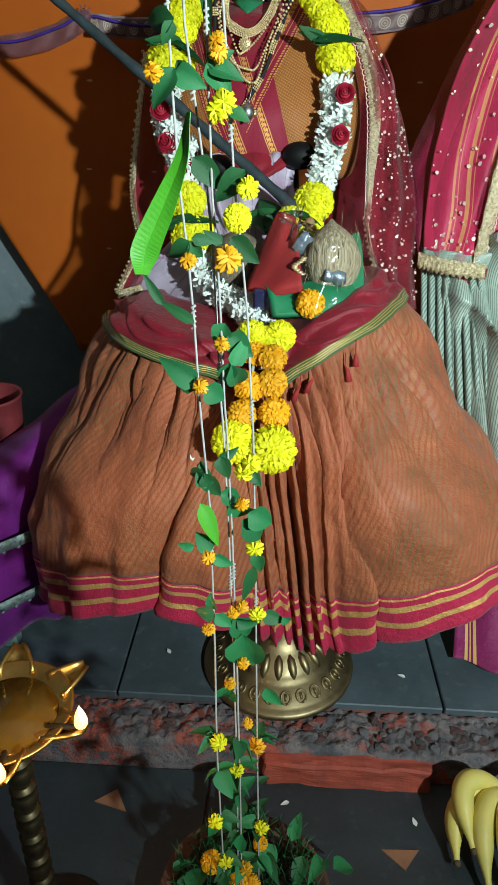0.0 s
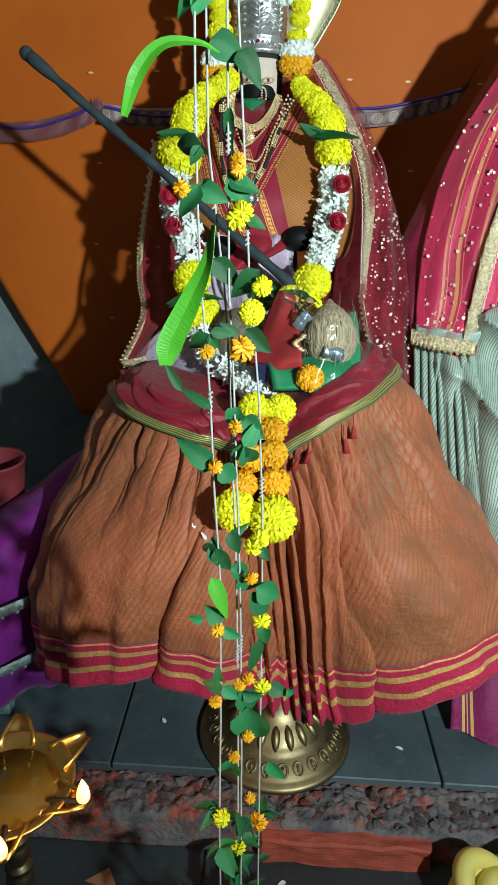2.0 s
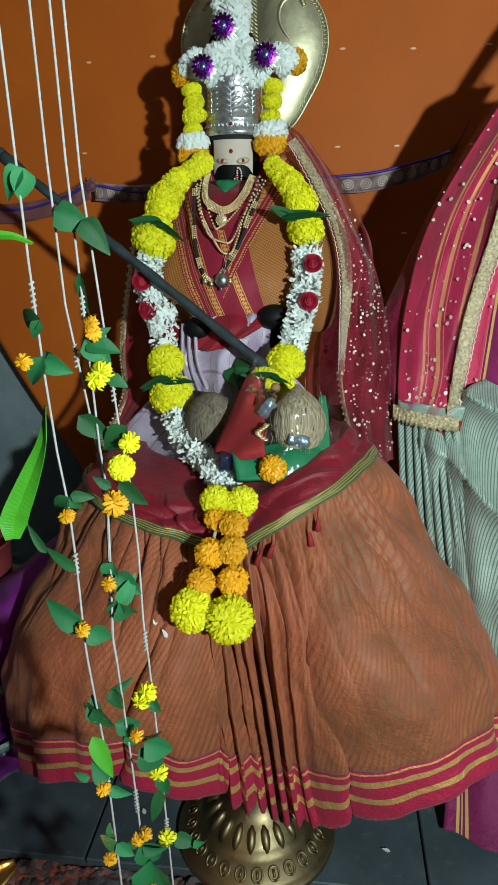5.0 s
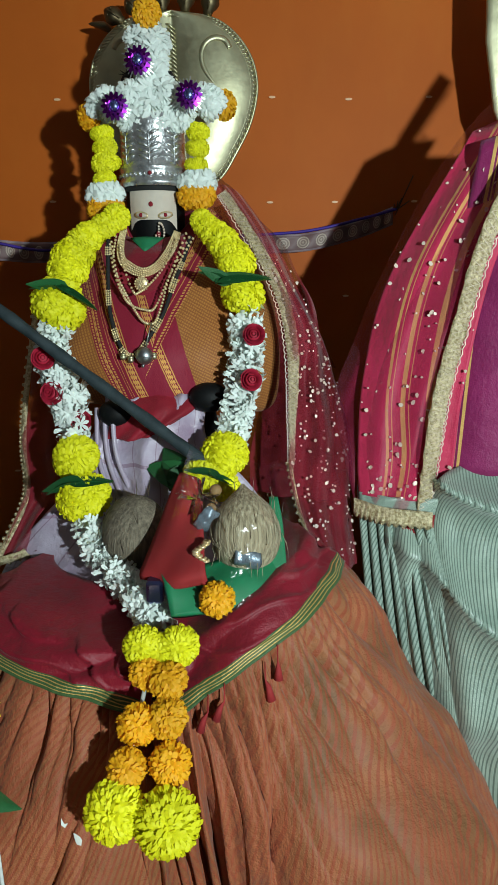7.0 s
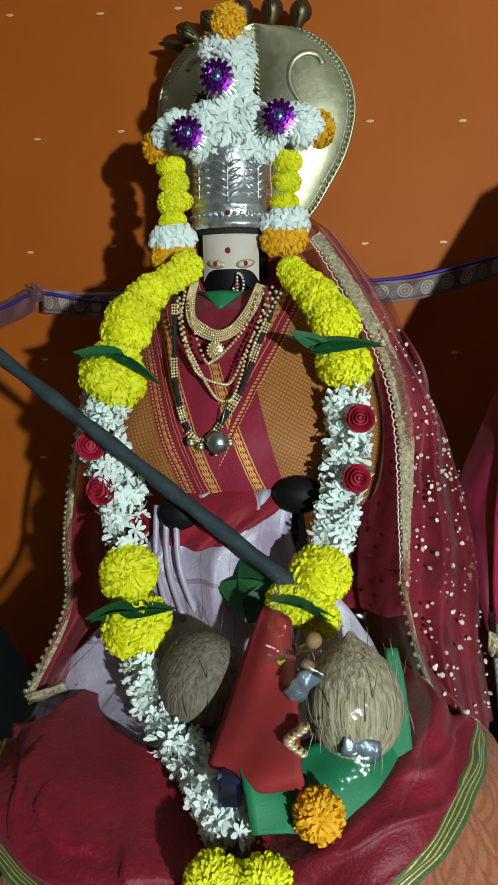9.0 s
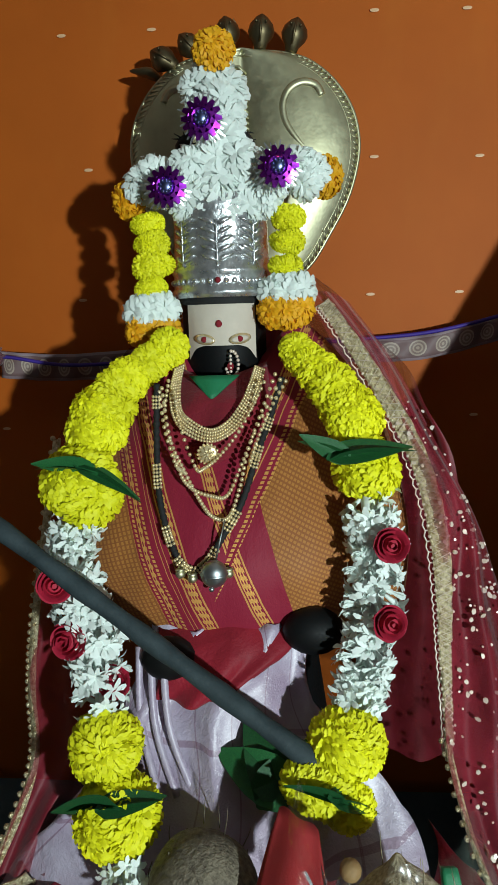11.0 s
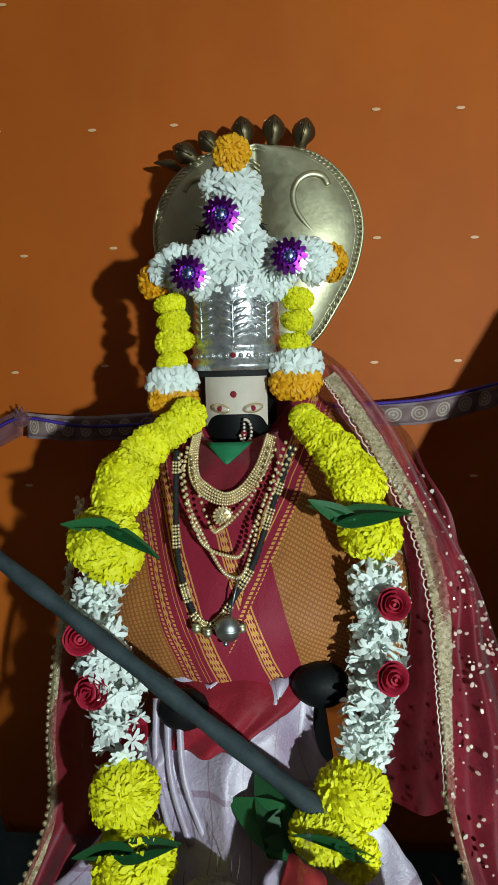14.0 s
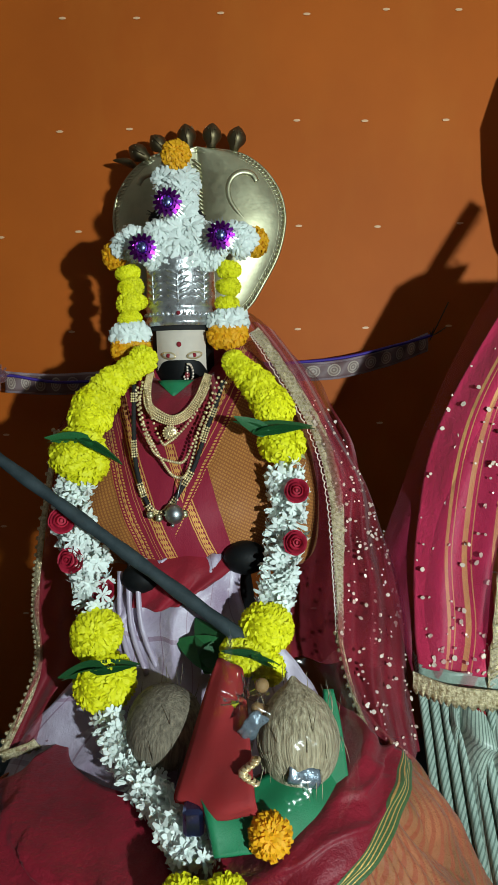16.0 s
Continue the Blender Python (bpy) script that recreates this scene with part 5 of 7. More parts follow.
# ---- flowers on the idol ----
def main_garland():
    t = thing("neck_garland", "long flower garland of yellow, white and orange blooms round the neck", "garland")
    whole = lambda kind, width: ((0.0, 1.0, kind, width),)
    for path, kind, width in (
            # one side, from the neck down
            ([(-0.052, 1.622, 1.277), (-0.072, 1.610, 1.260), (-0.092, 1.600, 1.246)], "mum", 0.040),
            ([(-0.092, 1.600, 1.246), (-0.106, 1.592, 1.235), (-0.118, 1.582, 1.223)], "mum", 0.049),
            ([(-0.121, 1.580, 1.218), (-0.128, 1.570, 1.199), (-0.132, 1.560, 1.180)], "mum", 0.070),
            ([(-0.137, 1.547, 1.148), (-0.142, 1.538, 1.133), (-0.146, 1.530, 1.117)], "mum", 0.094),
            ([(-0.148, 1.522, 1.100), (-0.152, 1.500, 1.062), (-0.136, 1.477, 1.026), (-0.120, 1.462, 0.992), (-0.110, 1.442, 0.938)], "buds", 0.057),
            ([(-0.109, 1.434, 0.922), (-0.105, 1.428, 0.908), (-0.100, 1.420, 0.893)], "mum", 0.076),
            ([(-0.095, 1.406, 0.862), (-0.091, 1.398, 0.846), (-0.088, 1.390, 0.830)], "mum", 0.082),
            ([(-0.084, 1.380, 0.815), (-0.066, 1.350, 0.790), (-0.040, 1.320, 0.770), (-0.006, 1.280, 0.760), (0.020, 1.245, 0.754), (0.036, 1.220, 0.742)], "buds", 0.052),
            # the other side
            ([(0.082, 1.622, 1.270), (0.094, 1.612, 1.256), (0.107, 1.602, 1.243)], "mum", 0.039),
            ([(0.107, 1.602, 1.243), (0.119, 1.590, 1.231), (0.130, 1.580, 1.218)], "mum", 0.049),
            ([(0.134, 1.577, 1.212), (0.142, 1.568, 1.200), (0.148, 1.560, 1.187)], "mum", 0.064),
            ([(0.152, 1.548, 1.156), (0.155, 1.540, 1.144), (0.157, 1.534, 1.133)], "mum", 0.074),
            ([(0.158, 1.526, 1.116), (0.161, 1.505, 1.070), (0.156, 1.480, 1.018), (0.147, 1.462, 0.976), (0.137, 1.446, 0.935)], "buds", 0.056),
            ([(0.134, 1.434, 0.924), (0.128, 1.428, 0.911), (0.123, 1.421, 0.897)], "mum", 0.078),
            ([(0.078, 1.408, 0.886), (0.103, 1.404, 0.877), (0.128, 1.400, 0.863)], "mum", 0.046)):
        strand(t, path, whole(kind, width))
    for p, s in (((0.172, 1.474, 1.087), 0.031), ((0.166, 1.445, 1.021), 0.031), ((-0.140, 1.446, 1.004), 0.034), ((-0.154, 1.458, 1.056), 0.032), ((-0.100, 1.446, 0.960), 0.031)):
        put("rose", ROSE, facing(p, FRONT + Vector((rng.uniform(-0.3, 0.3), 0, 0)), rng.uniform(0, 6), s), t)
    # tails over the lap
    for path, plan in (([(0.040, 1.165, 0.735), (0.036, 1.140, 0.710), (0.030, 1.105, 0.680), (0.024, 1.080, 0.655), (0.018, 1.062, 0.630)], ((0.10, 1.0, "marigold", 0.042),)),
                       ([(0.060, 1.170, 0.743), (0.063, 1.135, 0.715), (0.064, 1.110, 0.690), (0.067, 1.085, 0.660), (0.072, 1.060, 0.630)], ((0.14, 1.0, "marigold", 0.042),))):
        strand(t, path, plan)
    for x, z in ((0.030, 0.740), (0.052, 0.730), (0.074, 0.740)):
        put("chrysanthemum", MUM[2], facing((x, 1.160, z), (4 * (x - 0.05), -1, 0.5), 10 * x, 0.047), t)
    put("chrysanthemum", MUM[0], facing((0.010, 1.040, 0.612), (-0.1, -1, 0.55), 1, 0.062), t)
    put("chrysanthemum", MUM[1], facing((0.069, 1.030, 0.606), (0.1, -1, 0.5), 2, 0.068), t)
    # leaf collars between the flower blocks: a leaf to each side, bent round the strand
    for (x, y, z), reach in (((-0.126, 1.498, 1.160), ((-0.056, 0.012, 0.010, 0.4), (0.054, 0.006, -0.026, -0.5))), ((0.128, 1.500, 1.170), ((-0.040, 0.012, 0.020, 0.9), (0.072, 0.018, 0.012, -0.3))),
                             ((-0.092, 1.372, 0.881), ((-0.055, 0.020, -0.014, 0.5), (0.050, 0.016, 0.004, -0.4))), ((0.112, 1.374, 0.890), ((-0.045, 0.014, 0.010, 0.3), (0.040, 0.020, -0.022, -0.4)))):
        for dx, dy, dz, roll in reach:
            d = Vector((dx, dy, dz))
            for turn in (0.0, 0.9):
                q = d.to_track_quat("Y", "Z").to_matrix().to_4x4()
                put("leaf", LONG_LEAF, Matrix.Translation(Vector((x, y + 0.004 * turn, z - 0.003 * turn)) - 0.22 * d) @ q @ Matrix.Rotation(0.8 + roll - turn, 4, "Y") @ Matrix.Diagonal((1.7 * d.length, 1.22 * d.length, d.length, 1)), t)


main_garland()


def head_flowers():
    t = thing("crown_flowers", "white and yellow flower ornament with purple rosettes over the crown", "garland")
    for x, z, s in ((-0.001, 1.574, 0.050), (0.014, 1.560, 0.046), (-0.018, 1.562, 0.044), (0.003, 1.545, 0.048), (0.014, 1.528, 0.042), (0.010, 1.505, 0.046), (-0.086, 1.460, 0.046), (-0.072, 1.470, 0.040), (-0.066, 1.452, 0.042),
                    (-0.028, 1.474, 0.046), (0.000, 1.482, 0.052), (0.026, 1.478, 0.050), (0.046, 1.470, 0.044), (0.094, 1.474, 0.044), (0.108, 1.466, 0.042), (0.100, 1.452, 0.038), (-0.028, 1.450, 0.048), (0.000, 1.456, 0.054), (0.030, 1.452, 0.052), (0.056, 1.448, 0.046),
                    (-0.036, 1.434, 0.038), (-0.014, 1.432, 0.044), (0.010, 1.430, 0.046), (0.034, 1.432, 0.044), (0.056, 1.434, 0.036)):
        put("white_flower", rng.choice(WHITE_MUM), facing((x, 1.660 + 0.36 * max(0, z - 1.49) + 1.6 * (x - 0.005) ** 2 + rng.uniform(-0.006, 0.008), z), (rng.uniform(-0.4, 0.4), -1, rng.uniform(-0.2, 0.5)), rng.uniform(0, 6), s), t)
    put("marigold", MARI[0], facing((0.001, 1.672, 1.598), (0, -1, 0.4), 0, 0.046), t)
    put("marigold", MARI[1], facing((-0.108, 1.690, 1.446), (-0.7, -1, 0), 0, 0.044), t)
    put("marigold", MARI[2], facing((0.126, 1.700, 1.464), (0.9, -1, 0), 0, 0.046), t)
    for s in (-1, 1):
        bm = bmesh.new()
        tube(bm, spline([(0.026 * s - 0.003, 1.700, 1.482), (0.036 * s - 0.003, 1.690, 1.500), (0.028 * s - 0.003, 1.690, 1.518)], 8), [0.008, 0.011, 0.012, 0.012, 0.011, 0.009, 0.006, 0.003], 8)
        for k in range(16):
            a, q = 0.8 * k, k / 15
            c = Vector((0.033 * s - 0.003, 1.690, 1.488 + 0.028 * q))
            tube(bm, [c, c + Vector((0.016 * math.cos(a), -0.012, 0.010 * math.sin(a)))], [0.0016, 0.0004], 4)
        part("black_tuft", bm, "black_thread", t)
    for (x, y, z) in ((-0.009, 1.618, 1.512), (-0.051, 1.622, 1.446), (0.071, 1.622, 1.462)):
        bm, fringe = bmesh.new(), bmesh.new()
        for k in range(30):
            a = 2 * math.pi * k / 30
            d = Vector((math.cos(a), 0, math.sin(a)))
            petal(fringe, d * 0.006 + Vector((0, 0.004, 0)), d * rng.uniform(0.022, 0.030) + Vector((0, 0.002, 0)), 0.003, Vector((0, -1, 0)))
        for ring, (n, r, w, deep) in enumerate(((14, 0.022, 0.008, 0.0), (11, 0.015, 0.007, -0.004))):
            for k in range(n):
                a = 2 * math.pi * (k + 0.5 * ring) / n
                d = Vector((math.cos(a), 0, math.sin(a)))
                petal(bm, d * 0.003 + Vector((0, deep, 0)), d * r + Vector((0, deep - 0.003, 0)), w, Vector((0, -1, 0)))
        ro = part("foil_rosette", bm, "foil_purple", t, "purple foil rosette with blue centre", smooth=False)
        ro.location = (x, y, z)
        part("tinsel_fringe", fringe, "silver", ro, "silver tinsel fringe", smooth=False)
        bm = bmesh.new()
        ball(bm, (0, -0.005, 0), 0.0085, 1, 0.6, 1, 14, 8)
        for k in range(9):
            a = 2 * math.pi * k / 9
            ball(bm, (0.006 * math.cos(a), -0.009, 0.006 * math.sin(a)), 0.0018, u=6, v=4)
        part("centre", bm, "foil_blue", ro, "blue beaded centre")
    for path, ends in (((( -0.083, 1.665, 1.414, 0.038), (-0.079, 1.660, 1.392, 0.044), (-0.079, 1.660, 1.367, 0.050), (-0.083, 1.660, 1.340, 0.038)), ((-0.083, 1.658, 1.314), (-0.082, 1.656, 1.291))),
                       (((0.081, 1.665, 1.416, 0.040), (0.079, 1.660, 1.388, 0.041), (0.077, 1.660, 1.360, 0.038)), ((0.078, 1.658, 1.332), (0.076, 1.656, 1.311)))):
        bm = bmesh.new()
        tube(bm, [Vector(p[:3]) + Vector((0, 0.006, 0)) for p in path] + [Vector(ends[1])], 0.0016, 5)
        part("thread", bm, "thread", t)
        for x, y, z, s in path:
            for a in (-1.0, 0.0, 1.0):
                put("chrysanthemum", rng.choice(MUM), Matrix.Translation((x + 0.006 * a, y + 0.002 * abs(a), z)) @ Matrix.Diagonal((1, 1, 0.60, 1)) @ facing((0, 0, 0), (0.9 * a, -1, rng.uniform(-0.2, 0.2)), rng.uniform(0, 6), s * rng.uniform(0.80, 0.88)), t)
        for (x, y, z), stock_list, name, s in ((ends[0], WHITE_MUM, "white_flower", 0.042), (ends[1], MARI, "marigold", 0.041)):
            for dx in (-0.014, 0.0, 0.014):
                put(name, rng.choice(stock_list), facing((x + dx, y - 0.004 + 8 * dx * dx, z + rng.uniform(-0.002, 0.002)), (dx * 40, -1, 0.1), rng.uniform(0, 6), s * (1.0 if dx else 1.08)), t)


head_flowers()


def bead_chain(parent, path, r, count, name, material):
    bm = bmesh.new()
    for p in spline(path, count):
        ball(bm, p, r, u=8, v=6)
    return part(name, bm, material, parent)


def necklaces():
    def laid(points):
        """On the chest: x, z pairs given their depth by the sari's lean."""
        return [(x, 1.500 + 0.075 * max(0, min(1, (z - 1.05) / 0.17)) ** 1.3 + 0.9 * x * x, z) for x, z in points]

    def counted(path, gap):
        pts = spline(path, 80)
        return max(4, int(sum((b - a).length for a, b in zip(pts, pts[1:])) / gap))
    t = thing("gold_choker", "broad gold bead choker with a round pendant", "necklace")
    base = [(-0.050, 1.610, 1.249), (-0.0525, 1.590, 1.228), (-0.049, 1.572, 1.205), (-0.035, 1.558, 1.187), (-0.009, 1.552, 1.177), (0.014, 1.556, 1.184), (0.033, 1.570, 1.203), (0.044, 1.590, 1.223), (0.050, 1.610, 1.246)]
    for k in range(5):
        f = 1 - 0.046 * k
        path = [((x + 0.002) * f - 0.002, y - 0.004 + 0.0012 * k, z + 0.0030 * k * (1 if abs(x) < 0.045 else 0.3)) for x, y, z in base]
        bead_chain(t, path, 0.0018, counted(path, 0.0033), "choker_band", "gold")
    bm = bmesh.new()
    ball(bm, (-0.009, 1.541, 1.165), 0.0105, 1, 0.25, 1, 20, 10)
    for k in range(16):
        a = 2 * math.pi * k / 16
        ball(bm, (-0.009 + 0.0108 * math.cos(a), 1.540, 1.165 + 0.0108 * math.sin(a)), 0.0017, u=6, v=4)
        if k % 2:
            tube(bm, [(-0.009, 1.5375, 1.165), (-0.009 + 0.008 * math.cos(a), 1.5380, 1.165 + 0.008 * math.sin(a))], 0.0010, 5)
    ball(bm, (-0.009, 1.537, 1.165), 0.0022, u=8, v=6)
    part("pendant", bm, "gold", t)
    t = thing("pearl_chains", "gold and pearl bead chains in loops over the chest", "necklace")
    for pts, r in (([(-0.052, 1.240), (-0.056, 1.203), (-0.040, 1.152), (-0.026, 1.133), (-0.004, 1.125), (0.012, 1.126), (0.027, 1.156), (0.043, 1.194), (0.063, 1.244)], 0.0023),
                   ([(-0.060, 1.232), (-0.050, 1.181), (-0.034, 1.150), (-0.018, 1.123), (-0.004, 1.106), (0.013, 1.105), (0.025, 1.134), (0.036, 1.176), (0.068, 1.238)], 0.0024),
                   ([(-0.046, 1.228), (-0.040, 1.195), (-0.022, 1.153), (-0.012, 1.152), (0.006, 1.166), (0.028, 1.193), (0.051, 1.236)], 0.0022),
                   ([(-0.063, 1.228), (-0.056, 1.190), (-0.043, 1.156), (-0.034, 1.148)], 0.0024), ([(0.074, 1.236), (0.056, 1.206), (0.044, 1.180), (0.036, 1.158)], 0.0023)):
        path = [Vector(p) - Vector((0, 0.006, 0)) for p in laid(pts)]
        bead_chain(t, path, r, counted(path, 2.35 * r), "chain", "gold")
    t = thing("black_bead_necklace", "black bead necklace with gold beads and a silver pendant", "necklace")
    left = laid([(-0.066, 1.236), (-0.065, 1.175), (-0.060, 1.123), (-0.048, 1.082), (-0.036, 1.060), (-0.022, 1.052)])
    right = laid([(0.070, 1.240), (0.058, 1.202), (0.044, 1.167), (0.027, 1.119), (0.009, 1.089), (-0.008, 1.064), (-0.022, 1.052)])
    for path, marks in ((left, (0.06, 0.30, 0.34, 0.56, 0.60, 0.80, 0.84, 0.92)), (right, (0.22, 0.34, 0.38, 0.58, 0.62, 0.80, 0.86, 0.92))):
        pts = spline(path, 120)
        bm = bmesh.new()
        tube(bm, [p + Vector((0, -0.002, 0)) for p in pts], [0.0034 + 0.0005 * math.sin(2.1 * k) for k in range(120)], 8)
        part("black_cord", bm, "black_thread", t)
        for q in marks:
            k = int(q * 118)
            d = (pts[k + 1] - pts[k]).normalized()
            s = d.cross(Vector((0, -1, 0))).normalized()
            bm = bmesh.new()
            for row in (-1.5, -0.5, 0.5, 1.5):
                for col in (-1, 0, 1):
                    ball(bm, pts[k] + d * 0.0040 * row + s * 0.0033 * col + Vector((0, -0.0058 + 0.0012 * abs(col), 0)), 0.0018, u=7, v=5)
            part("gold_spacer", bm, "gold", t)
    for x, z in ((-0.036, 1.053), (-0.024, 1.048), (0.013, 1.053)):
        bm = bmesh.new()
        ball(bm, (x, 1.490, z), 0.0052)
        lathe(bm, [(0.0030, 0.004), (0.0056, 0.0055), (0.0030, 0.007)], 12, (x, 1.490, z - 0.001))
        part("gold_cup", bm, "hood", t)
    bm = bmesh.new()
    ball(bm, (-0.001, 1.484, 1.055), 0.0138, 1, 0.9, 1.02, 24, 16)
    lathe(bm, [(0.0139, -0.0012), (0.0146, 0), (0.0139, 0.0012)], 24, (-0.001, 1.484, 1.055), 1, 0.9)
    ball(bm, (-0.004, 1.482, 1.0395), 0.003)
    tube(bm, [(0.001, 1.488, 1.068), (0.006, 1.494, 1.090), (0.010, 1.502, 1.105)], 0.0010, 5)
    part("silver_pendant", bm, "pewter", t)
    t = thing("nose_ring", "small pearl nose ornament on the idol's face", "jewel")
    bm = bmesh.new()
    for k in range(14):
        a = math.radians(95 - 19.5 * k)
        ball(bm, (0.0115 + 0.0075 * math.cos(a), 1.6425, 1.2505 + 0.0150 * math.sin(a)), 0.0021, u=8, v=5)
    for k in range(5):
        ball(bm, (0.0100, 1.6415, 1.260 - 0.0045 * k), 0.0019, u=8, v=5)
    part("pearls", bm, "sequin", t)
    bm = bmesh.new()
    ball(bm, (0.0095, 1.642, 1.248), 0.0042, 1, 0.5, 1.2, 10, 8)
    part("red_stone", bm, "kumkum", t, "dark red stone")


necklaces()


def staff():
    t = thing("staff", "black wooden staff with rounded end leaning across the idol", "staff")
    a, b = Vector((-0.406, 1.459, 1.285)), Vector((0.118, 1.405, 0.882))
    bm = bmesh.new()
    n = 30
    pts = [a.lerp(b, k / (n - 1)) for k in range(n)]
    tube(bm, pts, [0.0078 + (0.003 if k < 3 else 0) + 0.0010 * math.sin(k * 1.7) + 0.0022 * k / n for k in range(n)], 12)
    part("shaft", bm, "black_wood", t)
    bm = bmesh.new()
    ball(bm, a, 0.0125)
    part("knob", bm, "black_wood", t)


staff()


# ---- offerings on the lap ----
def coconut(at, size, turn, label, hair, husk):
    t = thing("coconut", label, "coconut", at)
    t.rotation_euler = turn
    bm = bmesh.new()
    prof = [(0, 1.0), (0.22, 0.96), (0.5, 0.80), (0.74, 0.5), (0.86, 0.12), (0.84, -0.25), (0.66, -0.65), (0.40, -0.92), (0.16, -1.10), (0.05, -1.22), (0, -1.24)]
    rr = spline([(r, 0, z) for r, z in prof], 34)
    lathe(bm, [(max(0.0, p.x) * size * 0.98, p.z * size) for p in rr], 40, shape=lambda a, z: 1 + 0.03 * math.cos(3 * a) + 0.02 * noise.noise(Vector((3 * math.cos(a), 3 * math.sin(a), z * 40))))
    part("husk", bm, husk, t)
    bm = bmesh.new()
    r = random.Random(hair)
    for _ in range(hair):
        z = r.uniform(-1.0, 0.9)
        a = r.uniform(0, 6.3)
        q = 0.86 * math.sqrt(max(0.05, 1 - z * z)) + 0.02
        p = Vector((q * math.cos(a), q * math.sin(a), z)) * size
        d = Vector((r.uniform(-0.2, 0.2), r.uniform(-0.2, 0.2), r.choice((1, -1)))) * 0.5 * size
        o = p.normalized() * 0.06 * size
        tube(bm, [p, p + d * 0.5 + o, p + d + o * r.uniform(-0.3, 1.2)], [0.0006, 0.0005, 0.0002], 3)
    ob = part("fibres", bm, husk, t)
    ob["kind"] = "stuff"
    return t


coconut((-0.008, 1.352, 0.812), 0.058, (0.30, 0.10, 0.2), "brown husked coconut lying on the lap", 40, "brown_coconut")
coconut((0.156, 1.285, 0.832), 0.057, (2.8, 0.10, 0.4), "pale hairy coconut inside a clear plastic bag", 80, "coconut")


def offering_bag():
    t = thing("red_cloth", "folded red cotton cloth beside the coconut", "cloth")
    rows = [[(0.062, 1.353, 0.9), (0.078, 1.343, 0.9), (0.094, 1.333, 0.893)], [(0.042, 1.305, 0.852), (0.07, 1.280, 0.857), (0.1, 1.270, 0.857)], [(0.02, 1.248, 0.806), (0.06, 1.218, 0.812), (0.105, 1.207, 0.822)], [(0.018, 1.242, 0.788), (0.06, 1.212, 0.79), (0.108, 1.202, 0.797)]]
    thick(part("cloth", sheet(rows, 14, 20, lambda u, v, p: p + Vector((0, 0.003 * math.sin(9 * u + 6 * v), 0.003 * math.sin(8 * v)))), "redcotton", t), 0.006)
    t = thing("green_cloth", "folded green cloth in the offering bag", "cloth")
    rows = [[(0.045, 1.229, 0.8), (0.1, 1.254, 0.8), (0.16, 1.293, 0.81), (0.2, 1.321, 0.835)], [(0.055, 1.205, 0.785), (0.11, 1.215, 0.785), (0.17, 1.244, 0.79), (0.208, 1.274, 0.79)], [(0.062, 1.190, 0.765), (0.11, 1.195, 0.76), (0.17, 1.215, 0.758), (0.21, 1.235, 0.762)]]
    thick(part("cloth", sheet(rows, 24, 14, lambda u, v, p: p + Vector((0, 0, 0.003 * math.sin(10 * u + 5 * v)))), "greencloth", t), 0.016)
    rows = [[(0.19, 1.324, 0.872), (0.202, 1.324, 0.872)], [(0.19, 1.301, 0.84), (0.208, 1.301, 0.84)], [(0.185, 1.260, 0.785), (0.212, 1.260, 0.785)]]
    thick(part("fold", sheet(rows, 6, 12), "greencloth", t), 0.012)
    bm = bmesh.new()
    box(bm, (0.028, 1.210, 0.768), (0.05, 1.244, 0.8), 0.004)
    tt = tagged(part("dark_packet", bm, "foil_blue", smooth=False), "small dark violet foil packet", "packet")
    t = thing("plastic_bag", "clear crumpled plastic bag round the offerings", "bag")
    rows = [[(0.075, 1.335, 0.945), (0.12, 1.255, 0.95), (0.17, 1.255, 0.945), (0.222, 1.336, 0.925)], [(0.06, 1.289, 0.87), (0.115, 1.204, 0.865), (0.175, 1.204, 0.865), (0.228, 1.290, 0.85)], [(0.035, 1.214, 0.8), (0.11, 1.165, 0.785), (0.18, 1.190, 0.785), (0.226, 1.244, 0.79)], [(0.03, 1.195, 0.745), (0.11, 1.165, 0.742), (0.17, 1.190, 0.745), (0.225, 1.230, 0.757)]]
    ob = part("film", sheet(rows, 30, 30, lambda u, v, p: p + 0.010 * noise.noise_vector(p * 30)), "bag", t)
    ob.visible_shadow = False
    # its gathered neck
    bm = bmesh.new()
    lathe(bm, [(0.024, -0.024), (0.013, -0.010), (0.006, 0.0), (0.010, 0.008), (0.019, 0.020)], 36, (0, 0, 0), shape=lambda a, z: 1 + 0.22 * math.sin(7 * a + 40 * z) + 0.12 * math.sin(13 * a))
    ob = part("gathered_neck", bm, "bag", t, "twisted neck of the clear bag")
    ob.matrix_local = Matrix.Translation((0.094, 1.262, 0.896)) @ Matrix.Rotation(-0.5, 4, "Y") @ Matrix.Rotation(0.4, 4, "X")
    ob.visible_shadow = False
    bm = bmesh.new()
    for (x, y, z, r) in ((0.116, 1.298, 0.893, 0.0085), (0.110, 1.284, 0.872, 0.0075)):
        ball(bm, (x, y, z), r)
    tagged(part("betel_nuts", bm, "nut"), "dried betel nuts in the bag", "nut")
    bm = bmesh.new()
    for k in range(9):
        a = 0.7 * k
        lathe(bm, [(0.003, 0), (0.0055, 0.001), (0.0055, 0.003), (0.003, 0.004)], 10, (0.100 + 0.007 * math.cos(a), 1.222 - 0.002 * k * 0.3, 0.848 - 0.003 * k))
    tagged(part("bangles", bm, "gold"), "little gold bangles in the bag", "bangle")
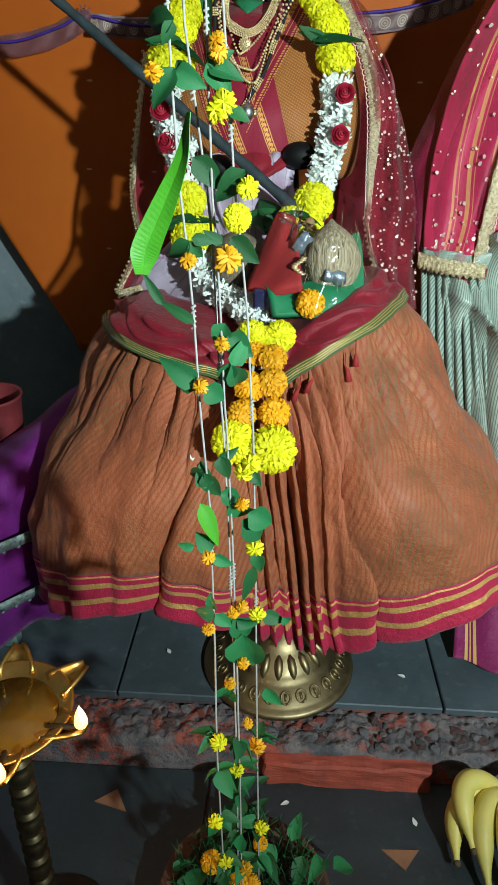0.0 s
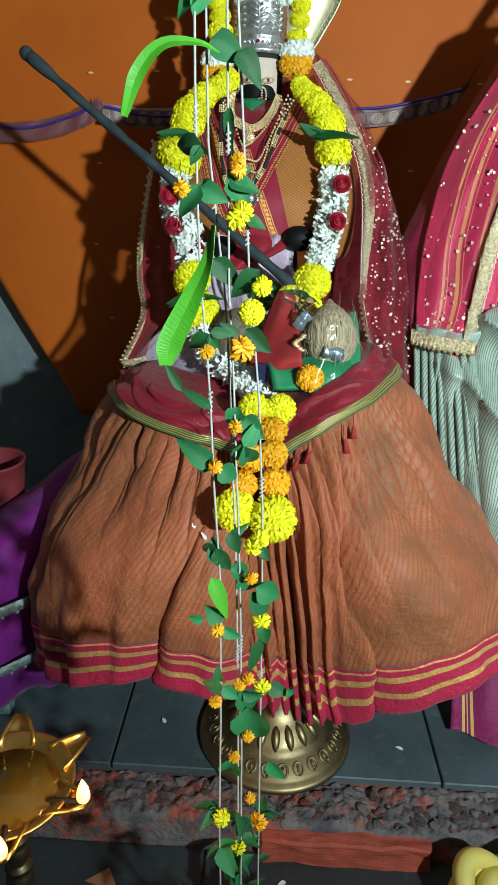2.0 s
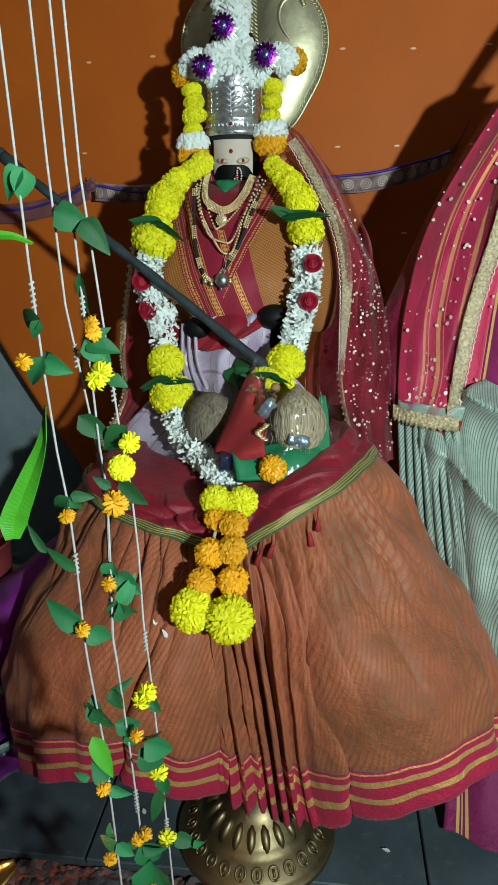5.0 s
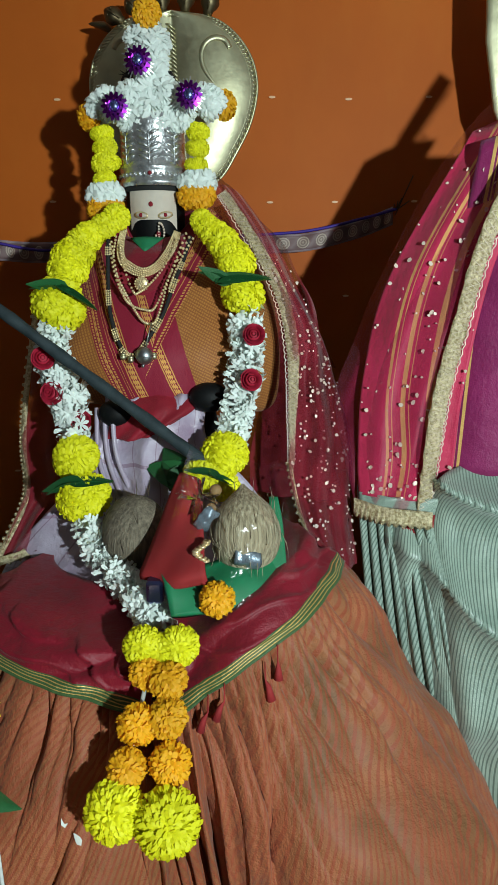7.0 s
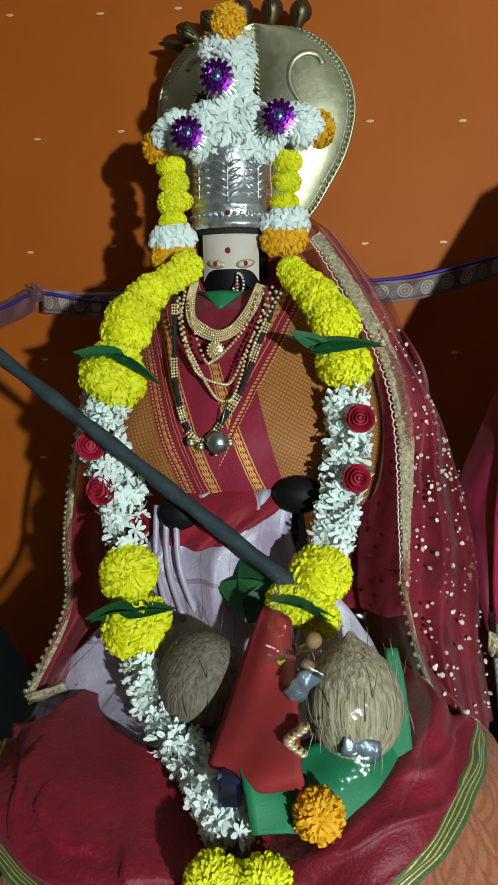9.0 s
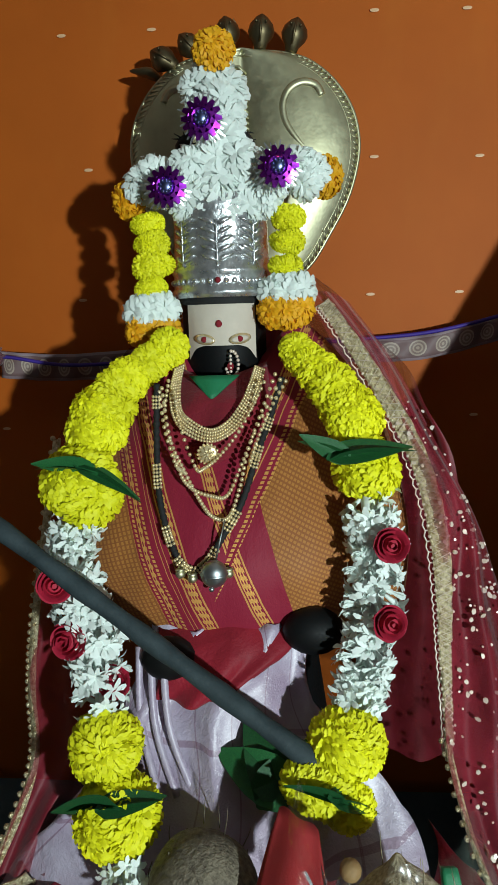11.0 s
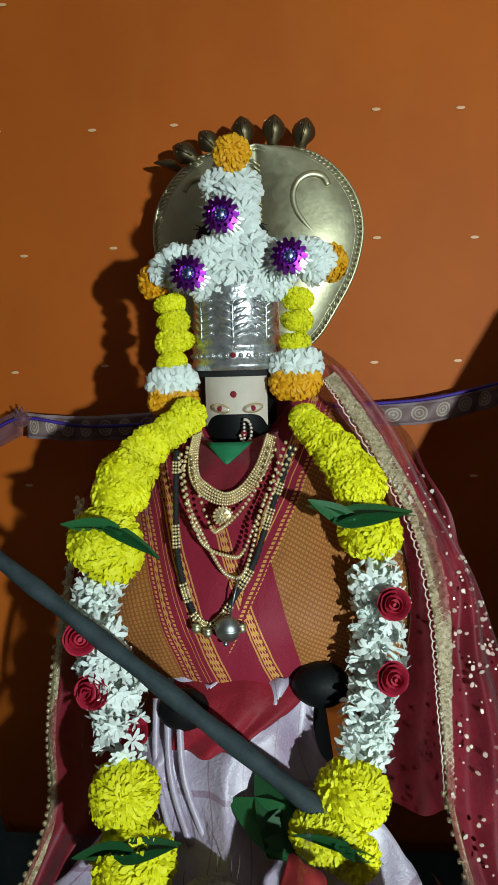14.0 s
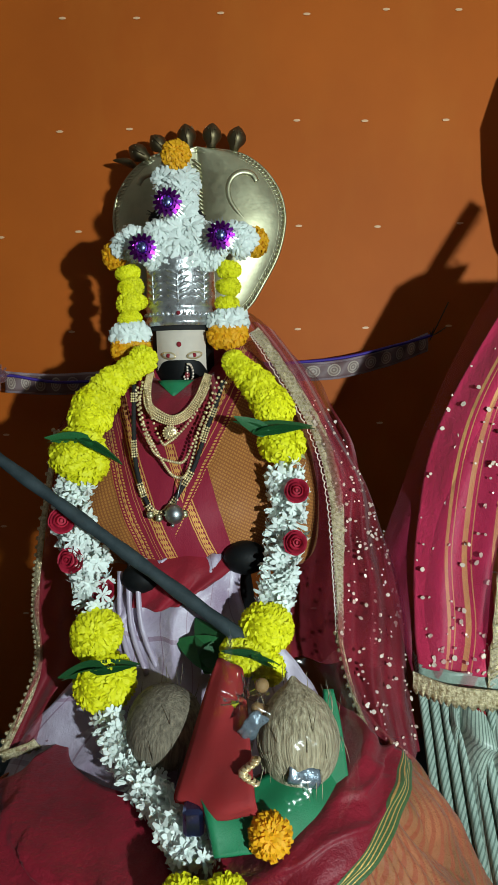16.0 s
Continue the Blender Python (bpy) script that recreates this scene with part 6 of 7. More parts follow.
    for at, turn in (((0.158, 1.238, 0.818), 0.2), ((0.104, 1.261, 0.866), -0.9)):
        flat = [[(-0.017, 0, 0.010), (0, -0.003, 0.011), (0.017, 0, 0.009)], [(-0.018, -0.004, 0), (0, -0.007, 0), (0.018, -0.003, 0)], [(-0.016, 0, -0.011), (0, -0.002, -0.010), (0.017, 0, -0.010)]]
        sachet = thick(part("foil_sachet", sheet(flat, 12, 9, lambda u, v, p: p + 0.004 * noise.noise_vector((p + Vector(at)) * 90)), "sachet"), 0.002)
        sachet.matrix_world = Matrix.Translation(at) @ Matrix.Rotation(turn, 4, "Y")
        tagged(sachet, "small crumpled grey-blue foil sachet against the coconut", "packet", group="foil sachets")
    o = tagged(put("marigold", MARI[1], facing((0.12, 1.190, 0.786), (0.0, -1, 0.6), 0.5, 0.043), None), "orange marigold bloom lying on the green cloth", "flower")
    t = thing("betel_leaves", "dark green leaves tucked behind the coconut", "leaf")
    for a, s, p in ((1.15, 0.085, (0.075, 1.409, 0.868)), (0.55, 0.085, (0.07, 1.404, 0.862)), (-0.7, 0.075, (0.04, 1.400, 0.858))):
        put("leaf", LEAF[0], Matrix.Translation(p) @ Matrix.Rotation(1.0, 4, "X") @ Matrix.Rotation(a, 4, "Z") @ Matrix.Scale(s, 4), t)


offering_bag()


# ---- the neighbouring idol's clothes ----
def neighbour():
    t = thing("neighbour_skirt", "grey-green sari skirt of the neighbouring idol", "skirt")
    rows = [[(0.36, 1.50, 0.90), (0.42, 1.42, 0.87), (0.52, 1.38, 0.90), (0.72, 1.36, 0.92), (0.95, 1.42, 0.9)],
            [(0.35, 1.44, 0.78), (0.42, 1.36, 0.75), (0.54, 1.30, 0.76), (0.72, 1.27, 0.78), (1.0, 1.36, 0.76)],
            [(0.37, 1.40, 0.62), (0.43, 1.31, 0.60), (0.56, 1.24, 0.58), (0.74, 1.20, 0.58), (1.05, 1.30, 0.56)],
            [(0.40, 1.40, 0.42), (0.47, 1.32, 0.40), (0.60, 1.20, 0.38), (0.76, 1.16, 0.38), (1.1, 1.28, 0.38)],
            [(0.44, 1.45, 0.13), (0.52, 1.36, 0.12), (0.64, 1.24, 0.12), (0.80, 1.20, 0.12), (1.12, 1.30, 0.12)]]
    fold = lambda u, v, p: p + Vector((0.005 * math.sin(30 * u), 0.034 * (0.6 - abs(math.sin(38 * u + 1.5 * v))) * max(0, 1 - 2.4 * u) + 0.075 * (abs(math.sin(9 * (p.x + 0.9 * p.z) + 3 * noise.noise(p * 4))) ** 0.6 - 0.6) * min(1, 2.5 * u) + 0.016 * noise.noise(Vector((p.x * 7, 1, p.z * 5 + p.x * 7))), 0))
    thick(part("cloth", sheet(rows, 200, 80, fold), "greengrey", t), 0.003)
    rows = [[(0.340, 1.470, 0.84), (0.440, 1.425, 0.84)], [(0.343, 1.425, 0.77), (0.443, 1.365, 0.77)], [(0.358, 1.385, 0.60), (0.466, 1.290, 0.60)],
            [(0.388, 1.375, 0.42), (0.500, 1.280, 0.42)], [(0.430, 1.395, 0.13), (0.565, 1.295, 0.13)]]
    pleats = lambda u, v, p: p + Vector((-0.6, -0.8, 0)) * (0.013 * abs(math.sin(7.5 * math.pi * u + 0.8 * math.sin(3 * v))) ** 0.7 - 0.004)
    thick(part("pleated_cloth", sheet(rows, 150, 40, pleats), "greengrey_plain", t, "narrow hanging pleats"), 0.002)
    t = thing("neighbour_pallu", "magenta silk sari end with gold stripes and fringe", "sari")
    rows = [[(0.50, 1.50, 1.38), (0.56, 1.46, 1.40), (0.63, 1.44, 1.41)],
            [(0.385, 1.50, 1.17), (0.45, 1.45, 1.20), (0.53, 1.42, 1.22)],
            [(0.345, 1.47, 1.02), (0.41, 1.43, 1.02), (0.485, 1.40, 1.03)],
            [(0.335, 1.44, 0.90), (0.41, 1.41, 0.90), (0.475, 1.40, 0.905)],
            [(0.335, 1.42, 0.842), (0.40, 1.40, 0.838), (0.470, 1.395, 0.84)]]
    fold = lambda u, v, p: p + Vector((0, 0.004 * math.sin(13 * u + 3 * v), 0))
    thick(part("cloth", sheet(rows, 40, 50, fold), "magenta", t), 0.003)
    silk = rows
    end = [[(0.335, 1.418, 0.846), (0.40, 1.398, 0.842), (0.470, 1.393, 0.844)], [(0.338, 1.415, 0.815), (0.40, 1.396, 0.812), (0.468, 1.392, 0.815)]]
    thick(part("grey_end", sheet(end, 20, 6, fold), "greengrey", t), 0.004)
    bm = bmesh.new()
    r = random.Random(8)
    for k in range(34):
        x = 0.40 + 0.072 * k / 33
        tube(bm, spline([(x, 1.393, 0.815), (x + r.uniform(-0.006, 0.006), 1.388, 0.80), (x + r.uniform(-0.012, 0.012), 1.385, 0.78 + r.uniform(-0.006, 0.006))], 5), 0.0011, 4)
    part("fringe", bm, "redcotton", t)
    t = thing("neighbour_blouse", "plum silk sari body with gold line on the neighbouring idol", "sari")
    rows = [[(0.50, 1.46, 1.36), (0.60, 1.42, 1.38), (0.80, 1.42, 1.38)], [(0.47, 1.45, 1.15), (0.58, 1.40, 1.15), (0.85, 1.40, 1.15)], [(0.45, 1.42, 0.875), (0.56, 1.38, 0.875), (0.88, 1.39, 0.88)]]
    thick(part("cloth", sheet(rows, 30, 30), "plum", t), 0.004)
    t = thing("neighbour_veil", "magenta net veil with sequins and gold lace on the neighbouring idol", "veil")
    rows = [[(0.62, 1.62, 1.50), (0.60, 1.50, 1.50), (0.64, 1.40, 1.50)],
            [(0.50, 1.58, 1.37), (0.54, 1.46, 1.38), (0.57, 1.38, 1.38)],
            [(0.395, 1.54, 1.19), (0.44, 1.44, 1.21), (0.502, 1.37, 1.235)],
            [(0.335, 1.50, 1.06), (0.39, 1.42, 1.08), (0.472, 1.37, 1.115)],
            [(0.306, 1.48, 0.98), (0.37, 1.40, 0.97), (0.449, 1.37, 1.007)],
            [(0.318, 1.44, 0.88), (0.37, 1.39, 0.88), (0.436, 1.375, 0.92)],
            [(0.330, 1.42, 0.825), (0.37, 1.388, 0.82), (0.428, 1.38, 0.812)]]
    rows = [[(x, y + (0.034 if z > 0.93 else 0.016), z) for x, y, z in q] for q in rows]
    part("net", sheet(rows, 40, 70, lambda u, v, p: p + Vector((0, 0.006 * math.sin(17 * u + 5 * v), 0))), "veil_dense", t)
    sequins(t, [[(x, y + 0.001, z) for x, y, z in q] for q in silk], 170, 0.0034, 9)
    woven_lace(t, [r[2] for r in rows], [0.012, 0.012, 0.012, 0.012, 0.0125, 0.012, 0.010], 1)
    # flat pale lace along the lower edge, its lower rim cut in scallops
    bm = bmesh.new()
    top = spline([(0.326, 1.414, 0.838), (0.37, 1.384, 0.832), (0.440, 1.376, 0.826)], 61)
    rim = [p + Vector((0, -0.002, -0.024 - 0.005 * abs(math.sin(k * math.pi / 5)))) for k, p in enumerate(top)]
    grid = [[bm.verts.new(p.lerp(q, w) + Vector((0, -0.0025 * math.sin(1.3 * k + 4 * w) * w, 0))) for w in (0, 0.33, 0.66, 1)] for k, (p, q) in enumerate(zip(top, rim))]
    for A, B in zip(grid, grid[1:]):
        for k in range(3):
            bm.faces.new((A[k], A[k + 1], B[k + 1], B[k]))
    thick(part("hem_lace", bm, "gold_lace", t, "pale gold scalloped lace"), 0.002)
    # the figure itself under the clothes
    bm = bmesh.new()
    lathe(bm, [(0, 0.12), (0.2, 0.12), (0.17, 0.6), (0.14, 0.9), (0.17, 1.1), (0.14, 1.25), (0.06, 1.33), (0.06, 1.45), (0.05, 1.52), (0, 1.54)], 32, (0.74, 1.66, 0))
    tagged(part("idol", bm, "stone"), "second black stone idol under sari and veil", "statue")
    bm = bmesh.new()
    lathe(bm, [(0.04, 1.33), (0.09, 1.40), (0.13, 1.48), (0.155, 1.60), (0.160, 1.70), (0.13, 1.79), (0.06, 1.84), (0, 1.845)], 32, (0.775, 1.84, 0), 1, 0.08)
    tagged(part("serpent_hood", bm, "hood"), "brass serpent hood of the neighbouring idol", "hood")


neighbour()
for ob in [o for o in scene.objects if o.name.startswith("neighbour_")]:
    ob.location, ob.scale = (-0.0080, -0.0185, -0.0590), (1.05, 1.05, 1.05)


# ---- the ledge and floor in front ----
def pedestal():
    t = thing("brass_pedestal", "round embossed brass pedestal foot under the skirt", "pedestal", (0.095, 1.128, 0.085))
    prof = [(0, 0), (0.142, 0), (0.146, 0.004), (0.146, 0.010), (0.142, 0.014), (0.136, 0.016), (0.132, 0.019), (0.106, 0.040), (0.100, 0.042), (0.098, 0.046), (0.092, 0.048), (0.086, 0.056), (0.066, 0.075), (0.058, 0.080), (0.045, 0.10), (0.038, 0.125), (0.034, 0.14), (0, 0.14)]
    part("foot", lathe(bmesh.new(), prof, 72), "brass", t)
    bm = bmesh.new()
    for k in range(26):
        a = 2 * math.pi * k / 26
        c = Vector((0.119 * math.cos(a), 0.119 * math.sin(a), 0.031))
        rad = Vector((math.cos(a), math.sin(a), -0.75)).normalized()
        tan = Vector((-math.sin(a), math.cos(a), 0))
        loop = [c + rad * 0.011 * math.cos(q) + tan * 0.009 * math.sin(q) for q in [2 * math.pi * i / 12 for i in range(13)]]
        tube(bm, loop, 0.0021, 5)
        tube(bm, [c - rad * 0.006, c + rad * 0.006], 0.0025, 5)
    part("scroll_band", bm, "brass", t, "embossed scroll band")
    bm = bmesh.new()
    for k in range(20):
        a = 2 * math.pi * k / 20
        tube(bm, [(q * math.cos(a), q * math.sin(a), z) for q, z in ((0.093, 0.046), (0.088, 0.053), (0.080, 0.061), (0.070, 0.071), (0.062, 0.077))], [0.002, 0.0065, 0.0085, 0.0075, 0.002], 8)
    part("petal_band", bm, "brass", t, "embossed petal band")


pedestal()


def ledge_pieces():
    cuts = [-2.2, -1.6, -1.0, -0.62, -0.205, 0.40, 0.84, 1.4, 2.4]
    for a, b in zip(cuts, cuts[1:]):
        for y0, y1 in ((1.032, 1.40), (1.404, 2.078)):
            bm = box(bmesh.new(), (a + 0.002, y0, 0.070), (b - 0.002, y1, 0.085), 0.002)
            part("slab", bm, "slate_ledge", LEDGE, smooth=False)
    # broken edge of brick and mortar
    r = random.Random(12)
    bm = bmesh.new()
    nx, ny = 460, 24
    vs = [[None] * (ny + 1) for _ in range(nx + 1)]
    for i in range(nx + 1):
        for j in range(ny + 1):
            x = -0.75 + 1.65 * i / nx
            y = 0.945 + 0.09 * j / ny + 0.004 * noise.noise(Vector((x * 20, j, 0)))
            z = 0.063 + 0.010 * noise.noise(Vector((x * 16, y * 16, 1))) + 0.008 * noise.noise(Vector((x * 55, y * 55, 4))) + 0.005 * noise.noise(Vector((x * 120, y * 120, 4)))
            if j == 0:
                z = -0.005
            elif j == 1:
                y = 0.948 + 0.006 * noise.noise(Vector((x * 14, 3, 0)))
                z = 0.052 + 0.008 * noise.noise(Vector((x * 18, 0, 2)))
            vs[i][j] = bm.verts.new((x, y, z))
    for i in range(nx):
        for j in range(ny):
            bm.faces.new((vs[i][j], vs[i + 1][j], vs[i + 1][j + 1], vs[i][j + 1]))
    part("broken_edge", bm, "patched", LEDGE, "broken brick and mortar edge")
    chips = []
    for k in range(5):
        bm = bmesh.new()
        bmesh.ops.create_icosphere(bm, subdivisions=1, radius=1)
        for v in bm.verts:
            v.co *= r.uniform(0.65, 1.15)
        chips.append(part("chip", bm, ("patched", "rubble", "greystone", "patched", "greystone")[k], LEDGE, smooth=False))
        chips[-1].matrix_local = pose(0.05 + 0.1 * k, 0.99, 0.066) @ Matrix.Diagonal((0.012, 0.010, 0.006, 1))
    for k in range(280):
        x = r.uniform(-0.6, 0.75)
        y = r.uniform(0.955, 1.03)
        s = r.choice((0.004, 0.006, 0.008, 0.011, 0.016)) * r.uniform(0.8, 1.2)
        m = pose(x, y, 0.061, r.uniform(0, 25), r.uniform(0, 25), r.uniform(0, 360)) @ Matrix.Diagonal((s, s * r.uniform(0.5, 1), s * 0.5, 1))
        again(chips[k % 5], m, LEDGE)
    bm = box(bmesh.new(), (0.075, 0.925, -0.01), (0.365, 0.956, 0.050), 0.004)
    bmesh.ops.subdivide_edges(bm, edges=bm.edges, cuts=9, use_grid_fill=True)
    for v in bm.verts:
        v.co += 0.006 * noise.noise_vector(v.co * 26) + 0.003 * noise.noise_vector(v.co * 80)
    part("red_brick", bm, "redbrick", LEDGE, "red painted brick face", smooth=False)


ledge_pieces()
FLOOR = bpy.data.objects["floor"]


def floor_pieces():
    xs = [-2.2, -1.5, -0.75, -0.02, 0.58, 1.2, 1.8, 2.4]
    ys = [-2.0, -1.2, -0.5, 0.25, 0.945]
    for a, b in zip(xs, xs[1:]):
        for c, d in zip(ys, ys[1:]):
            part("slab", box(bmesh.new(), (a + 0.002, c + 0.002, -0.013), (b - 0.002, d - 0.002, 0.0), 0.002), "slate", FLOOR, smooth=False)
    for x, y, a in ((0.298, 0.808, 0.05), (-0.18, 0.875, 2.9), (-0.14, 0.70, 1.2)):
        bm = bmesh.new()
        low = [bm.verts.new(Matrix.Rotation(a, 3, "Z") @ Vector(q)) for q in ((-0.030, 0.012, -0.002), (0.030, 0.012, -0.002), (0.002, -0.020, -0.002))]
        f = bm.faces.new(low)
        up = bmesh.ops.extrude_face_region(bm, geom=[f])["geom"]
        for v in up:
            if isinstance(v, bmesh.types.BMVert):
                v.co.z += 0.0045
        bmesh.ops.recalc_face_normals(bm, faces=bm.faces)
        part("inlay", bm, "terracotta", FLOOR, "triangular terracotta inlay", smooth=False).location = (x, y, 0)


floor_pieces()


def bananas():
    t = thing("banana_bunch", "bunch of ripe yellow bananas lying on the floor", "bananas", (0.482, 0.880, 0.0))
    # each fruit arches from the crown and bends down: middle, end, row
    plan = (((-0.085, 0.020, 0.085), (-0.125, -0.105, 0.020), 0.020), ((-0.090, 0.035, 0.118), (-0.098, -0.100, 0.052), 0.020), ((-0.060, -0.005, 0.105), (-0.078, -0.150, 0.022), 0.020),
            ((-0.030, -0.025, 0.112), (-0.034, -0.170, 0.024), 0.0205), ((-0.012, -0.030, 0.075), (0.004, -0.125, 0.020), 0.018), ((0.012, -0.030, 0.112), (0.020, -0.165, 0.026), 0.020), ((0.045, -0.020, 0.100), (0.068, -0.150, 0.022), 0.020))
    crown_at = Vector((0, 0, 0.072))
    for mid, end, r in plan:
        mid, end, r = 0.82 * Vector(mid), 0.82 * Vector(end) + Vector((0, 0, 0.003)), 0.9 * r
        pts = [crown_at * (1 - q) ** 2 + mid * 2 * q * (1 - q) + end * q * q + (mid - crown_at) * 0.5 * math.sin(math.pi * q) * 0.6 for q in [k / 15 for k in range(16)]]
        bm = bmesh.new()
        tube(bm, spline(pts, 24), [r * w for w in (0.28, 0.30, 0.36, 0.48, 0.64, 0.78, 0.88, 0.94, 0.98, 1, 1, 1, 1, 1, 1, 0.99, 0.97, 0.93, 0.86, 0.74, 0.58, 0.42, 0.30, 0.26)], 7)
        b = part("banana", bm, "banana", t)
        bm = bmesh.new()
        ball(bm, end, 0.0062, u=8, v=5)
        part("tip", bm, "banana_end", b, "dark tip")
    bm = bmesh.new()
    tube(bm, [(-0.004, -0.004, 0.083), (0.012, 0.012, 0.092), (0.04, 0.03, 0.10)], [0.017, 0.014, 0.011], 9)
    part("stalk", bm, "banana_end", t)


bananas()


def oil_lamp():
    t = thing("oil_lamp", "brass standing oil lamp with five spouts, two wicks burning", "lamp", (-0.212, 0.662, 0))
    part("foot", lathe(bmesh.new(), [(0, 0), (0.085, 0), (0.087, 0.006), (0.080, 0.012), (0.055, 0.03), (0.03, 0.05), (0.018, 0.06), (0, 0.06)], 40), "dark_brass", t)
    prof = [(0.012, 0.055)]
    for k in range(8):
        z = 0.07 + 0.045 * k
        prof += [(0.010, z), (0.013, z + 0.004), (0.0165, z + 0.014), (0.015, z + 0.026), (0.011, z + 0.032), (0.016, z + 0.035), (0.016, z + 0.038), (0.011, z + 0.041)]
    prof += [(0.014, 0.43)]
    part("stem", lathe(bmesh.new(), prof, 24), "dark_brass", t)
    h = 0.43
    bm = bmesh.new()
    prof = [(0, h), (0.03, h), (0.058, h + 0.010), (0.070, h + 0.024), (0.073, h + 0.030), (0.070, h + 0.031), (0.055, h + 0.020), (0.02, h + 0.012), (0, h + 0.011)]
    lathe(bm, prof, 50)
    bowl = part("bowl", bm, "brass_lamp", t)
    part("oil", lathe(bmesh.new(), [(0, h + 0.021), (0.054, h + 0.0215), (0.0545, h + 0.020)], 40), "oil", bowl)
    for k in range(5):
        a = math.radians(-72 + 58 * k)
        d, s = Vector((math.cos(a), math.sin(a), 0)), Vector((-math.sin(a), math.cos(a), 0))
        bm = bmesh.new()
        rows = []
        for q, w, dep in ((0.056, 0.021, 0.016), (0.070, 0.017, 0.013), (0.084, 0.012, 0.009), (0.097, 0.005, 0.004)):
            c = d * q + Vector((0, 0, h + 0.030 + (q - 0.058) * 0.15))
            rows.append([bm.verts.new(c + s * w * math.cos(g) - Vector((0, 0, dep * math.sin(g)))) for g in [math.pi * i / 8 for i in range(9)]])
        for A, B in zip(rows, rows[1:]):
            for i in range(8):
                bm.faces.new((A[i], A[i + 1], B[i + 1], B[i]))
        sp = thick(part("spout", bm, "brass_lamp", t), 0.0045)
        bm = bmesh.new()
        w0, w1 = d * 0.05 + Vector((0, 0, h + 0.022)), d * 0.094 + Vector((0, 0, h + 0.036))
        tube(bm, [w0, w0.lerp(w1, 0.6), w1], 0.003, 6)
        if k < 2:
            part("wick", bm, "wick", sp)
        else:
            bm.free()
        if k in (0, 1):
            bm = bmesh.new()
            f = w1 + Vector((0, 0, 0.0))
            rr = spline([(0.001, 0, -0.002), (0.0060, 0, 0.003), (0.0072, 0, 0.009), (0.0050, 0, 0.020), (0.0006, 0, 0.031)], 14)
            lathe(bm, [(max(p.x, 0.0005), p.z) for p in rr], 12, f)
            fl = part("flame", bm, "flame", sp, "bright yellow flame")
            lamp("flame_light", Vector((-0.212, 0.662, 0)) + f + d * 0.012 + Vector((0, 0, 0.035)), 0.45, (1.0, 0.58, 0.22), 0.008)


oil_lamp()


def seedling_pot():
    t = thing("seedling_pot", "wide clay bowl of soil with green seedlings and fallen flowers", "pot", (0.055, 0.705, 0.0))
    part("bowl", lathe(bmesh.new(), [(0, 0), (0.08, 0), (0.112, 0.02), (0.122, 0.046), (0.126, 0.052), (0.124, 0.057), (0.117, 0.055), (0.110, 0.046), (0, 0.044)], 44), "darkclay", t)
    bm = lathe(bmesh.new(), [(0.112, 0.045), (0.08, 0.052), (0.04, 0.056), (0, 0.058)], 40, shape=lambda a, z: 1 + 0.02 * math.sin(9 * a))
    part("soil", bm, "soil", t)
    r = random.Random(6)
    bm = bmesh.new()
    for _ in range(420):
        a, q = r.uniform(0, 6.3), 0.112 * math.sqrt(r.random())
        p = Vector((q * math.cos(a), q * math.sin(a), 0.06))
        h = r.uniform(0.015, 0.055)
        lean = Vector((r.uniform(-0.02, 0.02), r.uniform(-0.02, 0.02), 0))
        tube(bm, [p, p + lean * 0.4 + Vector((0, 0, h * 0.6)), p + lean + Vector((0, 0, h))], [0.0012, 0.0011, 0.0004], 3)
    o = part("seedlings", bm, "leaf", t)
    o["kind"] = "stuff"
    for k in range(26):
        a, q = r.uniform(0.2, 3.4) if k % 2 else r.uniform(0, 6.3), r.uniform(0.02, 0.135)
        m = Matrix.Translation((q * math.cos(a), q * math.sin(a), 0.062 + r.uniform(0, 0.035))) @ Matrix.Rotation(r.uniform(0, 6.3), 4, "Z") @ Matrix.Rotation(r.uniform(-0.8, 0.9), 4, "X") @ Matrix.Scale(r.uniform(0.03, 0.055), 4)
        put("leaf", LEAF[k % 3], m, t)
    for k in range(6):
        a, q = r.uniform(0, 6.3), r.uniform(0.0, 0.06)
        put("marigold", MARI[k % 3], facing((q * math.cos(a), q * math.sin(a), 0.095), (r.uniform(-0.6, 0.6), -0.6, 1), 0, r.uniform(0.018, 0.03)), t)


seedling_pot()


TIED_FIRST = (("leaf", -0.001, 1.203, -0.015, -0.014), ("leaf", 0.0, 1.203, -0.005, -0.018), ("dark", -0.001, 1.105, -0.02, -0.001), ("dark", -0.002, 1.104, -0.006, -0.012), ("leaf", -0.002, 1.078, -0.014, -0.021), ("leaf", -0.001, 1.076, 0.017, -0.008),
              ("dark", -0.0, 1.082, 0.012, -0.016), ("dark", 0.006, 0.968, -0.017, -0.012), ("dark", 0.006, 0.968, 0.008, -0.013), ("dark", 0.007, 0.97, 0.016, -0.002), ("long", 0.009, 0.909, -0.025, 0.015), ("long", -0.015, 0.922, -0.013, 0.021),
              ("leaf", 0.011, 0.862, -0.024, 0.019))
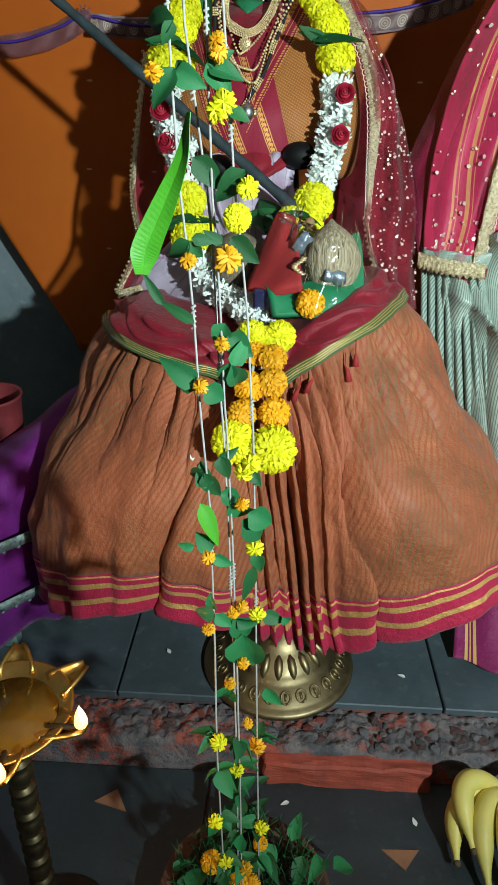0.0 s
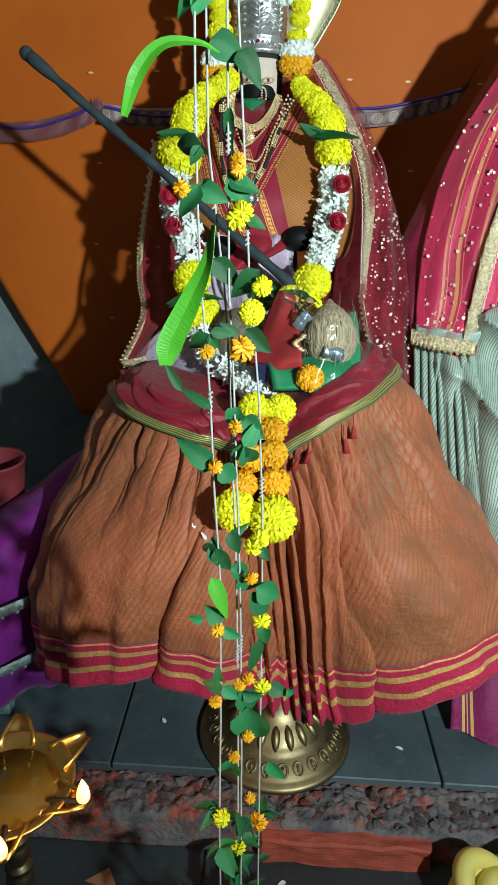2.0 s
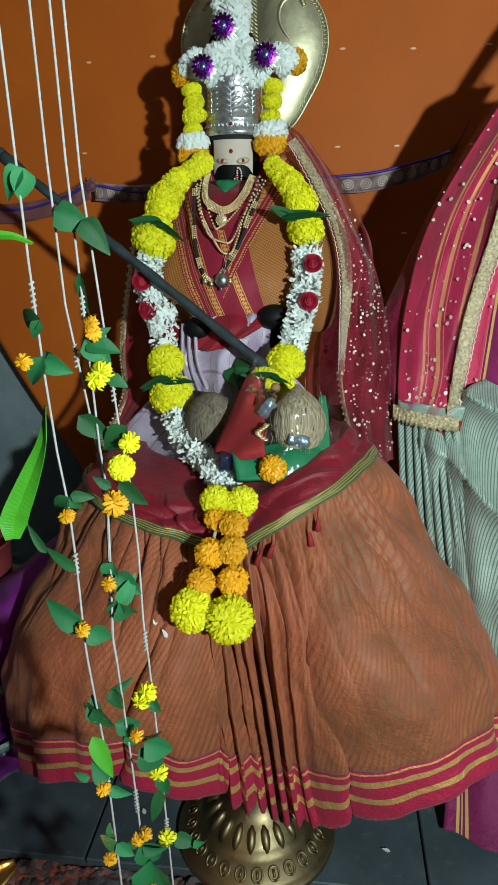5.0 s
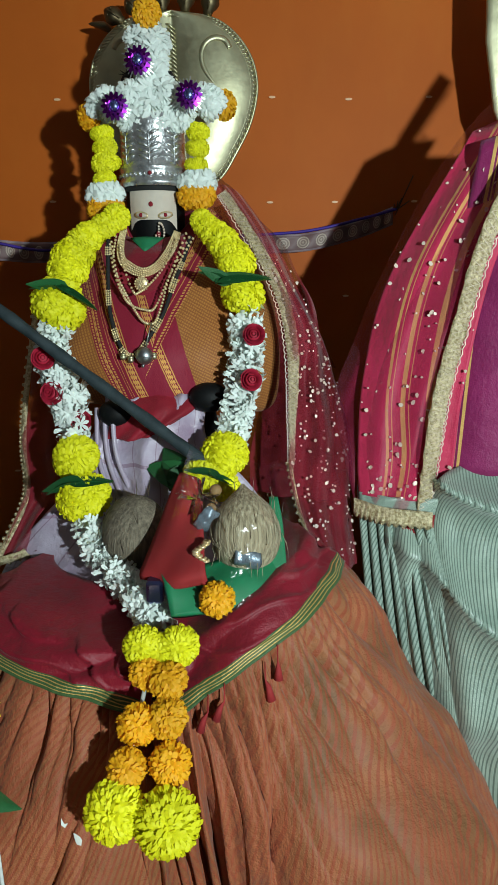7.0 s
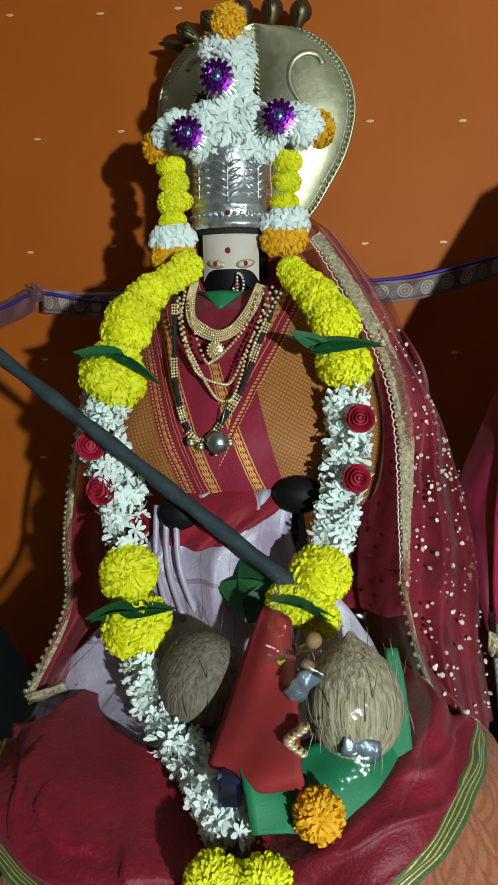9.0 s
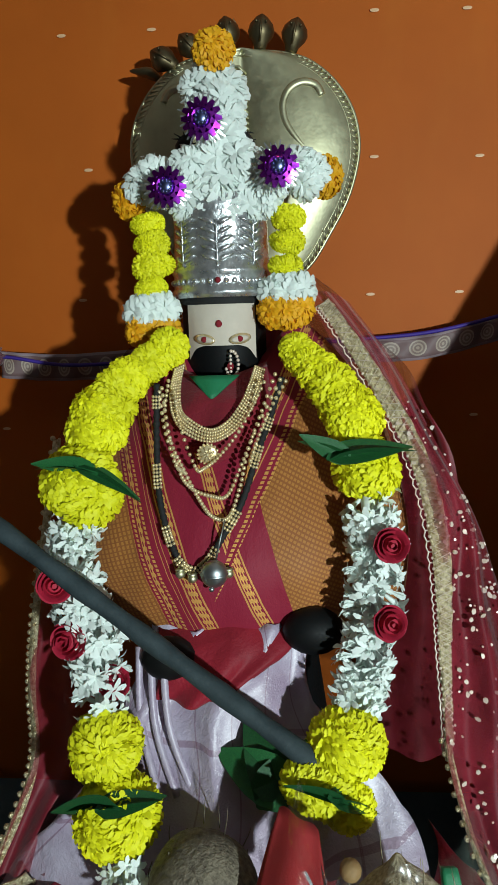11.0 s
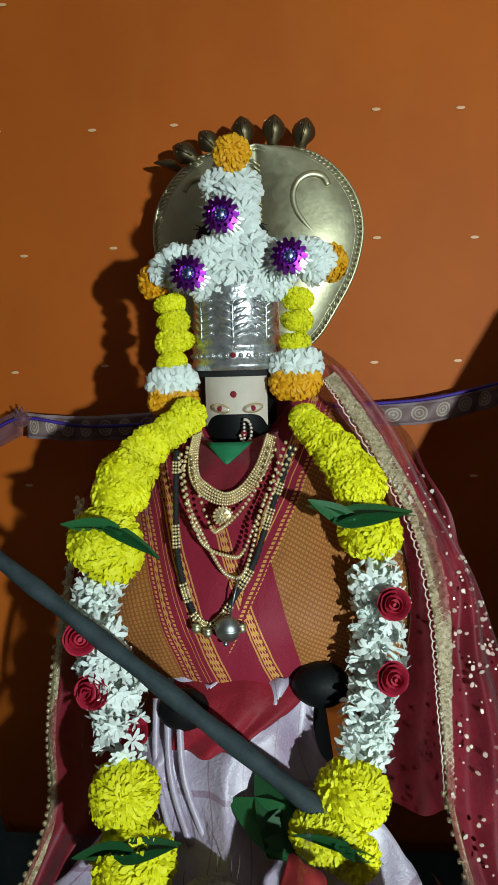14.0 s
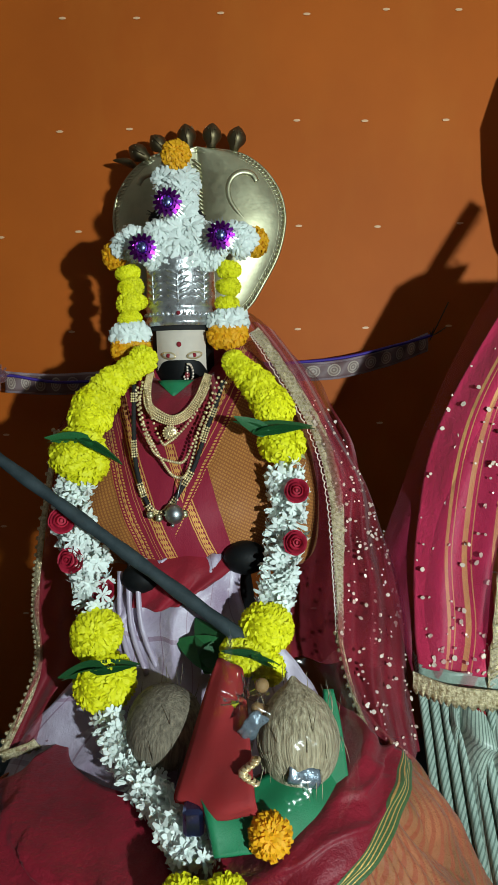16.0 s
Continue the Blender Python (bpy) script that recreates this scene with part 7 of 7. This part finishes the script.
TIED_FIRST_LOW = (("dark", 0.012, 0.86, -0.021, 0.01), ("leaf", 0.016, 0.86, 0.016, -0.012), ("dark", 0.015, 0.789, -0.012, -0.01), ("dark", 0.016, 0.786, 0.011, -0.025), ("leaf", 0.017, 0.771, -0.004, 0.02), ("bright", 0.012, 0.756, 0.015, -0.036),
                  ("leaf", 0.021, 0.708, -0.012, 0.014), ("leaf", 0.023, 0.703, 0.015, -0.009), ("leaf", 0.006, 0.711, -0.013, 0.002), ("leaf", 0.023, 0.639, -0.018, -0.006), ("leaf", 0.024, 0.636, 0.014, -0.011), ("leaf", 0.023, 0.642, -0.004, 0.017))
TIED_SECOND = (("leaf", 0.001, 1.177, 0.023, -0.011), ("dark", 0.021, 1.17, 0.017, -0.017), ("long", 0.016, 1.133, -0.001, -0.03), ("leaf", 0.015, 1.081, 0.024, -0.004), ("leaf", 0.015, 1.083, 0.017, -0.017), ("dark", 0.015, 1.083, 0.017, 0.007),
               ("dark", 0.031, 1.054, 0.014, -0.005), ("dark", 0.004, 1.022, 0.022, -0.021), ("dark", 0.043, 1.014, -0.022, -0.021), ("dark", 0.033, 0.965, 0.019, -0.018), ("dark", 0.026, 0.96, -0.012, 0.009), ("dark", 0.027, 0.956, 0.013, -0.014),
               ("leaf", 0.03, 0.902, -0.007, -0.019), ("leaf", 0.033, 0.894, 0.017, -0.014))
TIED_SECOND_LOW = (("leaf", 0.036, 0.871, 0.013, 0.019), ("leaf", 0.034, 0.873, -0.004, -0.021), ("leaf", 0.036, 0.871, 0.01, -0.028), ("dark", 0.025, 0.791, 0.018, 0.005), ("dark", 0.028, 0.794, 0.006, -0.017), ("leaf", 0.027, 0.758, 0.021, -0.011),
                   ("leaf", 0.037, 0.75, 0.021, -0.026), ("leaf", 0.052, 0.739, 0.022, -0.014), ("leaf", 0.047, 0.732, 0.019, -0.026), ("leaf", 0.039, 0.624, -0.016, -0.012), ("leaf", 0.04, 0.62, 0.016, -0.029), ("leaf", 0.043, 0.617, 0.021, -0.009),
                   ("leaf", 0.049, 0.599, 0.009, -0.045), ("leaf", 0.035, 0.532, -0.006, -0.036))
TIED_LAST = (("dark", 0.051, 0.771, 0.011, -0.012), ("dark", 0.059, 0.683, 0.005, -0.019), ("long", 0.058, 0.666, -0.009, -0.036), ("dark", 0.067, 0.608, 0.021, -0.007), ("leaf", 0.087, 0.606, 0.011, -0.013), ("dark", 0.059, 0.604, -0.011, -0.016),
             ("leaf", 0.073, 0.508, 0.015, -0.02))
BLOOMS_FIRST = (("orange", -0.015, 1.075, 0.012), ("orange", 0.005, 0.955, 0.012), ("orange", 0.014, 0.863, 0.012), ("orange", 0.019, 0.704, 0.012), ("orange", 0.018, 0.622, 0.012))
BLOOMS_SECOND = (("orange", 0.023, 1.096, 0.012), ("orange", 0.024, 1.089, 0.012), ("yellow", 0.023, 1.053, 0.016), ("yellow", 0.028, 1.059, 0.016), ("yellow", 0.046, 1.002, 0.016), ("full", 0.038, 0.98, 0.021),
                 ("orange", 0.031, 0.95, 0.021), ("orange", 0.028, 0.888, 0.012), ("orange", 0.047, 0.751, 0.012), ("orange", 0.048, 0.638, 0.012), ("orange", 0.04, 0.63, 0.012), ("orange", 0.037, 0.538, 0.012),
                 ("orange", 0.05, 0.566, 0.012))
BLOOMS_LAST = (("yellow", 0.053, 0.78, 0.016), ("yellow", 0.047, 0.771, 0.016), ("yellow", 0.058, 0.691, 0.016), ("yellow", 0.062, 0.611, 0.016), ("orange", 0.055, 0.455, 0.012))


def hanging_strings():
    """White threads hung from above into the pot, with leaves and flowers tied on."""
    r = random.Random(21)
    # each thread: its depth low down and higher up, then x and z from the ceiling down to the pot
    runs = ((0.635, 0.655, ((-0.022, 2.78), (-0.006, 1.141), (-0.004, 1.066), (-0.001, 1.004), (0.008, 0.914), (0.013, 0.844), (0.02, 0.75), (0.023, 0.59), (0.024, 0.429), (0.032, 0.1)), TIED_FIRST + TIED_FIRST_LOW, BLOOMS_FIRST),
            (0.65, 0.695, ((0.0, 2.78), (0.012, 1.21), (0.015, 1.108), (0.018, 0.994), (0.026, 0.906), (0.033, 0.818), (0.038, 0.712), (0.044, 0.539), (0.048, 0.364), (0.052, 0.1)), TIED_SECOND + TIED_SECOND_LOW, BLOOMS_SECOND),
            (0.66, 0.70, ((-0.016, 2.78), (-0.004, 1.21), (-0.001, 1.108), (0.014, 0.994), (0.022, 0.906), (0.029, 0.818), (0.034, 0.712), (0.04, 0.539), (0.044, 0.364), (0.046, 0.1)), (), ()),
            (0.67, 0.70, ((0.004, 2.78), (0.02, 1.201), (0.027, 1.108), (0.035, 0.999), (0.047, 0.904), (0.054, 0.81), (0.058, 0.699), (0.063, 0.519), (0.074, 0.1)), TIED_LAST, BLOOMS_LAST))
    for k, (low, high, run, leaves, blooms) in enumerate(runs):
        depth = lambda z: low + (high - low) * max(0.0, min(1.0, (z - 0.84) / 0.12)) + 0.06 * max(0.0, 0.5 - z)
        o = Vector((run[0][0], high, run[0][1]))
        t = thing("flower_string", "white cotton thread hung with green leaves and small flowers", "flower string", o, group="hanging flower strings")
        path = []
        for (x0, z0), (x1, z1) in zip(run, run[1:]):
            steps = max(1, round((z0 - z1) / 0.02))
            path += [Vector((x0 + (x1 - x0) * i / steps, depth(z0 + (z1 - z0) * i / steps), z0 + (z1 - z0) * i / steps)) for i in range(steps)]
        bm = bmesh.new()
        tube(bm, [p - o for p in path], 0.0010, 6)
        # tied knots with loose ends
        for s in range(3):
            q = min(path, key=lambda p: abs(p.z - (1.13 - 0.21 * s - 0.03 * k))) - o
            for j in range(5):
                tube(bm, [q + Vector((0.0018, 0, 0.008 - 0.004 * j)), q + Vector((-0.0018, -0.001, 0.006 - 0.004 * j))], 0.0011, 5)
        part("thread", bm, "thread", t)
        for kind, x, z, dx, dz in leaves:
            d = Vector((dx, r.uniform(-0.35, 0.35) * math.hypot(dx, dz), dz))
            n = Vector((r.uniform(-0.5, 0.5), -1, r.uniform(-0.2, 0.7)))
            side = d.cross(n).normalized()
            up = side.cross(d).normalized()
            me = {"leaf": LEAF[r.choice((1, 2))], "dark": LEAF[0], "long": LONG_LEAF, "bright": BRIGHT_LEAF}[kind]
            long = 1.12 * d.length
            m = Matrix.Translation(Vector((x, depth(z) - 0.003, z)) - o) @ Matrix((side, d.normalized(), up)).transposed().to_4x4() @ Matrix.Diagonal((long * r.uniform(0.95, 1.25), long, long * r.uniform(0.8, 1.6), 1))
            put("leaf", me, m, t)
        for kind, x, z, size in blooms:
            me = MUM[0] if kind == "full" else RAGGED[1] if kind == "yellow" else RAGGED[0]
            put("flower", me, facing(Vector((x, depth(z) - 0.008, z)) - o, (r.uniform(-0.5, 0.5), -1, r.uniform(-0.2, 0.6)), r.uniform(0, 6), size * 0.98), t)
        # the crowded lower end, down into the pot
        z = 0.47 - 0.02 * k
        while z > 0.14:
            q = min(path, key=lambda p: abs(p.z - z)) - o
            for j in range(r.choice((2, 3, 4))):
                m = Matrix.Translation(q) @ Matrix.Rotation(r.uniform(0, 6.3), 4, "Z") @ Matrix.Rotation(r.uniform(-1.2, 0.3), 4, "X") @ Matrix.Rotation(r.uniform(-0.8, 0.8), 4, "Y") @ Matrix.Scale(r.uniform(0.016, 0.032), 4)
                put("leaf", LEAF[r.choice((0, 1, 2))], m, t)
            if r.random() < 0.45:
                put("flower", r.choice(RAGGED), facing(q + Vector((r.uniform(-0.008, 0.008), -0.010, 0)), (r.uniform(-0.7, 0.7), -1, r.uniform(-0.2, 0.6)), r.uniform(0, 6), r.uniform(0.014, 0.019)), t)
            z -= r.uniform(0.045, 0.085)
    # two long bright blades tied to the first threads
    for name, pts, w in (("grass_blade", [(-0.048, 0.615, 1.118), (-0.038, 0.615, 1.144), (-0.022, 0.615, 1.160), (0.000, 0.618, 1.162), (0.014, 0.62, 1.157)], 0.0048), ("grass_blade", [(-0.022, 0.610, 0.952), (-0.018, 0.610, 0.970), (-0.004, 0.612, 1.000), (0.007, 0.614, 1.026), (0.012, 0.616, 1.052)], 0.0095)):
        bm = bmesh.new()
        c = spline(pts, 40)
        vs = []
        for i, p in enumerate(c):
            d = (c[min(i + 1, 39)] - c[max(i - 1, 0)]).normalized()
            s = d.cross(Vector((0, -1, 0.15))).normalized() * w * (0.5 + 0.5 * min(1, i / 8)) * (1.1 - 0.75 * (i / 39) ** 1.5)
            s = Matrix.Rotation(0.7 - 0.045 * i, 3, d) @ s
            vs.append((bm.verts.new(p + s), bm.verts.new(p + Vector((0, 0.0016, 0))), bm.verts.new(p - s)))
        for A, B in zip(vs, vs[1:]):
            bm.faces.new((A[0], A[1], B[1], B[0]))
            bm.faces.new((A[1], A[2], B[2], B[1]))
        tagged(thick(part(name, bm, "blade", smooth=False), 0.0004), "long bright green leaf blade tied to the threads", "leaf")


hanging_strings()


# ---- at the left: bench, purple cloth, pot ----
def left_corner():
    t = thing("low_bench", "low wooden bench with worn green paint under purple cloth", "bench", (-0.655, 1.30, 0.085))
    part("top", box(bmesh.new(), (-0.25, -0.19, 0.290), (0.24, 0.2, 0.318), 0.004), "greenpaint", t, smooth=False)
    for x in (-0.24, 0.19):
        for y in (-0.17, 0.16):
            part("leg", box(bmesh.new(), (x, y, 0.0), (x + 0.035, y + 0.03, 0.290), 0.003), "greenpaint", t, smooth=False)
    part("stretcher", box(bmesh.new(), (-0.205, -0.165, 0.10), (0.19, -0.145, 0.145), 0.003), "greenpaint", t, smooth=False)
    t = thing("purple_cloth", "bright purple cloth spread over the low bench", "cloth")
    up = Vector((0, 0, 0.045))
    rows = [[(-0.64, 1.24, 0.375), (-0.52, 1.26, 0.385), (-0.42, 1.36, 0.44), (-0.30, 1.44, 0.52)], [(-0.66, 1.16, 0.38), (-0.54, 1.17, 0.385), (-0.44, 1.24, 0.43), (-0.31, 1.36, 0.50)], [(-0.66, 1.08, 0.38), (-0.56, 1.08, 0.385), (-0.46, 1.11, 0.39), (-0.33, 1.24, 0.42)], [(-0.67, 1.045, 0.28), (-0.56, 1.05, 0.26), (-0.46, 1.08, 0.25), (-0.33, 1.20, 0.24)], [(-0.66, 1.045, 0.10), (-0.54, 1.06, 0.08), (-0.46, 1.10, 0.07), (-0.34, 1.21, 0.08)]]
    thick(part("cloth", sheet(rows, 50, 50, lambda u, v, p: p + up + Vector((0, 0.022 * math.sin(21 * u + 3 * v) * v, 0.012 * noise.noise(p * 9)))), "purple", t), 0.004)
    for z, y in ((0.365, 1.018), (0.235, 1.026)):
        trim_strip(t, [(-0.66, y, z + 0.02), (-0.56, y + 0.006, z), (-0.46, y + 0.035, z - 0.01), (-0.34, y + 0.15, z - 0.01)], 0.011, "zari_trim", "zari", 40, 0.003)
    t = thing("red_pot", "small red painted pot standing on the bench", "pot", (-0.515, 1.36, 0.404))
    part("body", lathe(bmesh.new(), [(0, 0), (0.055, 0), (0.060, 0.02), (0.064, 0.09), (0.067, 0.125), (0.070, 0.128), (0.069, 0.133), (0.063, 0.131), (0.058, 0.09), (0.05, 0.03), (0, 0.025)], 40), "redclay", t)
    t = thing("magenta_cloth_end", "magenta cloth end with gold stripe lying on the ledge", "cloth")
    rows = [[(0.46, 1.28, 0.20), (0.55, 1.22, 0.20), (0.66, 1.18, 0.20)], [(0.45, 1.20, 0.13), (0.55, 1.15, 0.12), (0.66, 1.12, 0.115)], [(0.44, 1.15, 0.096), (0.55, 1.11, 0.094), (0.66, 1.09, 0.092)]]
    thick(part("cloth", sheet(rows, 30, 20, lambda u, v, p: p + Vector((0, 0.006 * math.sin(15 * u), 0))), "plum", t), 0.003)


left_corner()


def petals():
    bm0 = leaf_mesh(0.016, 0.008, 0.2, 0.1, 4)
    me = stock("petal", bm0, "white")
    for x, y, z, a in ((-0.056, 1.070, 0.560, 0.4), (-0.036, 1.060, 0.545, 1.0), (-0.12, 1.13, 0.089, 0.5), (0.33, 0.86, 0.003, 0.2), (0.12, 0.89, 0.003, 2.0), (0.34, 1.1, 0.089, 1.2)):
        o = put("fallen_petal", me, Matrix.Translation((x, y, z)) @ Matrix.Rotation(a, 4, "Z") @ Matrix.Rotation(0.9 if z > 0.3 else 0.1, 4, "X"), None)
        tagged(o, "single white petal fallen from the garland", "petal", group="fallen petals")


petals()
